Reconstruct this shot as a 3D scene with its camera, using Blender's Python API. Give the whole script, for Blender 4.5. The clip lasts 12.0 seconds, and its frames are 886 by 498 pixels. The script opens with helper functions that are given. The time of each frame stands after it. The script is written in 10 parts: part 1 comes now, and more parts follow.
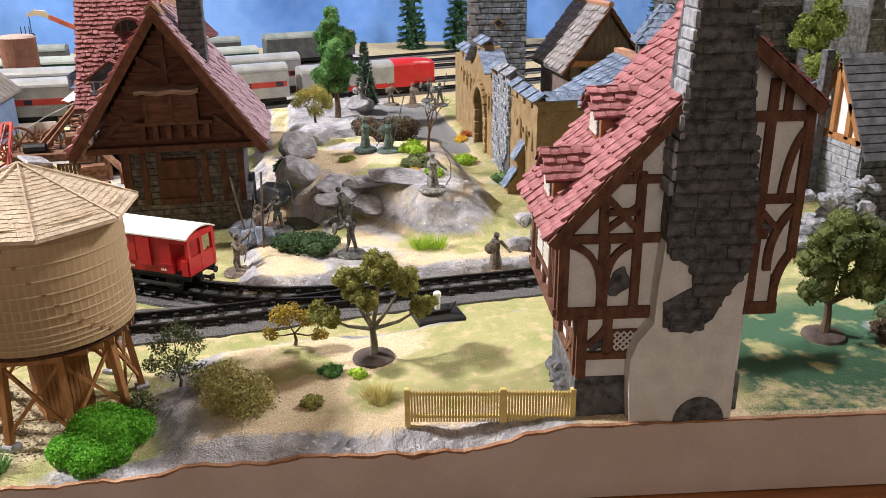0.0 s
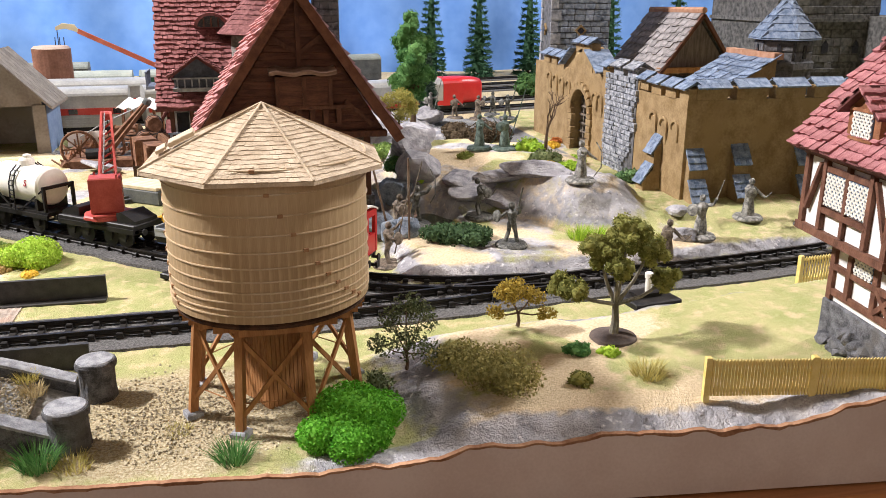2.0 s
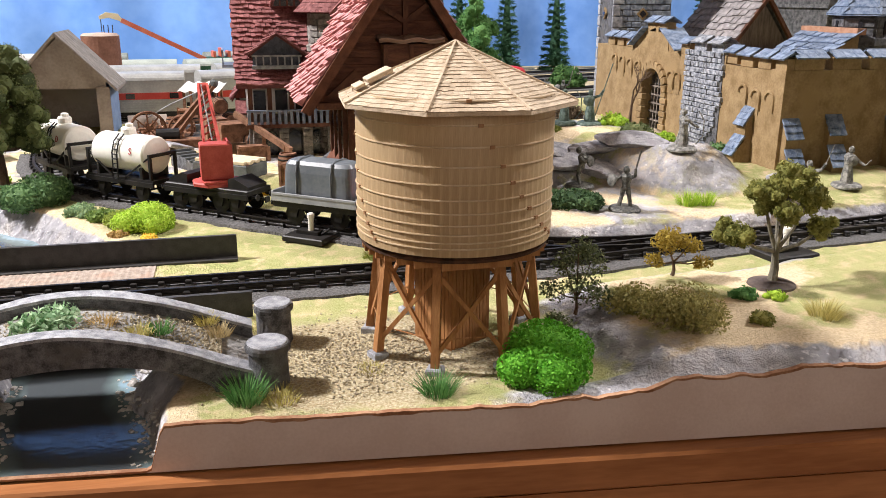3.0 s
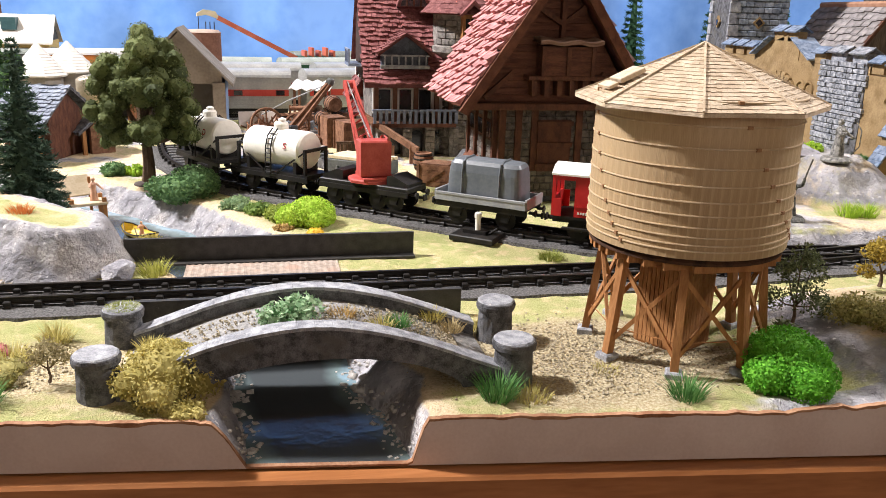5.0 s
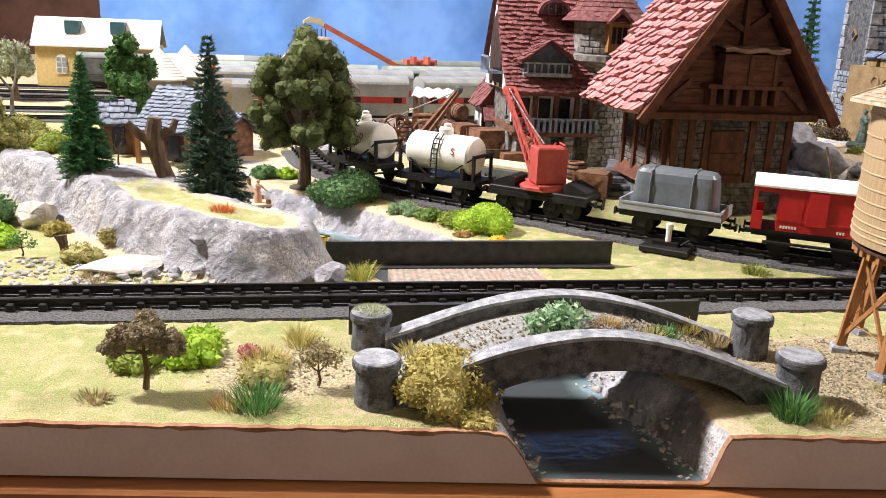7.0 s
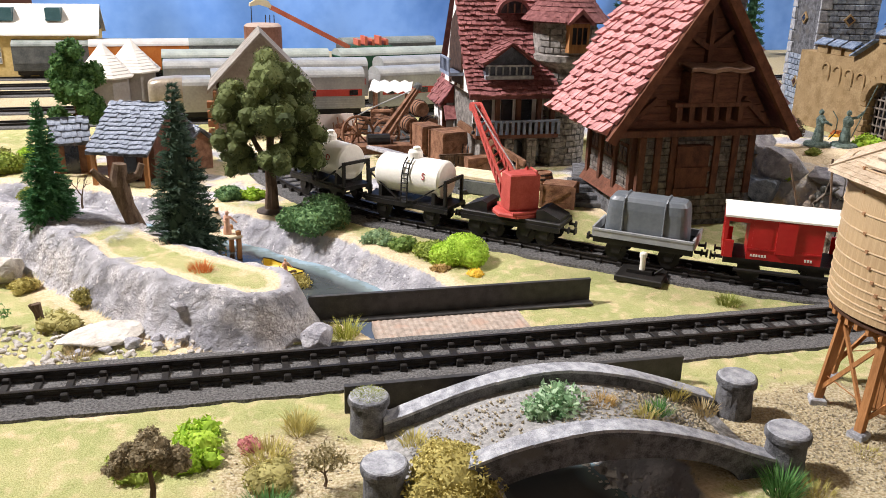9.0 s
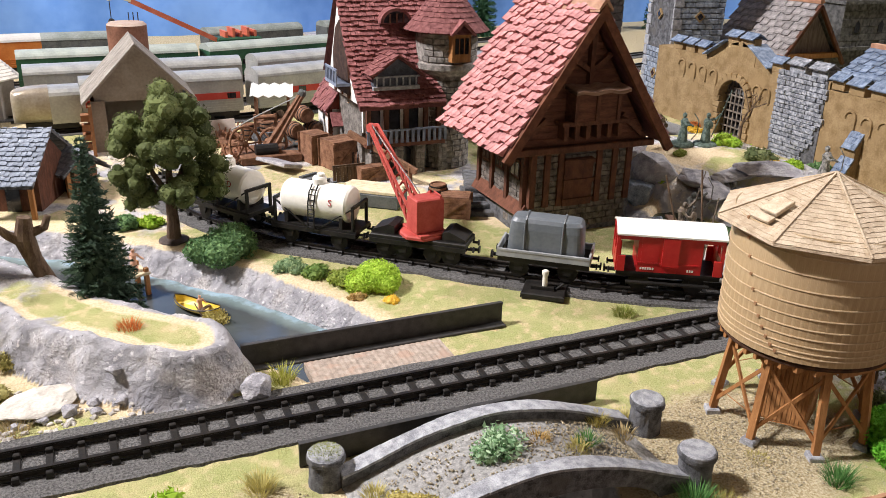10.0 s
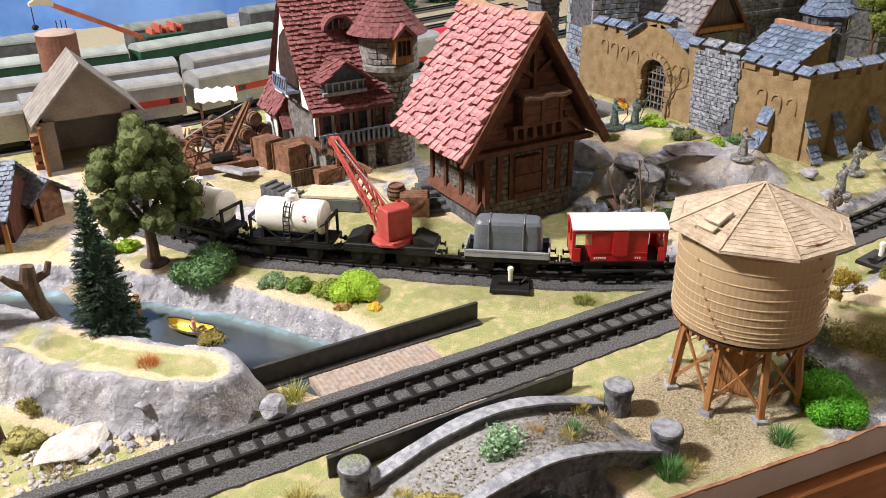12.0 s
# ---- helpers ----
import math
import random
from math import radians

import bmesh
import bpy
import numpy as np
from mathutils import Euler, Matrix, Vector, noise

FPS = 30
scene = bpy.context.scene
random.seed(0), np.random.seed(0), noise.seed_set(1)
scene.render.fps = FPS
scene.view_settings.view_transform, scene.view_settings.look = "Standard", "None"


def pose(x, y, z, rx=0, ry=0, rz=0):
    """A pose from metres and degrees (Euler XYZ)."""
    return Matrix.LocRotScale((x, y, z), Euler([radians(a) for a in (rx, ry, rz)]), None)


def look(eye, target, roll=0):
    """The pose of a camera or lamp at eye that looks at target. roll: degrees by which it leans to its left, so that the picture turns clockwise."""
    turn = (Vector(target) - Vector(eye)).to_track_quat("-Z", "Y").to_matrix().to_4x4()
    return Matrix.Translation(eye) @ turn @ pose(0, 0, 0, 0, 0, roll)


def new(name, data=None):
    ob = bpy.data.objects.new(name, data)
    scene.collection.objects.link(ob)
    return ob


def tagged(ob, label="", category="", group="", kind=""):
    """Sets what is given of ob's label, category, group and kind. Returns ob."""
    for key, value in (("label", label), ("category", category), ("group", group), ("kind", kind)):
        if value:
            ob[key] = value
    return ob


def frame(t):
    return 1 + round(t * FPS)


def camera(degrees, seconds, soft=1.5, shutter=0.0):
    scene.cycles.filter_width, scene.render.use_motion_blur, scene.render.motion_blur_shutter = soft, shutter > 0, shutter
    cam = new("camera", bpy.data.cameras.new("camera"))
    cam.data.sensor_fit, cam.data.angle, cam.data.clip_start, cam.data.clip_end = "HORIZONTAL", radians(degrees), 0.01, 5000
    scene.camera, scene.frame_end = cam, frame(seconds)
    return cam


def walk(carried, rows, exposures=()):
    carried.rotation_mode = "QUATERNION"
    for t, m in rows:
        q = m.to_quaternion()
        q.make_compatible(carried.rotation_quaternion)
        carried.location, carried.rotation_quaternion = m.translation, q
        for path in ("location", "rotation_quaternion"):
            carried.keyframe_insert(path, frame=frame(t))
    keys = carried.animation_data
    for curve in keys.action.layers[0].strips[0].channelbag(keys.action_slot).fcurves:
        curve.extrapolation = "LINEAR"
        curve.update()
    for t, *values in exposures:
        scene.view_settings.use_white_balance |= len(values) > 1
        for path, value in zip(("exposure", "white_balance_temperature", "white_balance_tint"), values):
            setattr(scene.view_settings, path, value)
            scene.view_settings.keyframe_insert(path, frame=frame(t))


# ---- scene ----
cam = camera(56.0, 12.0, soft=0.6)
PATH = [
    (0, (-0.009, 0.025, 0.204), (0.313, 1.867, -0.506), -0.7),
    (0.5, (-0.02, 0.034, 0.197), (0.287, 1.883, -0.501), -0.5),
    (1, (-0.036, 0.041, 0.191), (0.289, 1.9, -0.472), -0.4),
    (1.5, (-0.084, 0.059, 0.172), (0.325, 1.91, -0.465), 0.5),
    (2, (-0.131, 0.075, 0.157), (0.314, 1.932, -0.44), 0.3),
    (2.5, (-0.178, 0.078, 0.142), (0.309, 1.931, -0.433), 0.6),
    (3, (-0.206, 0.084, 0.132), (0.268, 1.939, -0.445), 0.4),
    (4.8, (-0.278, 0.097, 0.127), (0.147, 1.968, -0.436), 1.4),
    (5, (-0.282, 0.102, 0.128), (0.129, 1.976, -0.438), 1.7),
    (5.5, (-0.301, 0.109, 0.127), (0.063, 1.995, -0.431), 2.3),
    (6, (-0.32, 0.109, 0.129), (0.043, 1.996, -0.424), 2.7),
    (6.5, (-0.337, 0.113, 0.127), (0.009, 2.005, -0.423), 2.6),
    (7, (-0.359, 0.128, 0.119), (-0.041, 2.028, -0.419), 2.4),
    (7.2, (-0.368, 0.132, 0.118), (-0.052, 2.033, -0.417), 2.3),
    (8.8, (-0.375, 0.146, 0.16), (0.012, 2.0, -0.483), 1.7),
    (9, (-0.374, 0.145, 0.167), (0.063, 1.981, -0.493), 1.3),
    (9.5, (-0.387, 0.149, 0.189), (0.21, 1.917, -0.531), 1.5),
    (10, (-0.406, 0.147, 0.212), (0.339, 1.847, -0.535), 1.5),
    (10.5, (-0.413, 0.148, 0.231), (0.399, 1.815, -0.52), 1.2),
    (11, (-0.428, 0.139, 0.241), (0.442, 1.764, -0.536), 0.3),
    (11.5, (-0.44, 0.14, 0.253), (0.452, 1.721, -0.586), -0.4),
    (12, (-0.448, 0.135, 0.262), (0.446, 1.708, -0.591), -0.8),
]
walk(cam, [(t, look(eye, target, roll)) for t, eye, target, roll in PATH],
     [(0, 0.10), (1.5, 0.18), (3, 0.19), (5.5, 0.20), (7.2, 0.12), (9, -0.08), (10.5, -0.14), (12, -0.14)])

# ---- light ----
world = bpy.data.worlds.new("room_air")
scene.world = world
world.use_nodes = True
world.node_tree.nodes["Background"].inputs[0].default_value = (1.0, 0.90, 0.80, 1)
world.node_tree.nodes["Background"].inputs[1].default_value = 0.05


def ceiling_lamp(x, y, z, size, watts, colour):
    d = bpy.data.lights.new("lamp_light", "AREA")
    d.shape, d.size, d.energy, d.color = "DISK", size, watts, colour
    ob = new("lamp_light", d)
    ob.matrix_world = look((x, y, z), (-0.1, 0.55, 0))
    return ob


ceiling_lamp(-1.45, 0.97, 1.42, 0.20, 76, (1.0, 0.965, 0.985))
ceiling_lamp(1.35, 0.72, 1.30, 0.20, 28, (1.0, 0.965, 0.985))
# unseen soft fill, added low in front to brighten faces turned from the lamps
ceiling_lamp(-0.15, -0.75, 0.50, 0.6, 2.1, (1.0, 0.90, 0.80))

# ---- materials ----
MATS = {}


def mat(name, c1, c2, scale=300.0, rough=0.75, bump=0.3, c3=None, metal=0.0, vary=0.0, spec=0.3, fine=None, stretch=(1, 1, 1), depth=0.0010):
    """Two colours mixed by noise at two scales, an optional third in blotches, relief, and a shift per object."""
    if name in MATS:
        return MATS[name]
    m = bpy.data.materials.new(name)
    m.use_nodes = True
    nt = m.node_tree
    n, l = nt.nodes, nt.links
    b = n["Principled BSDF"]
    b.inputs["Roughness"].default_value = rough
    b.inputs["Metallic"].default_value = metal
    b.inputs["Specular IOR Level"].default_value = spec
    tc = n.new("ShaderNodeTexCoord")
    mp = n.new("ShaderNodeMapping")
    mp.inputs["Scale"].default_value = stretch
    l.new(tc.outputs["Object"], mp.inputs[0])
    n1 = n.new("ShaderNodeTexNoise")
    n1.inputs["Scale"].default_value, n1.inputs["Detail"].default_value = scale, 6
    n2 = n.new("ShaderNodeTexNoise")
    n2.inputs["Scale"].default_value, n2.inputs["Detail"].default_value = (fine or scale * 7), 4
    l.new(mp.outputs[0], n1.inputs[0]), l.new(mp.outputs[0], n2.inputs[0])
    add = n.new("ShaderNodeMath")
    add.operation = "MULTIPLY_ADD"
    l.new(n2.outputs[0], add.inputs[0])
    add.inputs[1].default_value = 0.5
    l.new(n1.outputs[0], add.inputs[2])
    rm = n.new("ShaderNodeMapRange")
    rm.inputs[1].default_value, rm.inputs[2].default_value = 0.58, 0.92
    l.new(add.outputs[0], rm.inputs[0])
    mx = n.new("ShaderNodeMix")
    mx.data_type = "RGBA"
    l.new(rm.outputs[0], mx.inputs[0])
    mx.inputs[6].default_value, mx.inputs[7].default_value = (*c1, 1), (*c2, 1)
    out = mx.outputs[2]
    if c3:
        n3 = n.new("ShaderNodeTexNoise")
        n3.inputs["Scale"].default_value, n3.inputs["Detail"].default_value = scale * 0.35, 5
        l.new(mp.outputs[0], n3.inputs[0])
        r3 = n.new("ShaderNodeMapRange")
        r3.inputs[1].default_value, r3.inputs[2].default_value = 0.54, 0.66
        l.new(n3.outputs[0], r3.inputs[0])
        m3 = n.new("ShaderNodeMix")
        m3.data_type = "RGBA"
        l.new(r3.outputs[0], m3.inputs[0]), l.new(out, m3.inputs[6])
        m3.inputs[7].default_value = (*c3, 1)
        out = m3.outputs[2]
    if vary:
        oi = n.new("ShaderNodeObjectInfo")
        rv = n.new("ShaderNodeMapRange")
        rv.inputs[3].default_value, rv.inputs[4].default_value = 1 - vary, 1 + vary
        l.new(oi.outputs["Random"], rv.inputs[0])
        hs = n.new("ShaderNodeHueSaturation")
        l.new(rv.outputs[0], hs.inputs["Value"]), l.new(out, hs.inputs["Color"])
        out = hs.outputs[0]
    l.new(out, b.inputs["Base Color"])
    if bump:
        bp = n.new("ShaderNodeBump")
        bp.inputs["Strength"].default_value, bp.inputs["Distance"].default_value = bump, depth
        l.new(add.outputs[0], bp.inputs["Height"])
        l.new(bp.outputs[0], b.inputs["Normal"])
    MATS[name] = m
    return m


def leafmat(name, c1, c2, rough=0.7):
    """Foliage: a colour of its own for each leaf."""
    if name in MATS:
        return MATS[name]
    m = bpy.data.materials.new(name)
    m.use_nodes = True
    n, l = m.node_tree.nodes, m.node_tree.links
    b = n["Principled BSDF"]
    b.inputs["Roughness"].default_value = rough
    b.inputs["Specular IOR Level"].default_value = 0.2
    g = n.new("ShaderNodeNewGeometry")
    mx = n.new("ShaderNodeMix")
    mx.data_type = "RGBA"
    l.new(g.outputs["Random Per Island"], mx.inputs[0])
    mx.inputs[6].default_value, mx.inputs[7].default_value = (*[k * 1.3 for k in c1], 1), (*[k * 1.3 for k in c2], 1)
    l.new(mx.outputs[2], b.inputs["Base Color"])
    tl = n.new("ShaderNodeBsdfTranslucent")
    l.new(mx.outputs[2], tl.inputs[0])
    sh = n.new("ShaderNodeMixShader")
    sh.inputs[0].default_value = 0.28
    l.new(b.outputs[0], sh.inputs[1]), l.new(tl.outputs[0], sh.inputs[2])
    l.new(sh.outputs[0], n["Material Output"].inputs[0])
    MATS[name] = m
    return m


FASCIA = mat("painted_board", (0.58, 0.46, 0.41), (0.66, 0.545, 0.495), 40, 0.6, 0.15, c3=(0.61, 0.485, 0.43), fine=900)
EDGE_WOOD = mat("varnished_wood", (0.30, 0.11, 0.035), (0.46, 0.19, 0.07), 30, 0.35, 0.15, stretch=(0.15, 3, 3), spec=0.5)
BALLAST = mat("ballast_foam", (0.052, 0.05, 0.049), (0.175, 0.168, 0.163), 900, 0.9, 1.0, fine=2500)
BLACK = mat("black_plastic", (0.009, 0.0085, 0.008), (0.022, 0.019, 0.017), 200, 0.5, 0.2, spec=0.3)
RAIL = mat("dark_rail", (0.010, 0.0085, 0.0075), (0.028, 0.023, 0.019), 300, 0.4, 0.2, metal=0.15)
STONE_D = mat("dark_grey_stone", (0.045, 0.045, 0.048), (0.17, 0.17, 0.18), 260, 0.85, 0.8, c3=(0.11, 0.105, 0.10))
STONE_L = mat("pale_grey_stone", (0.2, 0.205, 0.225), (0.44, 0.445, 0.465), 260, 0.85, 0.8)
TANK = mat("tan_planks", (0.40, 0.27, 0.14), (0.52, 0.375, 0.215), 70, 0.45, 0.25, c3=(0.42, 0.285, 0.15), stretch=(6, 6, 0.5), spec=0.7)
STAVE = mat("tan_stave", (0.40, 0.27, 0.14), (0.52, 0.375, 0.215), 70, 0.45, 0.25, stretch=(6, 6, 0.5), spec=0.7)
HOOPM = mat("pale_hoop", (0.45, 0.325, 0.185), (0.57, 0.43, 0.27), 200, 0.42, 0.2, spec=0.7)
SHINGLE = mat("tan_shingle", (0.45, 0.345, 0.235), (0.65, 0.53, 0.39), 200, 0.8, 0.6, vary=0.12)
LEGWOOD = mat("orange_brown_timber", (0.28, 0.12, 0.04), (0.42, 0.2, 0.075), 200, 0.7, 0.4, stretch=(2, 2, 0.3))
TIMBER = mat("dark_brown_timber", (0.066, 0.025, 0.015), (0.145, 0.058, 0.033), 250, 0.75, 0.6, stretch=(1, 1, 0.5))
HTIMBER = mat("mid_brown_timber", (0.095, 0.040, 0.024), (0.19, 0.088, 0.054), 250, 0.75, 0.6, stretch=(1, 1, 0.5))
PLASTER = mat("white_plaster", (0.70, 0.68, 0.655), (0.84, 0.82, 0.80), 120, 0.85, 0.4, c3=(0.70, 0.67, 0.63))
BARN_TILE = mat("pink_red_tile", (0.33, 0.125, 0.125), (0.61, 0.30, 0.285), 220, 0.8, 0.6, vary=0.18)
ROOF_UNDER = mat("dark_red_roof_base", (0.08, 0.026, 0.025), (0.16, 0.055, 0.052), 220, 0.85, 0.6)
HOUSE_TILE = mat("red_tile", (0.26, 0.088, 0.092), (0.47, 0.215, 0.215), 220, 0.8, 0.6, vary=0.15)
MANOR_TILE = mat("brick_red_tile", (0.15, 0.047, 0.046), (0.32, 0.13, 0.125), 260, 0.8, 0.6, vary=0.15)
SAND_ST = mat("sandstone_render", (0.215, 0.14, 0.064), (0.335, 0.235, 0.12), 90, 0.9, 0.6, c3=(0.29, 0.197, 0.095))
SLATE = mat("blue_grey_slate", (0.085, 0.125, 0.20), (0.25, 0.30, 0.39), 300, 0.7, 0.6, vary=0.2)
GREY_ST = mat("drybrushed_grey_stone", (0.10, 0.11, 0.13), (0.42, 0.43, 0.46), 300, 0.85, 0.9, vary=0.2)
RED = mat("red_paint", (0.48, 0.012, 0.015), (0.56, 0.025, 0.025), 60, 0.35, 0.05, spec=0.5)
CRANE = mat("crane_red_paint", (0.4, 0.06, 0.048), (0.52, 0.1, 0.083), 150, 0.5, 0.15)
WHITE = mat("cream_white_paint", (0.76, 0.73, 0.65), (0.86, 0.83, 0.75), 90, 0.4, 0.05, spec=0.5)
GREYP = mat("grey_plastic", (0.105, 0.12, 0.135), (0.155, 0.17, 0.185), 80, 0.4, 0.05, spec=0.5)
LGREYP = mat("light_grey_plastic", (0.27, 0.28, 0.29), (0.36, 0.37, 0.38), 80, 0.5, 0.05)
SILVER = mat("silver_coach_paint", (0.33, 0.33, 0.32), (0.46, 0.46, 0.44), 60, 0.35, 0.1, metal=0.3)
GREENP = mat("green_coach_paint", (0.015, 0.06, 0.03), (0.03, 0.10, 0.055), 60, 0.5, 0.1)
ORANGEP = mat("orange_coach_paint", (0.38, 0.11, 0.02), (0.48, 0.17, 0.04), 60, 0.5, 0.1)
DGREY = mat("dark_roof_grey", (0.06, 0.065, 0.065), (0.12, 0.125, 0.12), 90, 0.7, 0.2)
GLASS_D = mat("dark_window", (0.01, 0.01, 0.012), (0.03, 0.03, 0.035), 90, 0.15, 0.0, spec=0.6)
SHEDW = mat("weathered_card", (0.23, 0.195, 0.17), (0.33, 0.29, 0.255), 60, 0.9, 0.3, c3=(0.31, 0.27, 0.22))
YELLOWF = mat("yellow_plastic", (0.7, 0.52, 0.14), (0.8, 0.64, 0.26), 150, 0.5, 0.1)
PEWTER = mat("painted_pewter", (0.035, 0.036, 0.032), (0.19, 0.185, 0.165), 500, 0.5, 0.5, metal=0.3)
BASEG = mat("figure_base", (0.10, 0.10, 0.085), (0.20, 0.20, 0.17), 300, 0.8, 0.4)
BARK = mat("bark", (0.075, 0.045, 0.028), (0.17, 0.115, 0.075), 300, 0.9, 0.8, stretch=(1, 1, 0.3))
GBARK = mat("grey_bark", (0.10, 0.09, 0.07), (0.24, 0.22, 0.17), 300, 0.9, 0.8, stretch=(1, 1, 0.3))
CRATE = mat("crate_wood", (0.13, 0.06, 0.033), (0.28, 0.145, 0.085), 200, 0.8, 0.5, vary=0.15)
BOARD = mat("pale_board", (0.52, 0.42, 0.27), (0.66, 0.56, 0.40), 150, 0.8, 0.3, vary=0.1)
CORRUG = mat("brown_card", (0.27, 0.215, 0.175), (0.44, 0.365, 0.305), 300, 0.9, 0.7, c3=(0.38, 0.27, 0.21))
ROCKM = mat("grey_rock", (0.21, 0.205, 0.225), (0.48, 0.465, 0.48), 160, 0.9, 1.0, c3=(0.30, 0.28, 0.30))
CLOTH = mat("blue_cloth", (0.105, 0.25, 0.62), (0.18, 0.35, 0.74), 4, 0.9, 0.0, fine=40)
BROWNW = mat("brown_panelling", (0.10, 0.045, 0.03), (0.16, 0.075, 0.05), 8, 0.7, 0.05)
WALLP = mat("room_wall_paint", (0.22, 0.155, 0.105), (0.28, 0.20, 0.14), 6, 0.8, 0.05)
CEILP = mat("ceiling_paint", (0.50, 0.43, 0.35), (0.56, 0.49, 0.41), 6, 0.8, 0.05)
CARPET = mat("floor_carpet", (0.20, 0.14, 0.10), (0.28, 0.20, 0.15), 80, 0.95, 0.3)
BLUEW = mat("blue_painted_wall", (0.17, 0.25, 0.42), (0.24, 0.33, 0.50), 90, 0.8, 0.2)

OLIVE = leafmat("olive_foliage", (0.10, 0.11, 0.025), (0.26, 0.25, 0.07))
DGREEN = leafmat("dark_green_foliage", (0.022, 0.05, 0.015), (0.075, 0.12, 0.035))
GREYGREEN = leafmat("grey_green_foliage", (0.034, 0.047, 0.016), (0.145, 0.172, 0.062))
BRIGHT = leafmat("bright_green_foliage", (0.05, 0.20, 0.012), (0.16, 0.42, 0.04))
LIME = leafmat("lime_foliage", (0.16, 0.28, 0.02), (0.38, 0.52, 0.06))
STRAW = leafmat("straw_foliage", (0.3, 0.26, 0.08), (0.52, 0.46, 0.19))
MIDG = leafmat("mid_green_foliage", (0.04, 0.12, 0.03), (0.13, 0.26, 0.08))
PALEG = leafmat("pale_green_foliage", (0.09, 0.20, 0.08), (0.42, 0.54, 0.36))
RUST = leafmat("rust_foliage", (0.34, 0.10, 0.03), (0.55, 0.22, 0.07))
BROWNF = leafmat("brown_foliage", (0.15, 0.12, 0.07), (0.31, 0.255, 0.155))
PINEG = leafmat("pine_needles", (0.016, 0.036, 0.023), (0.085, 0.13, 0.09))
YOLK = leafmat("yellow_foliage", (0.5, 0.32, 0.03), (0.7, 0.5, 0.08))

# ---- mesh helpers ----


class Mesh:
    """Collects vertices and faces of one part."""

    def __init__(self):
        self.v, self.f = [], []

    def add(self, vs, fs, m=None):
        k = len(self.v)
        self.v += [tuple(m @ Vector(p)) for p in vs] if m is not None else [tuple(p) for p in vs]
        self.f += [tuple(k + i for i in f) for f in fs]
        return self

    def box(self, x0, x1, y0, y1, z0, z1, m=None, bevel=0.0):
        if bevel:
            b = bevel
            vs = []
            for z, e in ((z0, b), (z0 + b, 0), (z1 - b, 0), (z1, b)):
                vs += [(x0 + e + (b if e == 0 else 0) * 0, y0 + e, z), (x1 - e, y0 + e, z), (x1 - e, y1 - e, z), (x0 + e, y1 - e, z)]
            fs = [(3, 2, 1, 0), (12, 13, 14, 15)]
            for r in range(3):
                for i in range(4):
                    j = (i + 1) % 4
                    fs.append((4 * r + i, 4 * r + j, 4 * r + 4 + j, 4 * r + 4 + i))
            return self.add(vs, fs, m)
        vs = [(x, y, z) for z in (z0, z1) for x, y in ((x0, y0), (x1, y0), (x1, y1), (x0, y1))]
        return self.add(vs, [(3, 2, 1, 0), (4, 5, 6, 7), (0, 1, 5, 4), (1, 2, 6, 5), (2, 3, 7, 6), (3, 0, 4, 7)], m)

    def tube(self, pts, radii, n=8, m=None, caps=True):
        """A tube through points."""
        pts = [Vector(p) for p in pts]
        radii = [radii] * len(pts) if not isinstance(radii, (list, tuple)) else radii
        vs, fs = [], []
        for i, p in enumerate(pts):
            d = (pts[min(i + 1, len(pts) - 1)] - pts[max(i - 1, 0)]).normalized()
            u = d.orthogonal().normalized() if i == 0 else (u - d * u.dot(d)).normalized()
            w = d.cross(u)
            for k in range(n):
                a = 2 * math.pi * k / n
                vs.append(p + (u * math.cos(a) + w * math.sin(a)) * radii[i])
        for i in range(len(pts) - 1):
            for k in range(n):
                a, b = i * n + k, i * n + (k + 1) % n
                fs.append((a, b, b + n, a + n))
        if caps:
            fs += [tuple(range(n))[::-1], tuple(range((len(pts) - 1) * n, len(pts) * n))]
        return self.add(vs, fs, m)

    def bar(self, p, q, w, h=None):
        """A straight bar of rectangular section between two points."""
        p, q = Vector(p), Vector(q)
        d = q - p
        h = h or w
        t = Matrix.Translation(p) @ d.to_track_quat("Z", "Y").to_matrix().to_4x4()
        return self.box(-w / 2, w / 2, -h / 2, h / 2, 0, d.length, t)

    def lathe(self, prof, n=16, m=None, a0=0.0):
        vs, fs = [], []
        for r, z in prof:
            for k in range(n):
                a = a0 + 2 * math.pi * k / n
                vs.append((r * math.cos(a), r * math.sin(a), z))
        for i in range(len(prof) - 1):
            for k in range(n):
                a, b = i * n + k, i * n + (k + 1) % n
                fs.append((a, b, b + n, a + n))
        fs += [tuple(range(n))[::-1], tuple(range((len(prof) - 1) * n, len(prof) * n))]
        return self.add(vs, fs, m)

    def prism(self, poly, y0, y1, m=None):
        """A polygon in x, z pulled from y0 to y1."""
        k = len(poly)
        vs = [(x, y0, z) for x, z in poly] + [(x, y1, z) for x, z in poly]
        fs = [tuple(range(k)), tuple(range(k, 2 * k))[::-1]] + [(i, k + i, k + (i + 1) % k, (i + 1) % k) for i in range(k)]
        return self.add(vs, fs, m)

    def blob(self, c, r, seed=0, rough=0.25, sub=3, squash=1.0, freq=1.6):
        """A lumpy stone."""
        bm = bmesh.new()
        bmesh.ops.create_icosphere(bm, subdivisions=sub, radius=1)
        vs = []
        for v in bm.verts:
            k = 1 + rough * (noise.noise(v.co * freq + Vector((seed, 0, 0))) + 0.5 * noise.noise(v.co * freq * 3 + Vector((0, seed, 0))))
            vs.append((c[0] + v.co.x * r * k, c[1] + v.co.y * r * k, c[2] + v.co.z * r * k * squash))
        fs = [tuple(v.index for v in f.verts) for f in bm.faces]
        bm.free()
        return self.add(vs, fs)

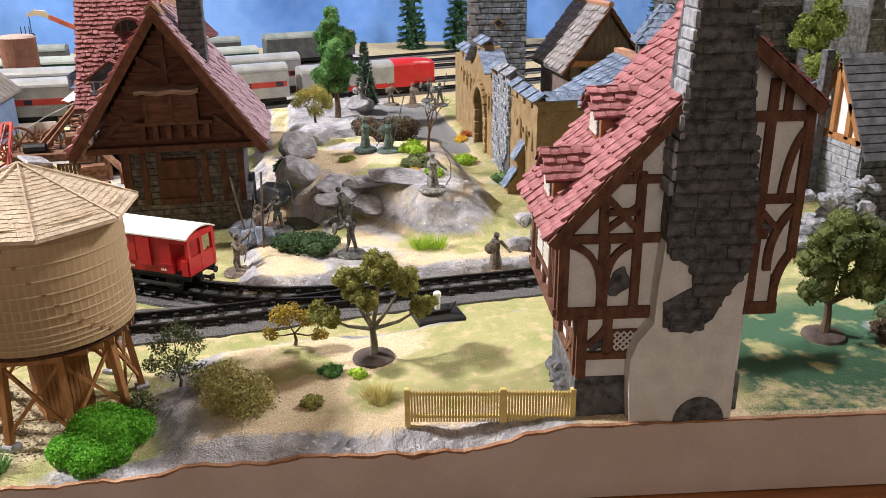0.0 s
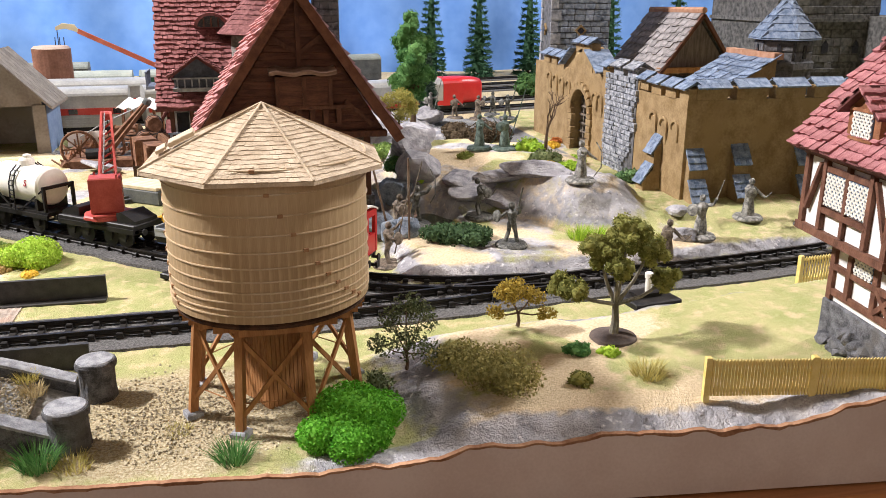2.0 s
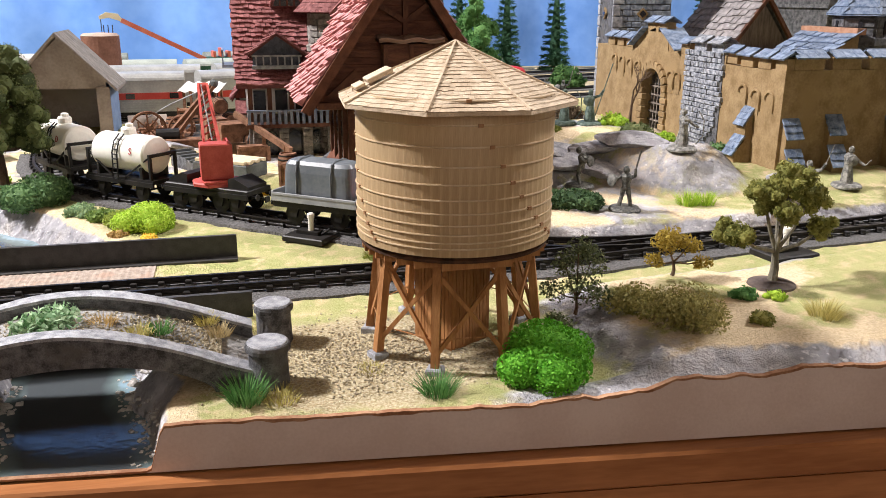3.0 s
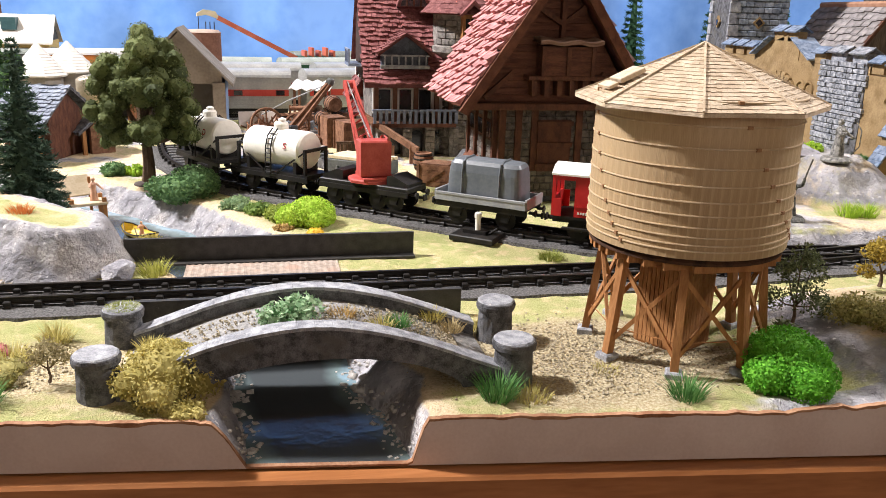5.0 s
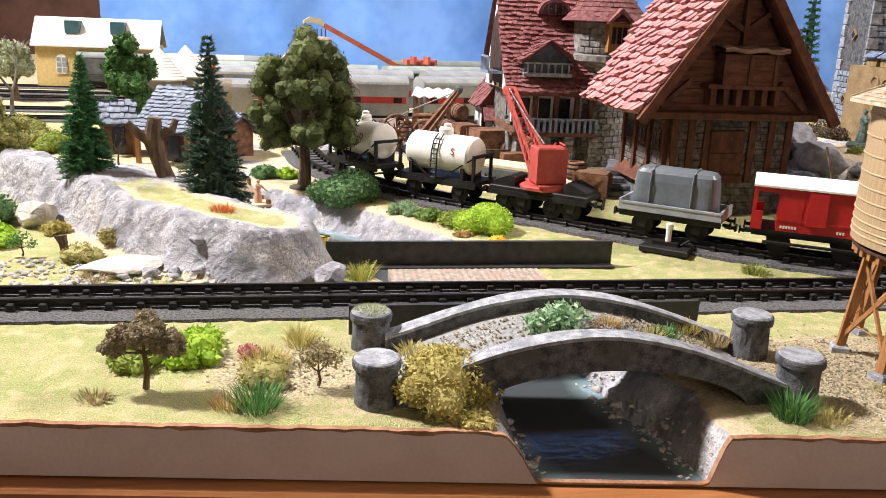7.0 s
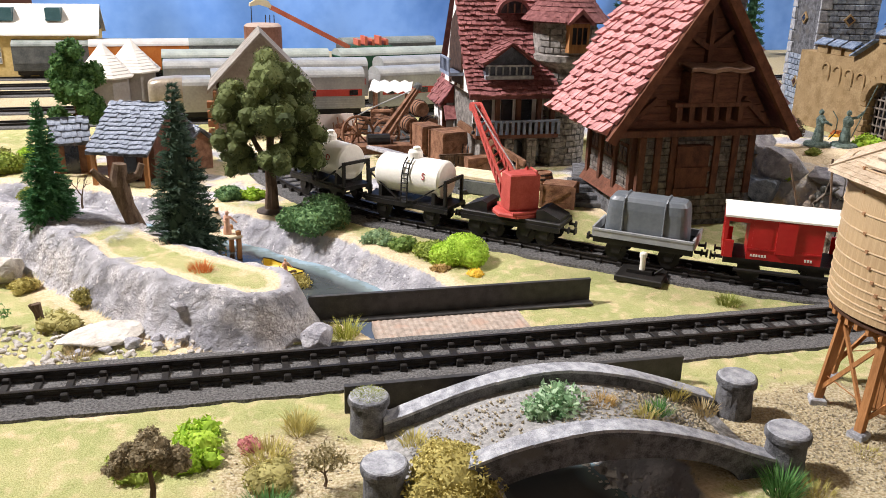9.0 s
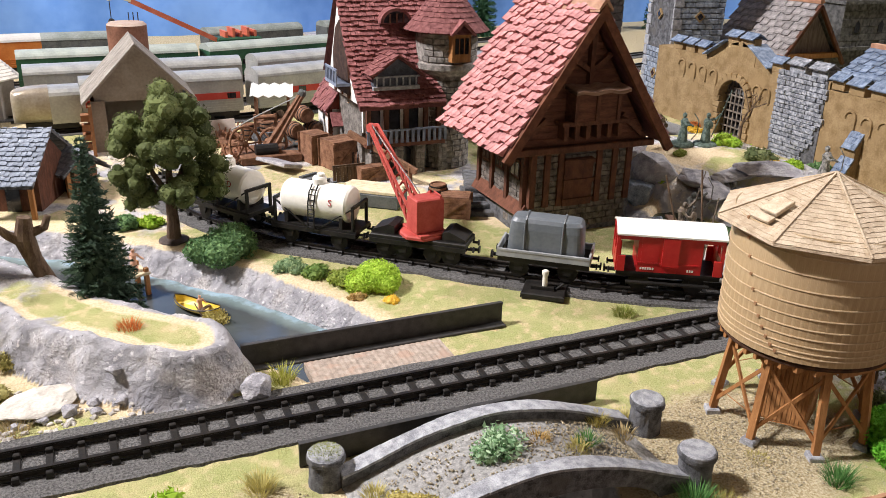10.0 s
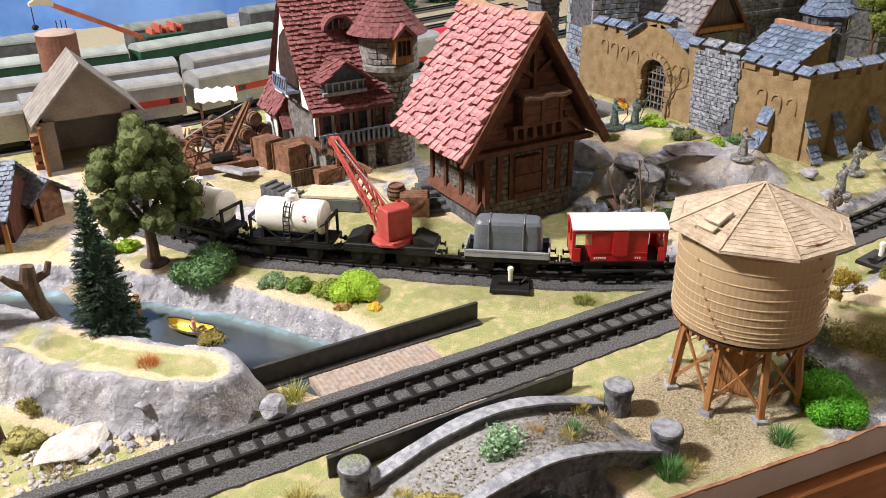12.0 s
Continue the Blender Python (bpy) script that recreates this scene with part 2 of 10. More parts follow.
    def leaves(self, centres, n, size, seed=0, shell=0.55, flat=1.0):
        """n small leaves on and in the given balls (x, y, z, r)."""
        rng = np.random.default_rng(seed)
        cs = np.array(centres, float)
        w = cs[:, 3] ** 2
        pick = rng.choice(len(cs), n, p=w / w.sum())
        d = rng.normal(size=(n, 3))
        d /= np.linalg.norm(d, axis=1)[:, None]
        rad = cs[pick, 3] * (1 - shell * rng.random(n) ** 2)
        p = cs[pick, :3] + d * rad[:, None] * [1, 1, flat]
        up = d + 0.55 * rng.normal(size=(n, 3))
        t = np.cross(up, rng.normal(size=(n, 3))) + 0.35 * d * np.linalg.norm(up, axis=1)[:, None]
        t /= np.linalg.norm(t, axis=1)[:, None]
        s = np.cross(t, up)
        s /= np.linalg.norm(s, axis=1)[:, None]
        L = size * (0.6 + 0.8 * rng.random(n))[:, None]
        vs = np.stack([p - s * L * 0.4, p + t * L, p + s * L * 0.4, p - t * L * 0.5], 1).reshape(-1, 3)
        k = len(self.v)
        self.v += [tuple(x) for x in vs]
        self.f += [(k + 4 * i, k + 4 * i + 1, k + 4 * i + 2, k + 4 * i + 3) for i in range(n)]
        return self

    def blades(self, c, r, n, h, w, seed=0, lean=0.6):
        """A tuft of grass blades."""
        rng = np.random.default_rng(seed)
        for i in range(n):
            a, q = rng.random() * 6.283, r * math.sqrt(rng.random())
            b = Vector((c[0] + q * math.cos(a), c[1] + q * math.sin(a), c[2]))
            up = Vector((math.cos(a) * lean * q / r + rng.normal() * 0.2, math.sin(a) * lean * q / r + rng.normal() * 0.2, 1)).normalized()
            L = h * (0.6 + 0.5 * rng.random())
            s = Vector((math.cos(a + 1.3 + rng.normal()), math.sin(a + 1.3), 0)) * w
            tip = b + up * L + Vector((math.cos(a), math.sin(a), -0.4)) * L * 0.15
            mid = b + up * L * 0.55
            self.add([b - s, b + s, mid + s * 0.7, mid - s * 0.7, tip], [(0, 1, 2, 3), (3, 2, 4)])
        return self

    def data(self, name, smooth=False):
        me = bpy.data.meshes.new(name)
        me.from_pydata(self.v, [], self.f)
        if smooth:
            me.polygons.foreach_set("use_smooth", [True] * len(me.polygons))
        me.update()
        return me


def part(name, mesh, material, parent=None, label="", smooth=False, kind=""):
    me = mesh if isinstance(mesh, bpy.types.Mesh) else mesh.data(name, smooth)
    if not me.materials:
        me.materials.append(material)
    ob = new(name, me)
    ob.parent = parent
    return tagged(ob, label, kind=kind)


def thing(name, label, category, x=0, y=0, z=0, turn=0, group="", kind=""):
    ob = new(name)
    ob.empty_display_size = 0.01
    ob.matrix_basis = pose(x, y, z, 0, 0, turn)
    return tagged(ob, label, category, group, kind)


def sm(a, b, x):
    t = min(1.0, max(0.0, (x - a) / (b - a)))
    return t * t * (3 - 2 * t)


def near_line(x, y, line):
    """Distance to a polyline and how far along it (0 to 1 per leg)."""
    best, where = 9.0, 0.0
    for i in range(len(line) - 1):
        (ax, ay), (bx, by) = line[i], line[i + 1]
        dx, dy = bx - ax, by - ay
        t = min(1.0, max(0.0, ((x - ax) * dx + (y - ay) * dy) / (dx * dx + dy * dy)))
        d = math.hypot(x - ax - t * dx, y - ay - t * dy)
        if d < best:
            best, where = d, i + t
    return best, where


def smooth_line(pts, step=0.004):
    """Points at even steps along a smooth curve through pts."""
    pts = [Vector((p[0], p[1])) for p in pts]
    dense = []
    for i in range(len(pts) - 1):
        p0, p1, p2, p3 = pts[max(i - 1, 0)], pts[i], pts[i + 1], pts[min(i + 2, len(pts) - 1)]
        for k in range(40):
            t = k / 40
            dense.append(0.5 * (2 * p1 + (p2 - p0) * t + (2 * p0 - 5 * p1 + 4 * p2 - p3) * t * t + (3 * p1 - p0 - 3 * p2 + p3) * t ** 3))
    dense.append(pts[-1])
    out, need = [dense[0]], step
    for a, b in zip(dense, dense[1:]):
        d = (b - a).length
        while d >= need > 0:
            a = a + (b - a) * (need / d)
            out.append(a)
            d -= need
            need = step
        need -= d
    return out


# ---- ground ----
RIVER = [(-0.261, 0.28), (-0.262, 0.345), (-0.275, 0.39), (-0.277, 0.43), (-0.285, 0.49), (-0.315, 0.553), (-0.355, 0.612), (-0.395, 0.655), (-0.46, 0.705), (-0.56, 0.765), (-0.68, 0.79)]
HILL = [(-0.378, 0.516), (-0.415, 0.549), (-0.452, 0.598), (-0.496, 0.655), (-0.525, 0.690)]
MAIN = [(-0.95, 0.467), (-0.5, 0.467), (-0.3, 0.467), (-0.12, 0.467), (-0.06, 0.469), (0.0, 0.476), (0.06, 0.483), (0.13, 0.487), (0.22, 0.500), (0.34, 0.526), (0.5, 0.57)]
SIDING = [(-0.362, 0.86), (-0.352, 0.80), (-0.338, 0.757), (-0.318, 0.718), (-0.289, 0.678), (-0.242, 0.634), (-0.211, 0.608), (-0.183, 0.582), (-0.124, 0.536), (-0.074, 0.506), (-0.03, 0.489), (0.03, 0.482)]
WATER_Z = -0.0165


def river_half(where):
    """Half the river's width at a place along it."""
    return 0.018 + 0.0022 * (1 - sm(1.0, 2.0, where)) + 0.006 * sm(3.2, 5.0, where) + 0.008 * sm(6.5, 8, where)


def front_y(x):
    return 0.318 - 0.12 * (x + 0.06)


def rough(x, y, f, seed=0.0):
    return noise.noise(Vector((x * f, y * f, seed))) + 0.5 * noise.noise(Vector((x * f * 2.3, y * f * 2.3, seed + 5)))


def ground(x, y):
    """Height of the scenery, and how much of it is rock, sand, gravel and road."""
    s = y - front_y(x)
    n1, n2 = rough(x, y, 40), rough(x, y, 140, 3)
    h, rock, sand, gravel, road = 0.0006 * n2, 0.0, 0.0, 0.0, 0.0
    sand = sm(0.1, 0.6, rough(x, y, 14, 9)) * (0.7 - 0.5 * (-0.33 < x < -0.04 and 0.485 < y < 0.62))
    # raised meadow by the fence and the half-timbered house
    a = sm(-0.092, -0.045, x + 0.010 * n1) * (1 - sm(0.405, 0.434, y + 0.004 * n1 - 0.06 * (x - 0.05)))
    top = 0.0125 + 0.0055 * sm(0.03, 0.12, x) - 0.0055 * (1 - sm(0.0, 0.014, s)) * (1 - sm(0.02, 0.1, x))
    h += a * top
    rock = max(rock, 4 * a * (1 - a) * 0.9, (1 - sm(0.006, 0.016, s + 0.004 * n1)) * sm(-0.14, -0.10, x) * (1 - sm(0.085, 0.105, x)))
    sand = max(sand * (1 - a), a * (1 - sm(0.030, 0.060, x + 0.012 * n1)) * sm(-0.35, 0.2, rough(x, y, 26, 4)) * 0.95, a * 0.9 * (1 - sm(0.020, 0.034, s + 0.006 * n1)))
    # rocky ground beyond the line
    b = sm(0.494, 0.506, y - 0.05 * max(x, 0) + 0.003 * n1) * sm(-0.058, -0.030, x + 0.006 * n1)
    fw = sm(0.030, 0.078, x)
    yy = y + 0.058 * fw
    slab = sm(0.600, 0.606, yy + 0.004 * n1) * (1 - sm(0.100, 0.120, x))
    rise = sm(0.598, 0.680 - 0.045 * fw, yy + 0.006 * n1) * (1 - sm(0.74, 0.80, y)) * (1 - sm(0.100, 0.130, x + 0.006 * n1))
    edge = sm(-0.022, -0.008, x + 0.004 * n1 - 0.02 * sm(0.62, 0.60, y))
    h += b * (0.010 + 0.010 * max(sm(0.56, 0.68, y) * (0.3 + 0.7 * edge), sm(0.515, 0.575, y) * sm(0.10, 0.13, x)))
    h += b * edge * (0.0030 * slab * (1 - rise) + (0.017 + 0.010 * (1 - sm(0.56, 0.68, y))) * rise)
    h += 0.0016 * b * edge * slab * math.floor(3 * (rough(x * 0.5, y, 26, 41) + rise)) / 3 * (1 - sm(0.66, 0.70, y))
    far = 1 - sm(1.0, 1.12, y)
    h *= max(far, 0.0) if y > 1.0 else 1.0
    rock = max(rock, 4 * b * (1 - b), b * (0.12 + 0.55 * sm(0.05, 0.5, rough(x, y, 16, 7))) * (1 - sm(0.14, 0.2, x)) * (1 - sm(0.78, 0.85, y)))
    sand = max(sand * (1 - 0.5 * b), b * 0.85 * sm(-0.35, 0.10, rough(x, y, 20, 31)) * (1 - sm(0.13, 0.17, x)))
    rock = max(rock, 3.4 * rise * (1 - rise) * fw)
    rock = max(rock, 3.6 * b * edge * (1 - edge), 0.9 * b * edge * slab * (1 - rise), b * edge * 0.75 * sm(0.05, 0.4, rough(x, y, 18, 51)) * rise)
    sand = max(sand, b * (1 - edge) * 0.2)
    if 0.03 < x < 0.16 and 0.70 < y < 1.06:
        road = sm(0.05, 0.07, x + 0.01 * n1) * (1 - sm(0.140, 0.150, x)) * sm(0.72, 0.76, y) * (1 - sm(1.02, 1.06, y))
        h = h * (1 - road) + 0.017 * road * (1 - sm(0.98, 1.05, y))
    # hollow with a murky pond beside the barn
    d = math.hypot((x + 0.016) / 0.95, y - 0.606)
    hollow = 1 - sm(0.016, 0.024, d + 0.004 * n1)
    h = h * (1 - hollow) + 0.0055 * hollow
    # rock hill by the river
    d, _ = near_line(x, y, HILL)
    wide = 0.027 + 0.006 * sm(0.62, 0.72, y)
    m = 1 - sm(wide - 0.008, wide + 0.006, d + 0.003 * n1)
    h += m * (0.0235 + 0.001 * n1 + 0.006 * sm(-0.45, -0.6, x))
    if m > 0.02:
        g0 = sm(-0.450, -0.420, x + 0.006 * n1)
        gate = g0 + (1 - g0) * sm(0.15, 0.45, rough(x, y, 18, 21))
        rock = max(rock, 1 - gate * (1 - sm(0.0135, 0.0175, d + 0.003 * n1)))
        sand = max(sand * 0.3, gate * sm(0.006, 0.012, d + 0.004 * n1))
    elif -0.60 < x < -0.37 and y < 0.66:
        sand = max(sand, 0.95 * (1 - sm(wide, wide + 0.030, d + 0.008 * n1)))
    # river bed
    d, where = near_line(x, y, RIVER)
    w = river_half(where)
    slope = 0.012 + 0.012 * sm(4.0, 6.0, where)
    if x < -0.27 and y < 0.38:
        slope += 0.010 * (1 - sm(0.350, 0.375, y))
    if x > -0.27 and y < 0.47:
        slope += 0.014 * sm(0.352, 0.378, y) * (1 - sm(0.42, 0.45, y))
    c = 1 - sm(w, w + slope, d + 0.003 * n1)
    h = h * (1 - c) - 0.022 * c
    rock = max(rock, sm(0.02, 0.15, c))
    bank = 1 - sm(w + slope, w + slope + 0.016, d)
    sand = max(sand, bank * 0.8)
    if rock > 0.05:
        f1 = noise.voronoi(Vector((x * 62, y * 62, h * 62)))[0]
        f2 = noise.voronoi(Vector((x * 170, y * 170, h * 170 + 4)))[0]
        f3 = noise.voronoi(Vector((x * 26, y * 26, h * 40 + 2)))[0]
        h += rock * (0.0050 * (f3[0] - 0.4) + 0.0018 * (f1[0] - 0.35) + 0.0009 * (f2[0] - 0.35) + 0.0004 * n2) * (1 - 0.7 * (h < WATER_Z))
    # loose gravel by the water tower and on the bridge's approaches
    g = (1 - sm(0.035, 0.055, math.hypot((x + 0.165) / 1.3, y - 0.375) + 0.008 * n1)) + 0.8 * (1 - sm(0.02, 0.035, math.hypot((x + 0.365), y - 0.395) + 0.008 * n1))
    gravel = max(0.0, min(1.0, g)) * (1 - rock)
    # yard
    yard = (1 - sm(-0.10, -0.07, x)) * sm(0.70, 0.75, y) * (1 - sm(0.95, 1.02, y)) * sm(-0.60, -0.5, x)
    sand = max(sand, yard * (0.45 + 0.4 * sm(-0.2, 0.4, rough(x, y, 30, 12))))
    rock = max(rock, yard * 0.8 * sm(-0.1, 0.35, rough(x, y, 24, 15)))
    if y > 1.02:
        gravel = max(gravel, sm(1.05, 1.08, y))
        h *= 1 - sm(1.03, 1.08, y)
    if x > 0.165 and s < 0.12:
        sand *= 0.35
    if x > 0.165 and s < 0.005:
        gravel = 1.0
    if x > 0.26 and s < 0.12:
        rock = max(rock, 0.5 * sm(0.1, 0.4, rough(x, y, 30, 11)))
    return h, rock, min(1.0, sand), gravel, road


def ground_material():
    m = bpy.data.materials.new("scenic_ground")
    m.use_nodes = True
    n, l = m.node_tree.nodes, m.node_tree.links
    b = n["Principled BSDF"]
    b.inputs["Roughness"].default_value = 0.95
    b.inputs["Specular IOR Level"].default_value = 0.1
    tc = n.new("ShaderNodeTexCoord")

    def tex(scale, detail=6):
        t = n.new("ShaderNodeTexNoise")
        t.inputs["Scale"].default_value, t.inputs["Detail"].default_value = scale, detail
        l.new(tc.outputs["Object"], t.inputs[0])
        return t.outputs[0]

    def ramp(f, lo, hi):
        r = n.new("ShaderNodeMapRange")
        r.inputs[1].default_value, r.inputs[2].default_value = lo, hi
        l.new(f, r.inputs[0])
        return r.outputs[0]

    def mix(f, a, c):
        x = n.new("ShaderNodeMix")
        x.data_type = "RGBA"
        l.new(f, x.inputs[0])
        for k, v in ((6, a), (7, c)):
            if isinstance(v, tuple):
                x.inputs[k].default_value = (*v, 1)
            else:
                l.new(v, x.inputs[k])
        return x.outputs[2]

    def zone(out, f, width=0.25):
        a = n.new("ShaderNodeMath")
        a.operation = "MULTIPLY_ADD"
        l.new(f, a.inputs[0])
        a.inputs[1].default_value = 0.9
        l.new(out, a.inputs[2])
        return ramp(a.outputs[0], 0.95 - width, 0.95 + width)

    fine, mid, big, grit = tex(2100, 3), tex(260), tex(45), tex(800, 4)
    grass = mix(ramp(fine, 0.3, 0.7), (0.30, 0.287, 0.108), (0.60, 0.56, 0.29))
    grass = mix(ramp(big, 0.42, 0.62), grass, mix(ramp(fine, 0.3, 0.7), (0.235, 0.262, 0.085), (0.49, 0.49, 0.22)))
    grass = mix(ramp(tex(130, 4), 0.50, 0.68), grass, mix(ramp(fine, 0.3, 0.7), (0.46, 0.36, 0.17), (0.70, 0.60, 0.38)))
    sx = n.new("ShaderNodeSeparateXYZ")
    l.new(tc.outputs["Object"], sx.inputs[0])
    # teal flock beside the house, its colour also darkened for the shade there
    shaded_teal = n.new("ShaderNodeMath")
    shaded_teal.operation = "MULTIPLY"
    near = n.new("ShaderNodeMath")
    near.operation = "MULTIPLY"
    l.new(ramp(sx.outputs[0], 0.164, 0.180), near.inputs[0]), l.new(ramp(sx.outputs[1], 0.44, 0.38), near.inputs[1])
    l.new(near.outputs[0], shaded_teal.inputs[0]), l.new(ramp(big, 0.38, 0.46), shaded_teal.inputs[1])
    grass = mix(shaded_teal.outputs[0], grass, mix(ramp(fine, 0.3, 0.7), (0.035, 0.090, 0.052), (0.10, 0.185, 0.110)))
    sandc = mix(ramp(grit, 0.3, 0.7), (0.60, 0.46, 0.28), (0.82, 0.68, 0.47))
    rockc = mix(ramp(tex(70, 6), 0.34, 0.66), (0.27, 0.265, 0.285), (0.53, 0.515, 0.535))
    rockc = mix(ramp(big, 0.52, 0.66), rockc, mix(ramp(grit, 0.4, 0.6), (0.42, 0.385, 0.37), (0.68, 0.645, 0.63)))
    rockc = mix(ramp(tex(75, 8), 0.60, 0.72), rockc, (0.21, 0.20, 0.215))
    rockc = mix(ramp(tex(420, 5), 0.64, 0.74), rockc, (0.17, 0.16, 0.17))
    rockc = mix(ramp(tex(310, 6), 0.60, 0.70), rockc, (0.66, 0.64, 0.645))
    chip = ramp(tex(120, 7), 0.35, 0.65)
    grav = mix(ramp(tex(900, 2), 0.35, 0.65), (0.36, 0.28, 0.15), (0.62, 0.54, 0.37))
    roadc = mix(ramp(fine, 0.35, 0.65), (0.17, 0.17, 0.17), (0.34, 0.34, 0.34))
    at = n.new("ShaderNodeAttribute")
    at.attribute_name = "zones"
    sp = n.new("ShaderNodeSeparateColor")
    l.new(at.outputs["Color"], sp.inputs[0])
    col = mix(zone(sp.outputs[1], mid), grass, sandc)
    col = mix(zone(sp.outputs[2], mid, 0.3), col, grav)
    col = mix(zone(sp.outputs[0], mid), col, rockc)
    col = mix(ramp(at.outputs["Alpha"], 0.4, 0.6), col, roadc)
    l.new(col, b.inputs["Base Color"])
    bp = n.new("ShaderNodeBump")
    bp.inputs["Strength"].default_value, bp.inputs["Distance"].default_value = 1.0, 0.0008
    s = n.new("ShaderNodeMath")
    cr = n.new("ShaderNodeMath")
    cr.operation = "MULTIPLY"
    rk = n.new("ShaderNodeMath")
    rk.operation = "MULTIPLY"
    rk.inputs[1].default_value = 2.2
    l.new(sp.outputs[0], rk.inputs[0])
    l.new(chip, cr.inputs[0]), l.new(rk.outputs[0], cr.inputs[1])
    s2 = n.new("ShaderNodeMath")
    l.new(cr.outputs[0], s2.inputs[0]), l.new(fine, s2.inputs[1])
    l.new(grit, s.inputs[0]), l.new(s2.outputs[0], s.inputs[1])
    l.new(s.outputs[0], bp.inputs["Height"]), l.new(bp.outputs[0], b.inputs["Normal"])
    return m


def build_ground():
    xs = list(np.arange(-1.5, -0.72, 0.02)) + list(np.arange(-0.72, -0.50, 0.0029)) + list(np.arange(-0.50, 0.12, 0.0017)) + list(np.arange(0.12, 0.36, 0.0029)) + list(np.arange(0.36, 1.3, 0.02))
    ss = list(np.arange(0, 0.40, 0.0017)) + list(np.arange(0.40, 0.70, 0.0029)) + list(np.arange(0.70, 1.75, 0.015))
    vs, cols = [], []
    for s in ss:
        for x in xs:
            y = front_y(x) + s
            h, r, sa, g, ro = ground(x, y)
            vs.append((x, y, h))
            cols += [r, sa, g, ro]
    k = len(xs)
    fs = [(j * k + i, j * k + i + 1, j * k + k + i + 1, j * k + k + i) for j in range(len(ss) - 1) for i in range(k - 1)]
    me = bpy.data.meshes.new("ground")
    me.from_pydata(vs, [], fs)
    me.attributes.new("zones", "FLOAT_COLOR", "POINT").data.foreach_set("color", cols)
    me.polygons.foreach_set("use_smooth", [True] * len(me.polygons))
    me.materials.append(ground_material())
    tagged(new("ground", me), "scenic ground of grass flock, sand and grey rock", "ground", kind="structure")
    # board along the front, its top cut to the ground
    f, cut = Mesh(), [x for x in xs if -1.4 < x < 1.2]
    for i, x in enumerate(cut):
        y = front_y(x)
        z = max(ground(x, y)[0], -0.0163) + 0.0004
        f.v += [(x, y - 0.0012, -0.0165), (x, y - 0.0012, z), (x, y + 0.0002, z), (x, y + 0.0002, -0.0165)]
        if i:
            a, c = 4 * i - 4, 4 * i
            f.f += [(a, c, c + 1, a + 1), (a + 1, c + 1, c + 2, a + 2), (a + 2, c + 2, c + 3, a + 3)]
    tagged(part("fascia_board", f, FASCIA), "pinkish beige painted fascia board along the layout edge", "board", kind="structure")
    w = Mesh()
    for i, x in enumerate(cut):
        y = front_y(x)
        z = max(ground(x, y)[0], -0.0163) + 0.0006
        d = 0.0008 + 0.0016 * max(0.0, rough(x, 0, 60, 17)) + 0.0030 * sm(0.3, 0.7, rough(x, 0, 22, 19))
        w.v += [(x, y - 0.0014, max(z - d, -0.0164)), (x, y - 0.0014, z), (x, y + 0.0006, z)]
        if i:
            a, c = 3 * i - 3, 3 * i
            w.f += [(a, c, c + 1, a + 1), (a + 1, c + 1, c + 2, a + 2)]
    tagged(part("fascia_stain", w, mat("brown_stained_edge", (0.24, 0.11, 0.055), (0.42, 0.24, 0.14), 120, 0.8, 0.4)), "brown stained upper edge of the fascia board", "trim", kind="structure")
    e = Mesh()
    q = pose(0, 0, 0, 0, 0, math.degrees(math.atan(-0.12)))
    y0 = front_y(0) * math.cos(math.atan(0.12))
    e.box(-1.5, 1.4, y0 - 0.0085, y0 + 0.02, -0.030, -0.0172, q, bevel=0.001)
    e.box(-1.5, 1.4, y0 - 0.0075, y0 + 0.02, -0.13, -0.0305, q)
    tagged(part("table_edge", e, EDGE_WOOD), "varnished orange-brown wooden table edge under the board", "table edge", kind="structure")


def water_material():
    m = bpy.data.materials.new("painted_water")
    m.use_nodes = True
    n, l = m.node_tree.nodes, m.node_tree.links
    b = n["Principled BSDF"]
    b.inputs["Roughness"].default_value = 0.14
    b.inputs["Specular IOR Level"].default_value = 0.6
    at = n.new("ShaderNodeAttribute")
    at.attribute_name = "shore"
    tc = n.new("ShaderNodeTexCoord")
    t = n.new("ShaderNodeTexNoise")
    t.inputs["Scale"].default_value, t.inputs["Detail"].default_value = 90, 5
    l.new(tc.outputs["Object"], t.inputs[0])
    a = n.new("ShaderNodeMath")
    a.operation = "MULTIPLY_ADD"
    l.new(t.outputs[0], a.inputs[0])
    a.inputs[1].default_value = 0.35
    l.new(at.outputs["Fac"], a.inputs[2])
    r = n.new("ShaderNodeValToRGB")
    r.color_ramp.elements[0].position, r.color_ramp.elements[0].color = 0.35, (0.062, 0.070, 0.074, 1)
    r.color_ramp.elements[1].position, r.color_ramp.elements[1].color = 1.08, (0.62, 0.72, 0.80, 1)
    k = r.color_ramp.elements.new(0.75)
    k.color = (0.15, 0.20, 0.20, 1)
    k = r.color_ramp.elements.new(0.92)
    k.color = (0.34, 0.50, 0.62, 1)
    l.new(a.outputs[0], r.inputs[0]), l.new(r.outputs[0], b.inputs["Base Color"])
    w = n.new("ShaderNodeTexNoise")
    w.inputs["Scale"].default_value = 220
    l.new(tc.outputs["Object"], w.inputs[0])
    bp = n.new("ShaderNodeBump")
    bp.inputs["Strength"].default_value, bp.inputs["Distance"].default_value = 0.3, 0.0005
    l.new(w.outputs[0], bp.inputs["Height"]), l.new(bp.outputs[0], b.inputs["Normal"])
    return m


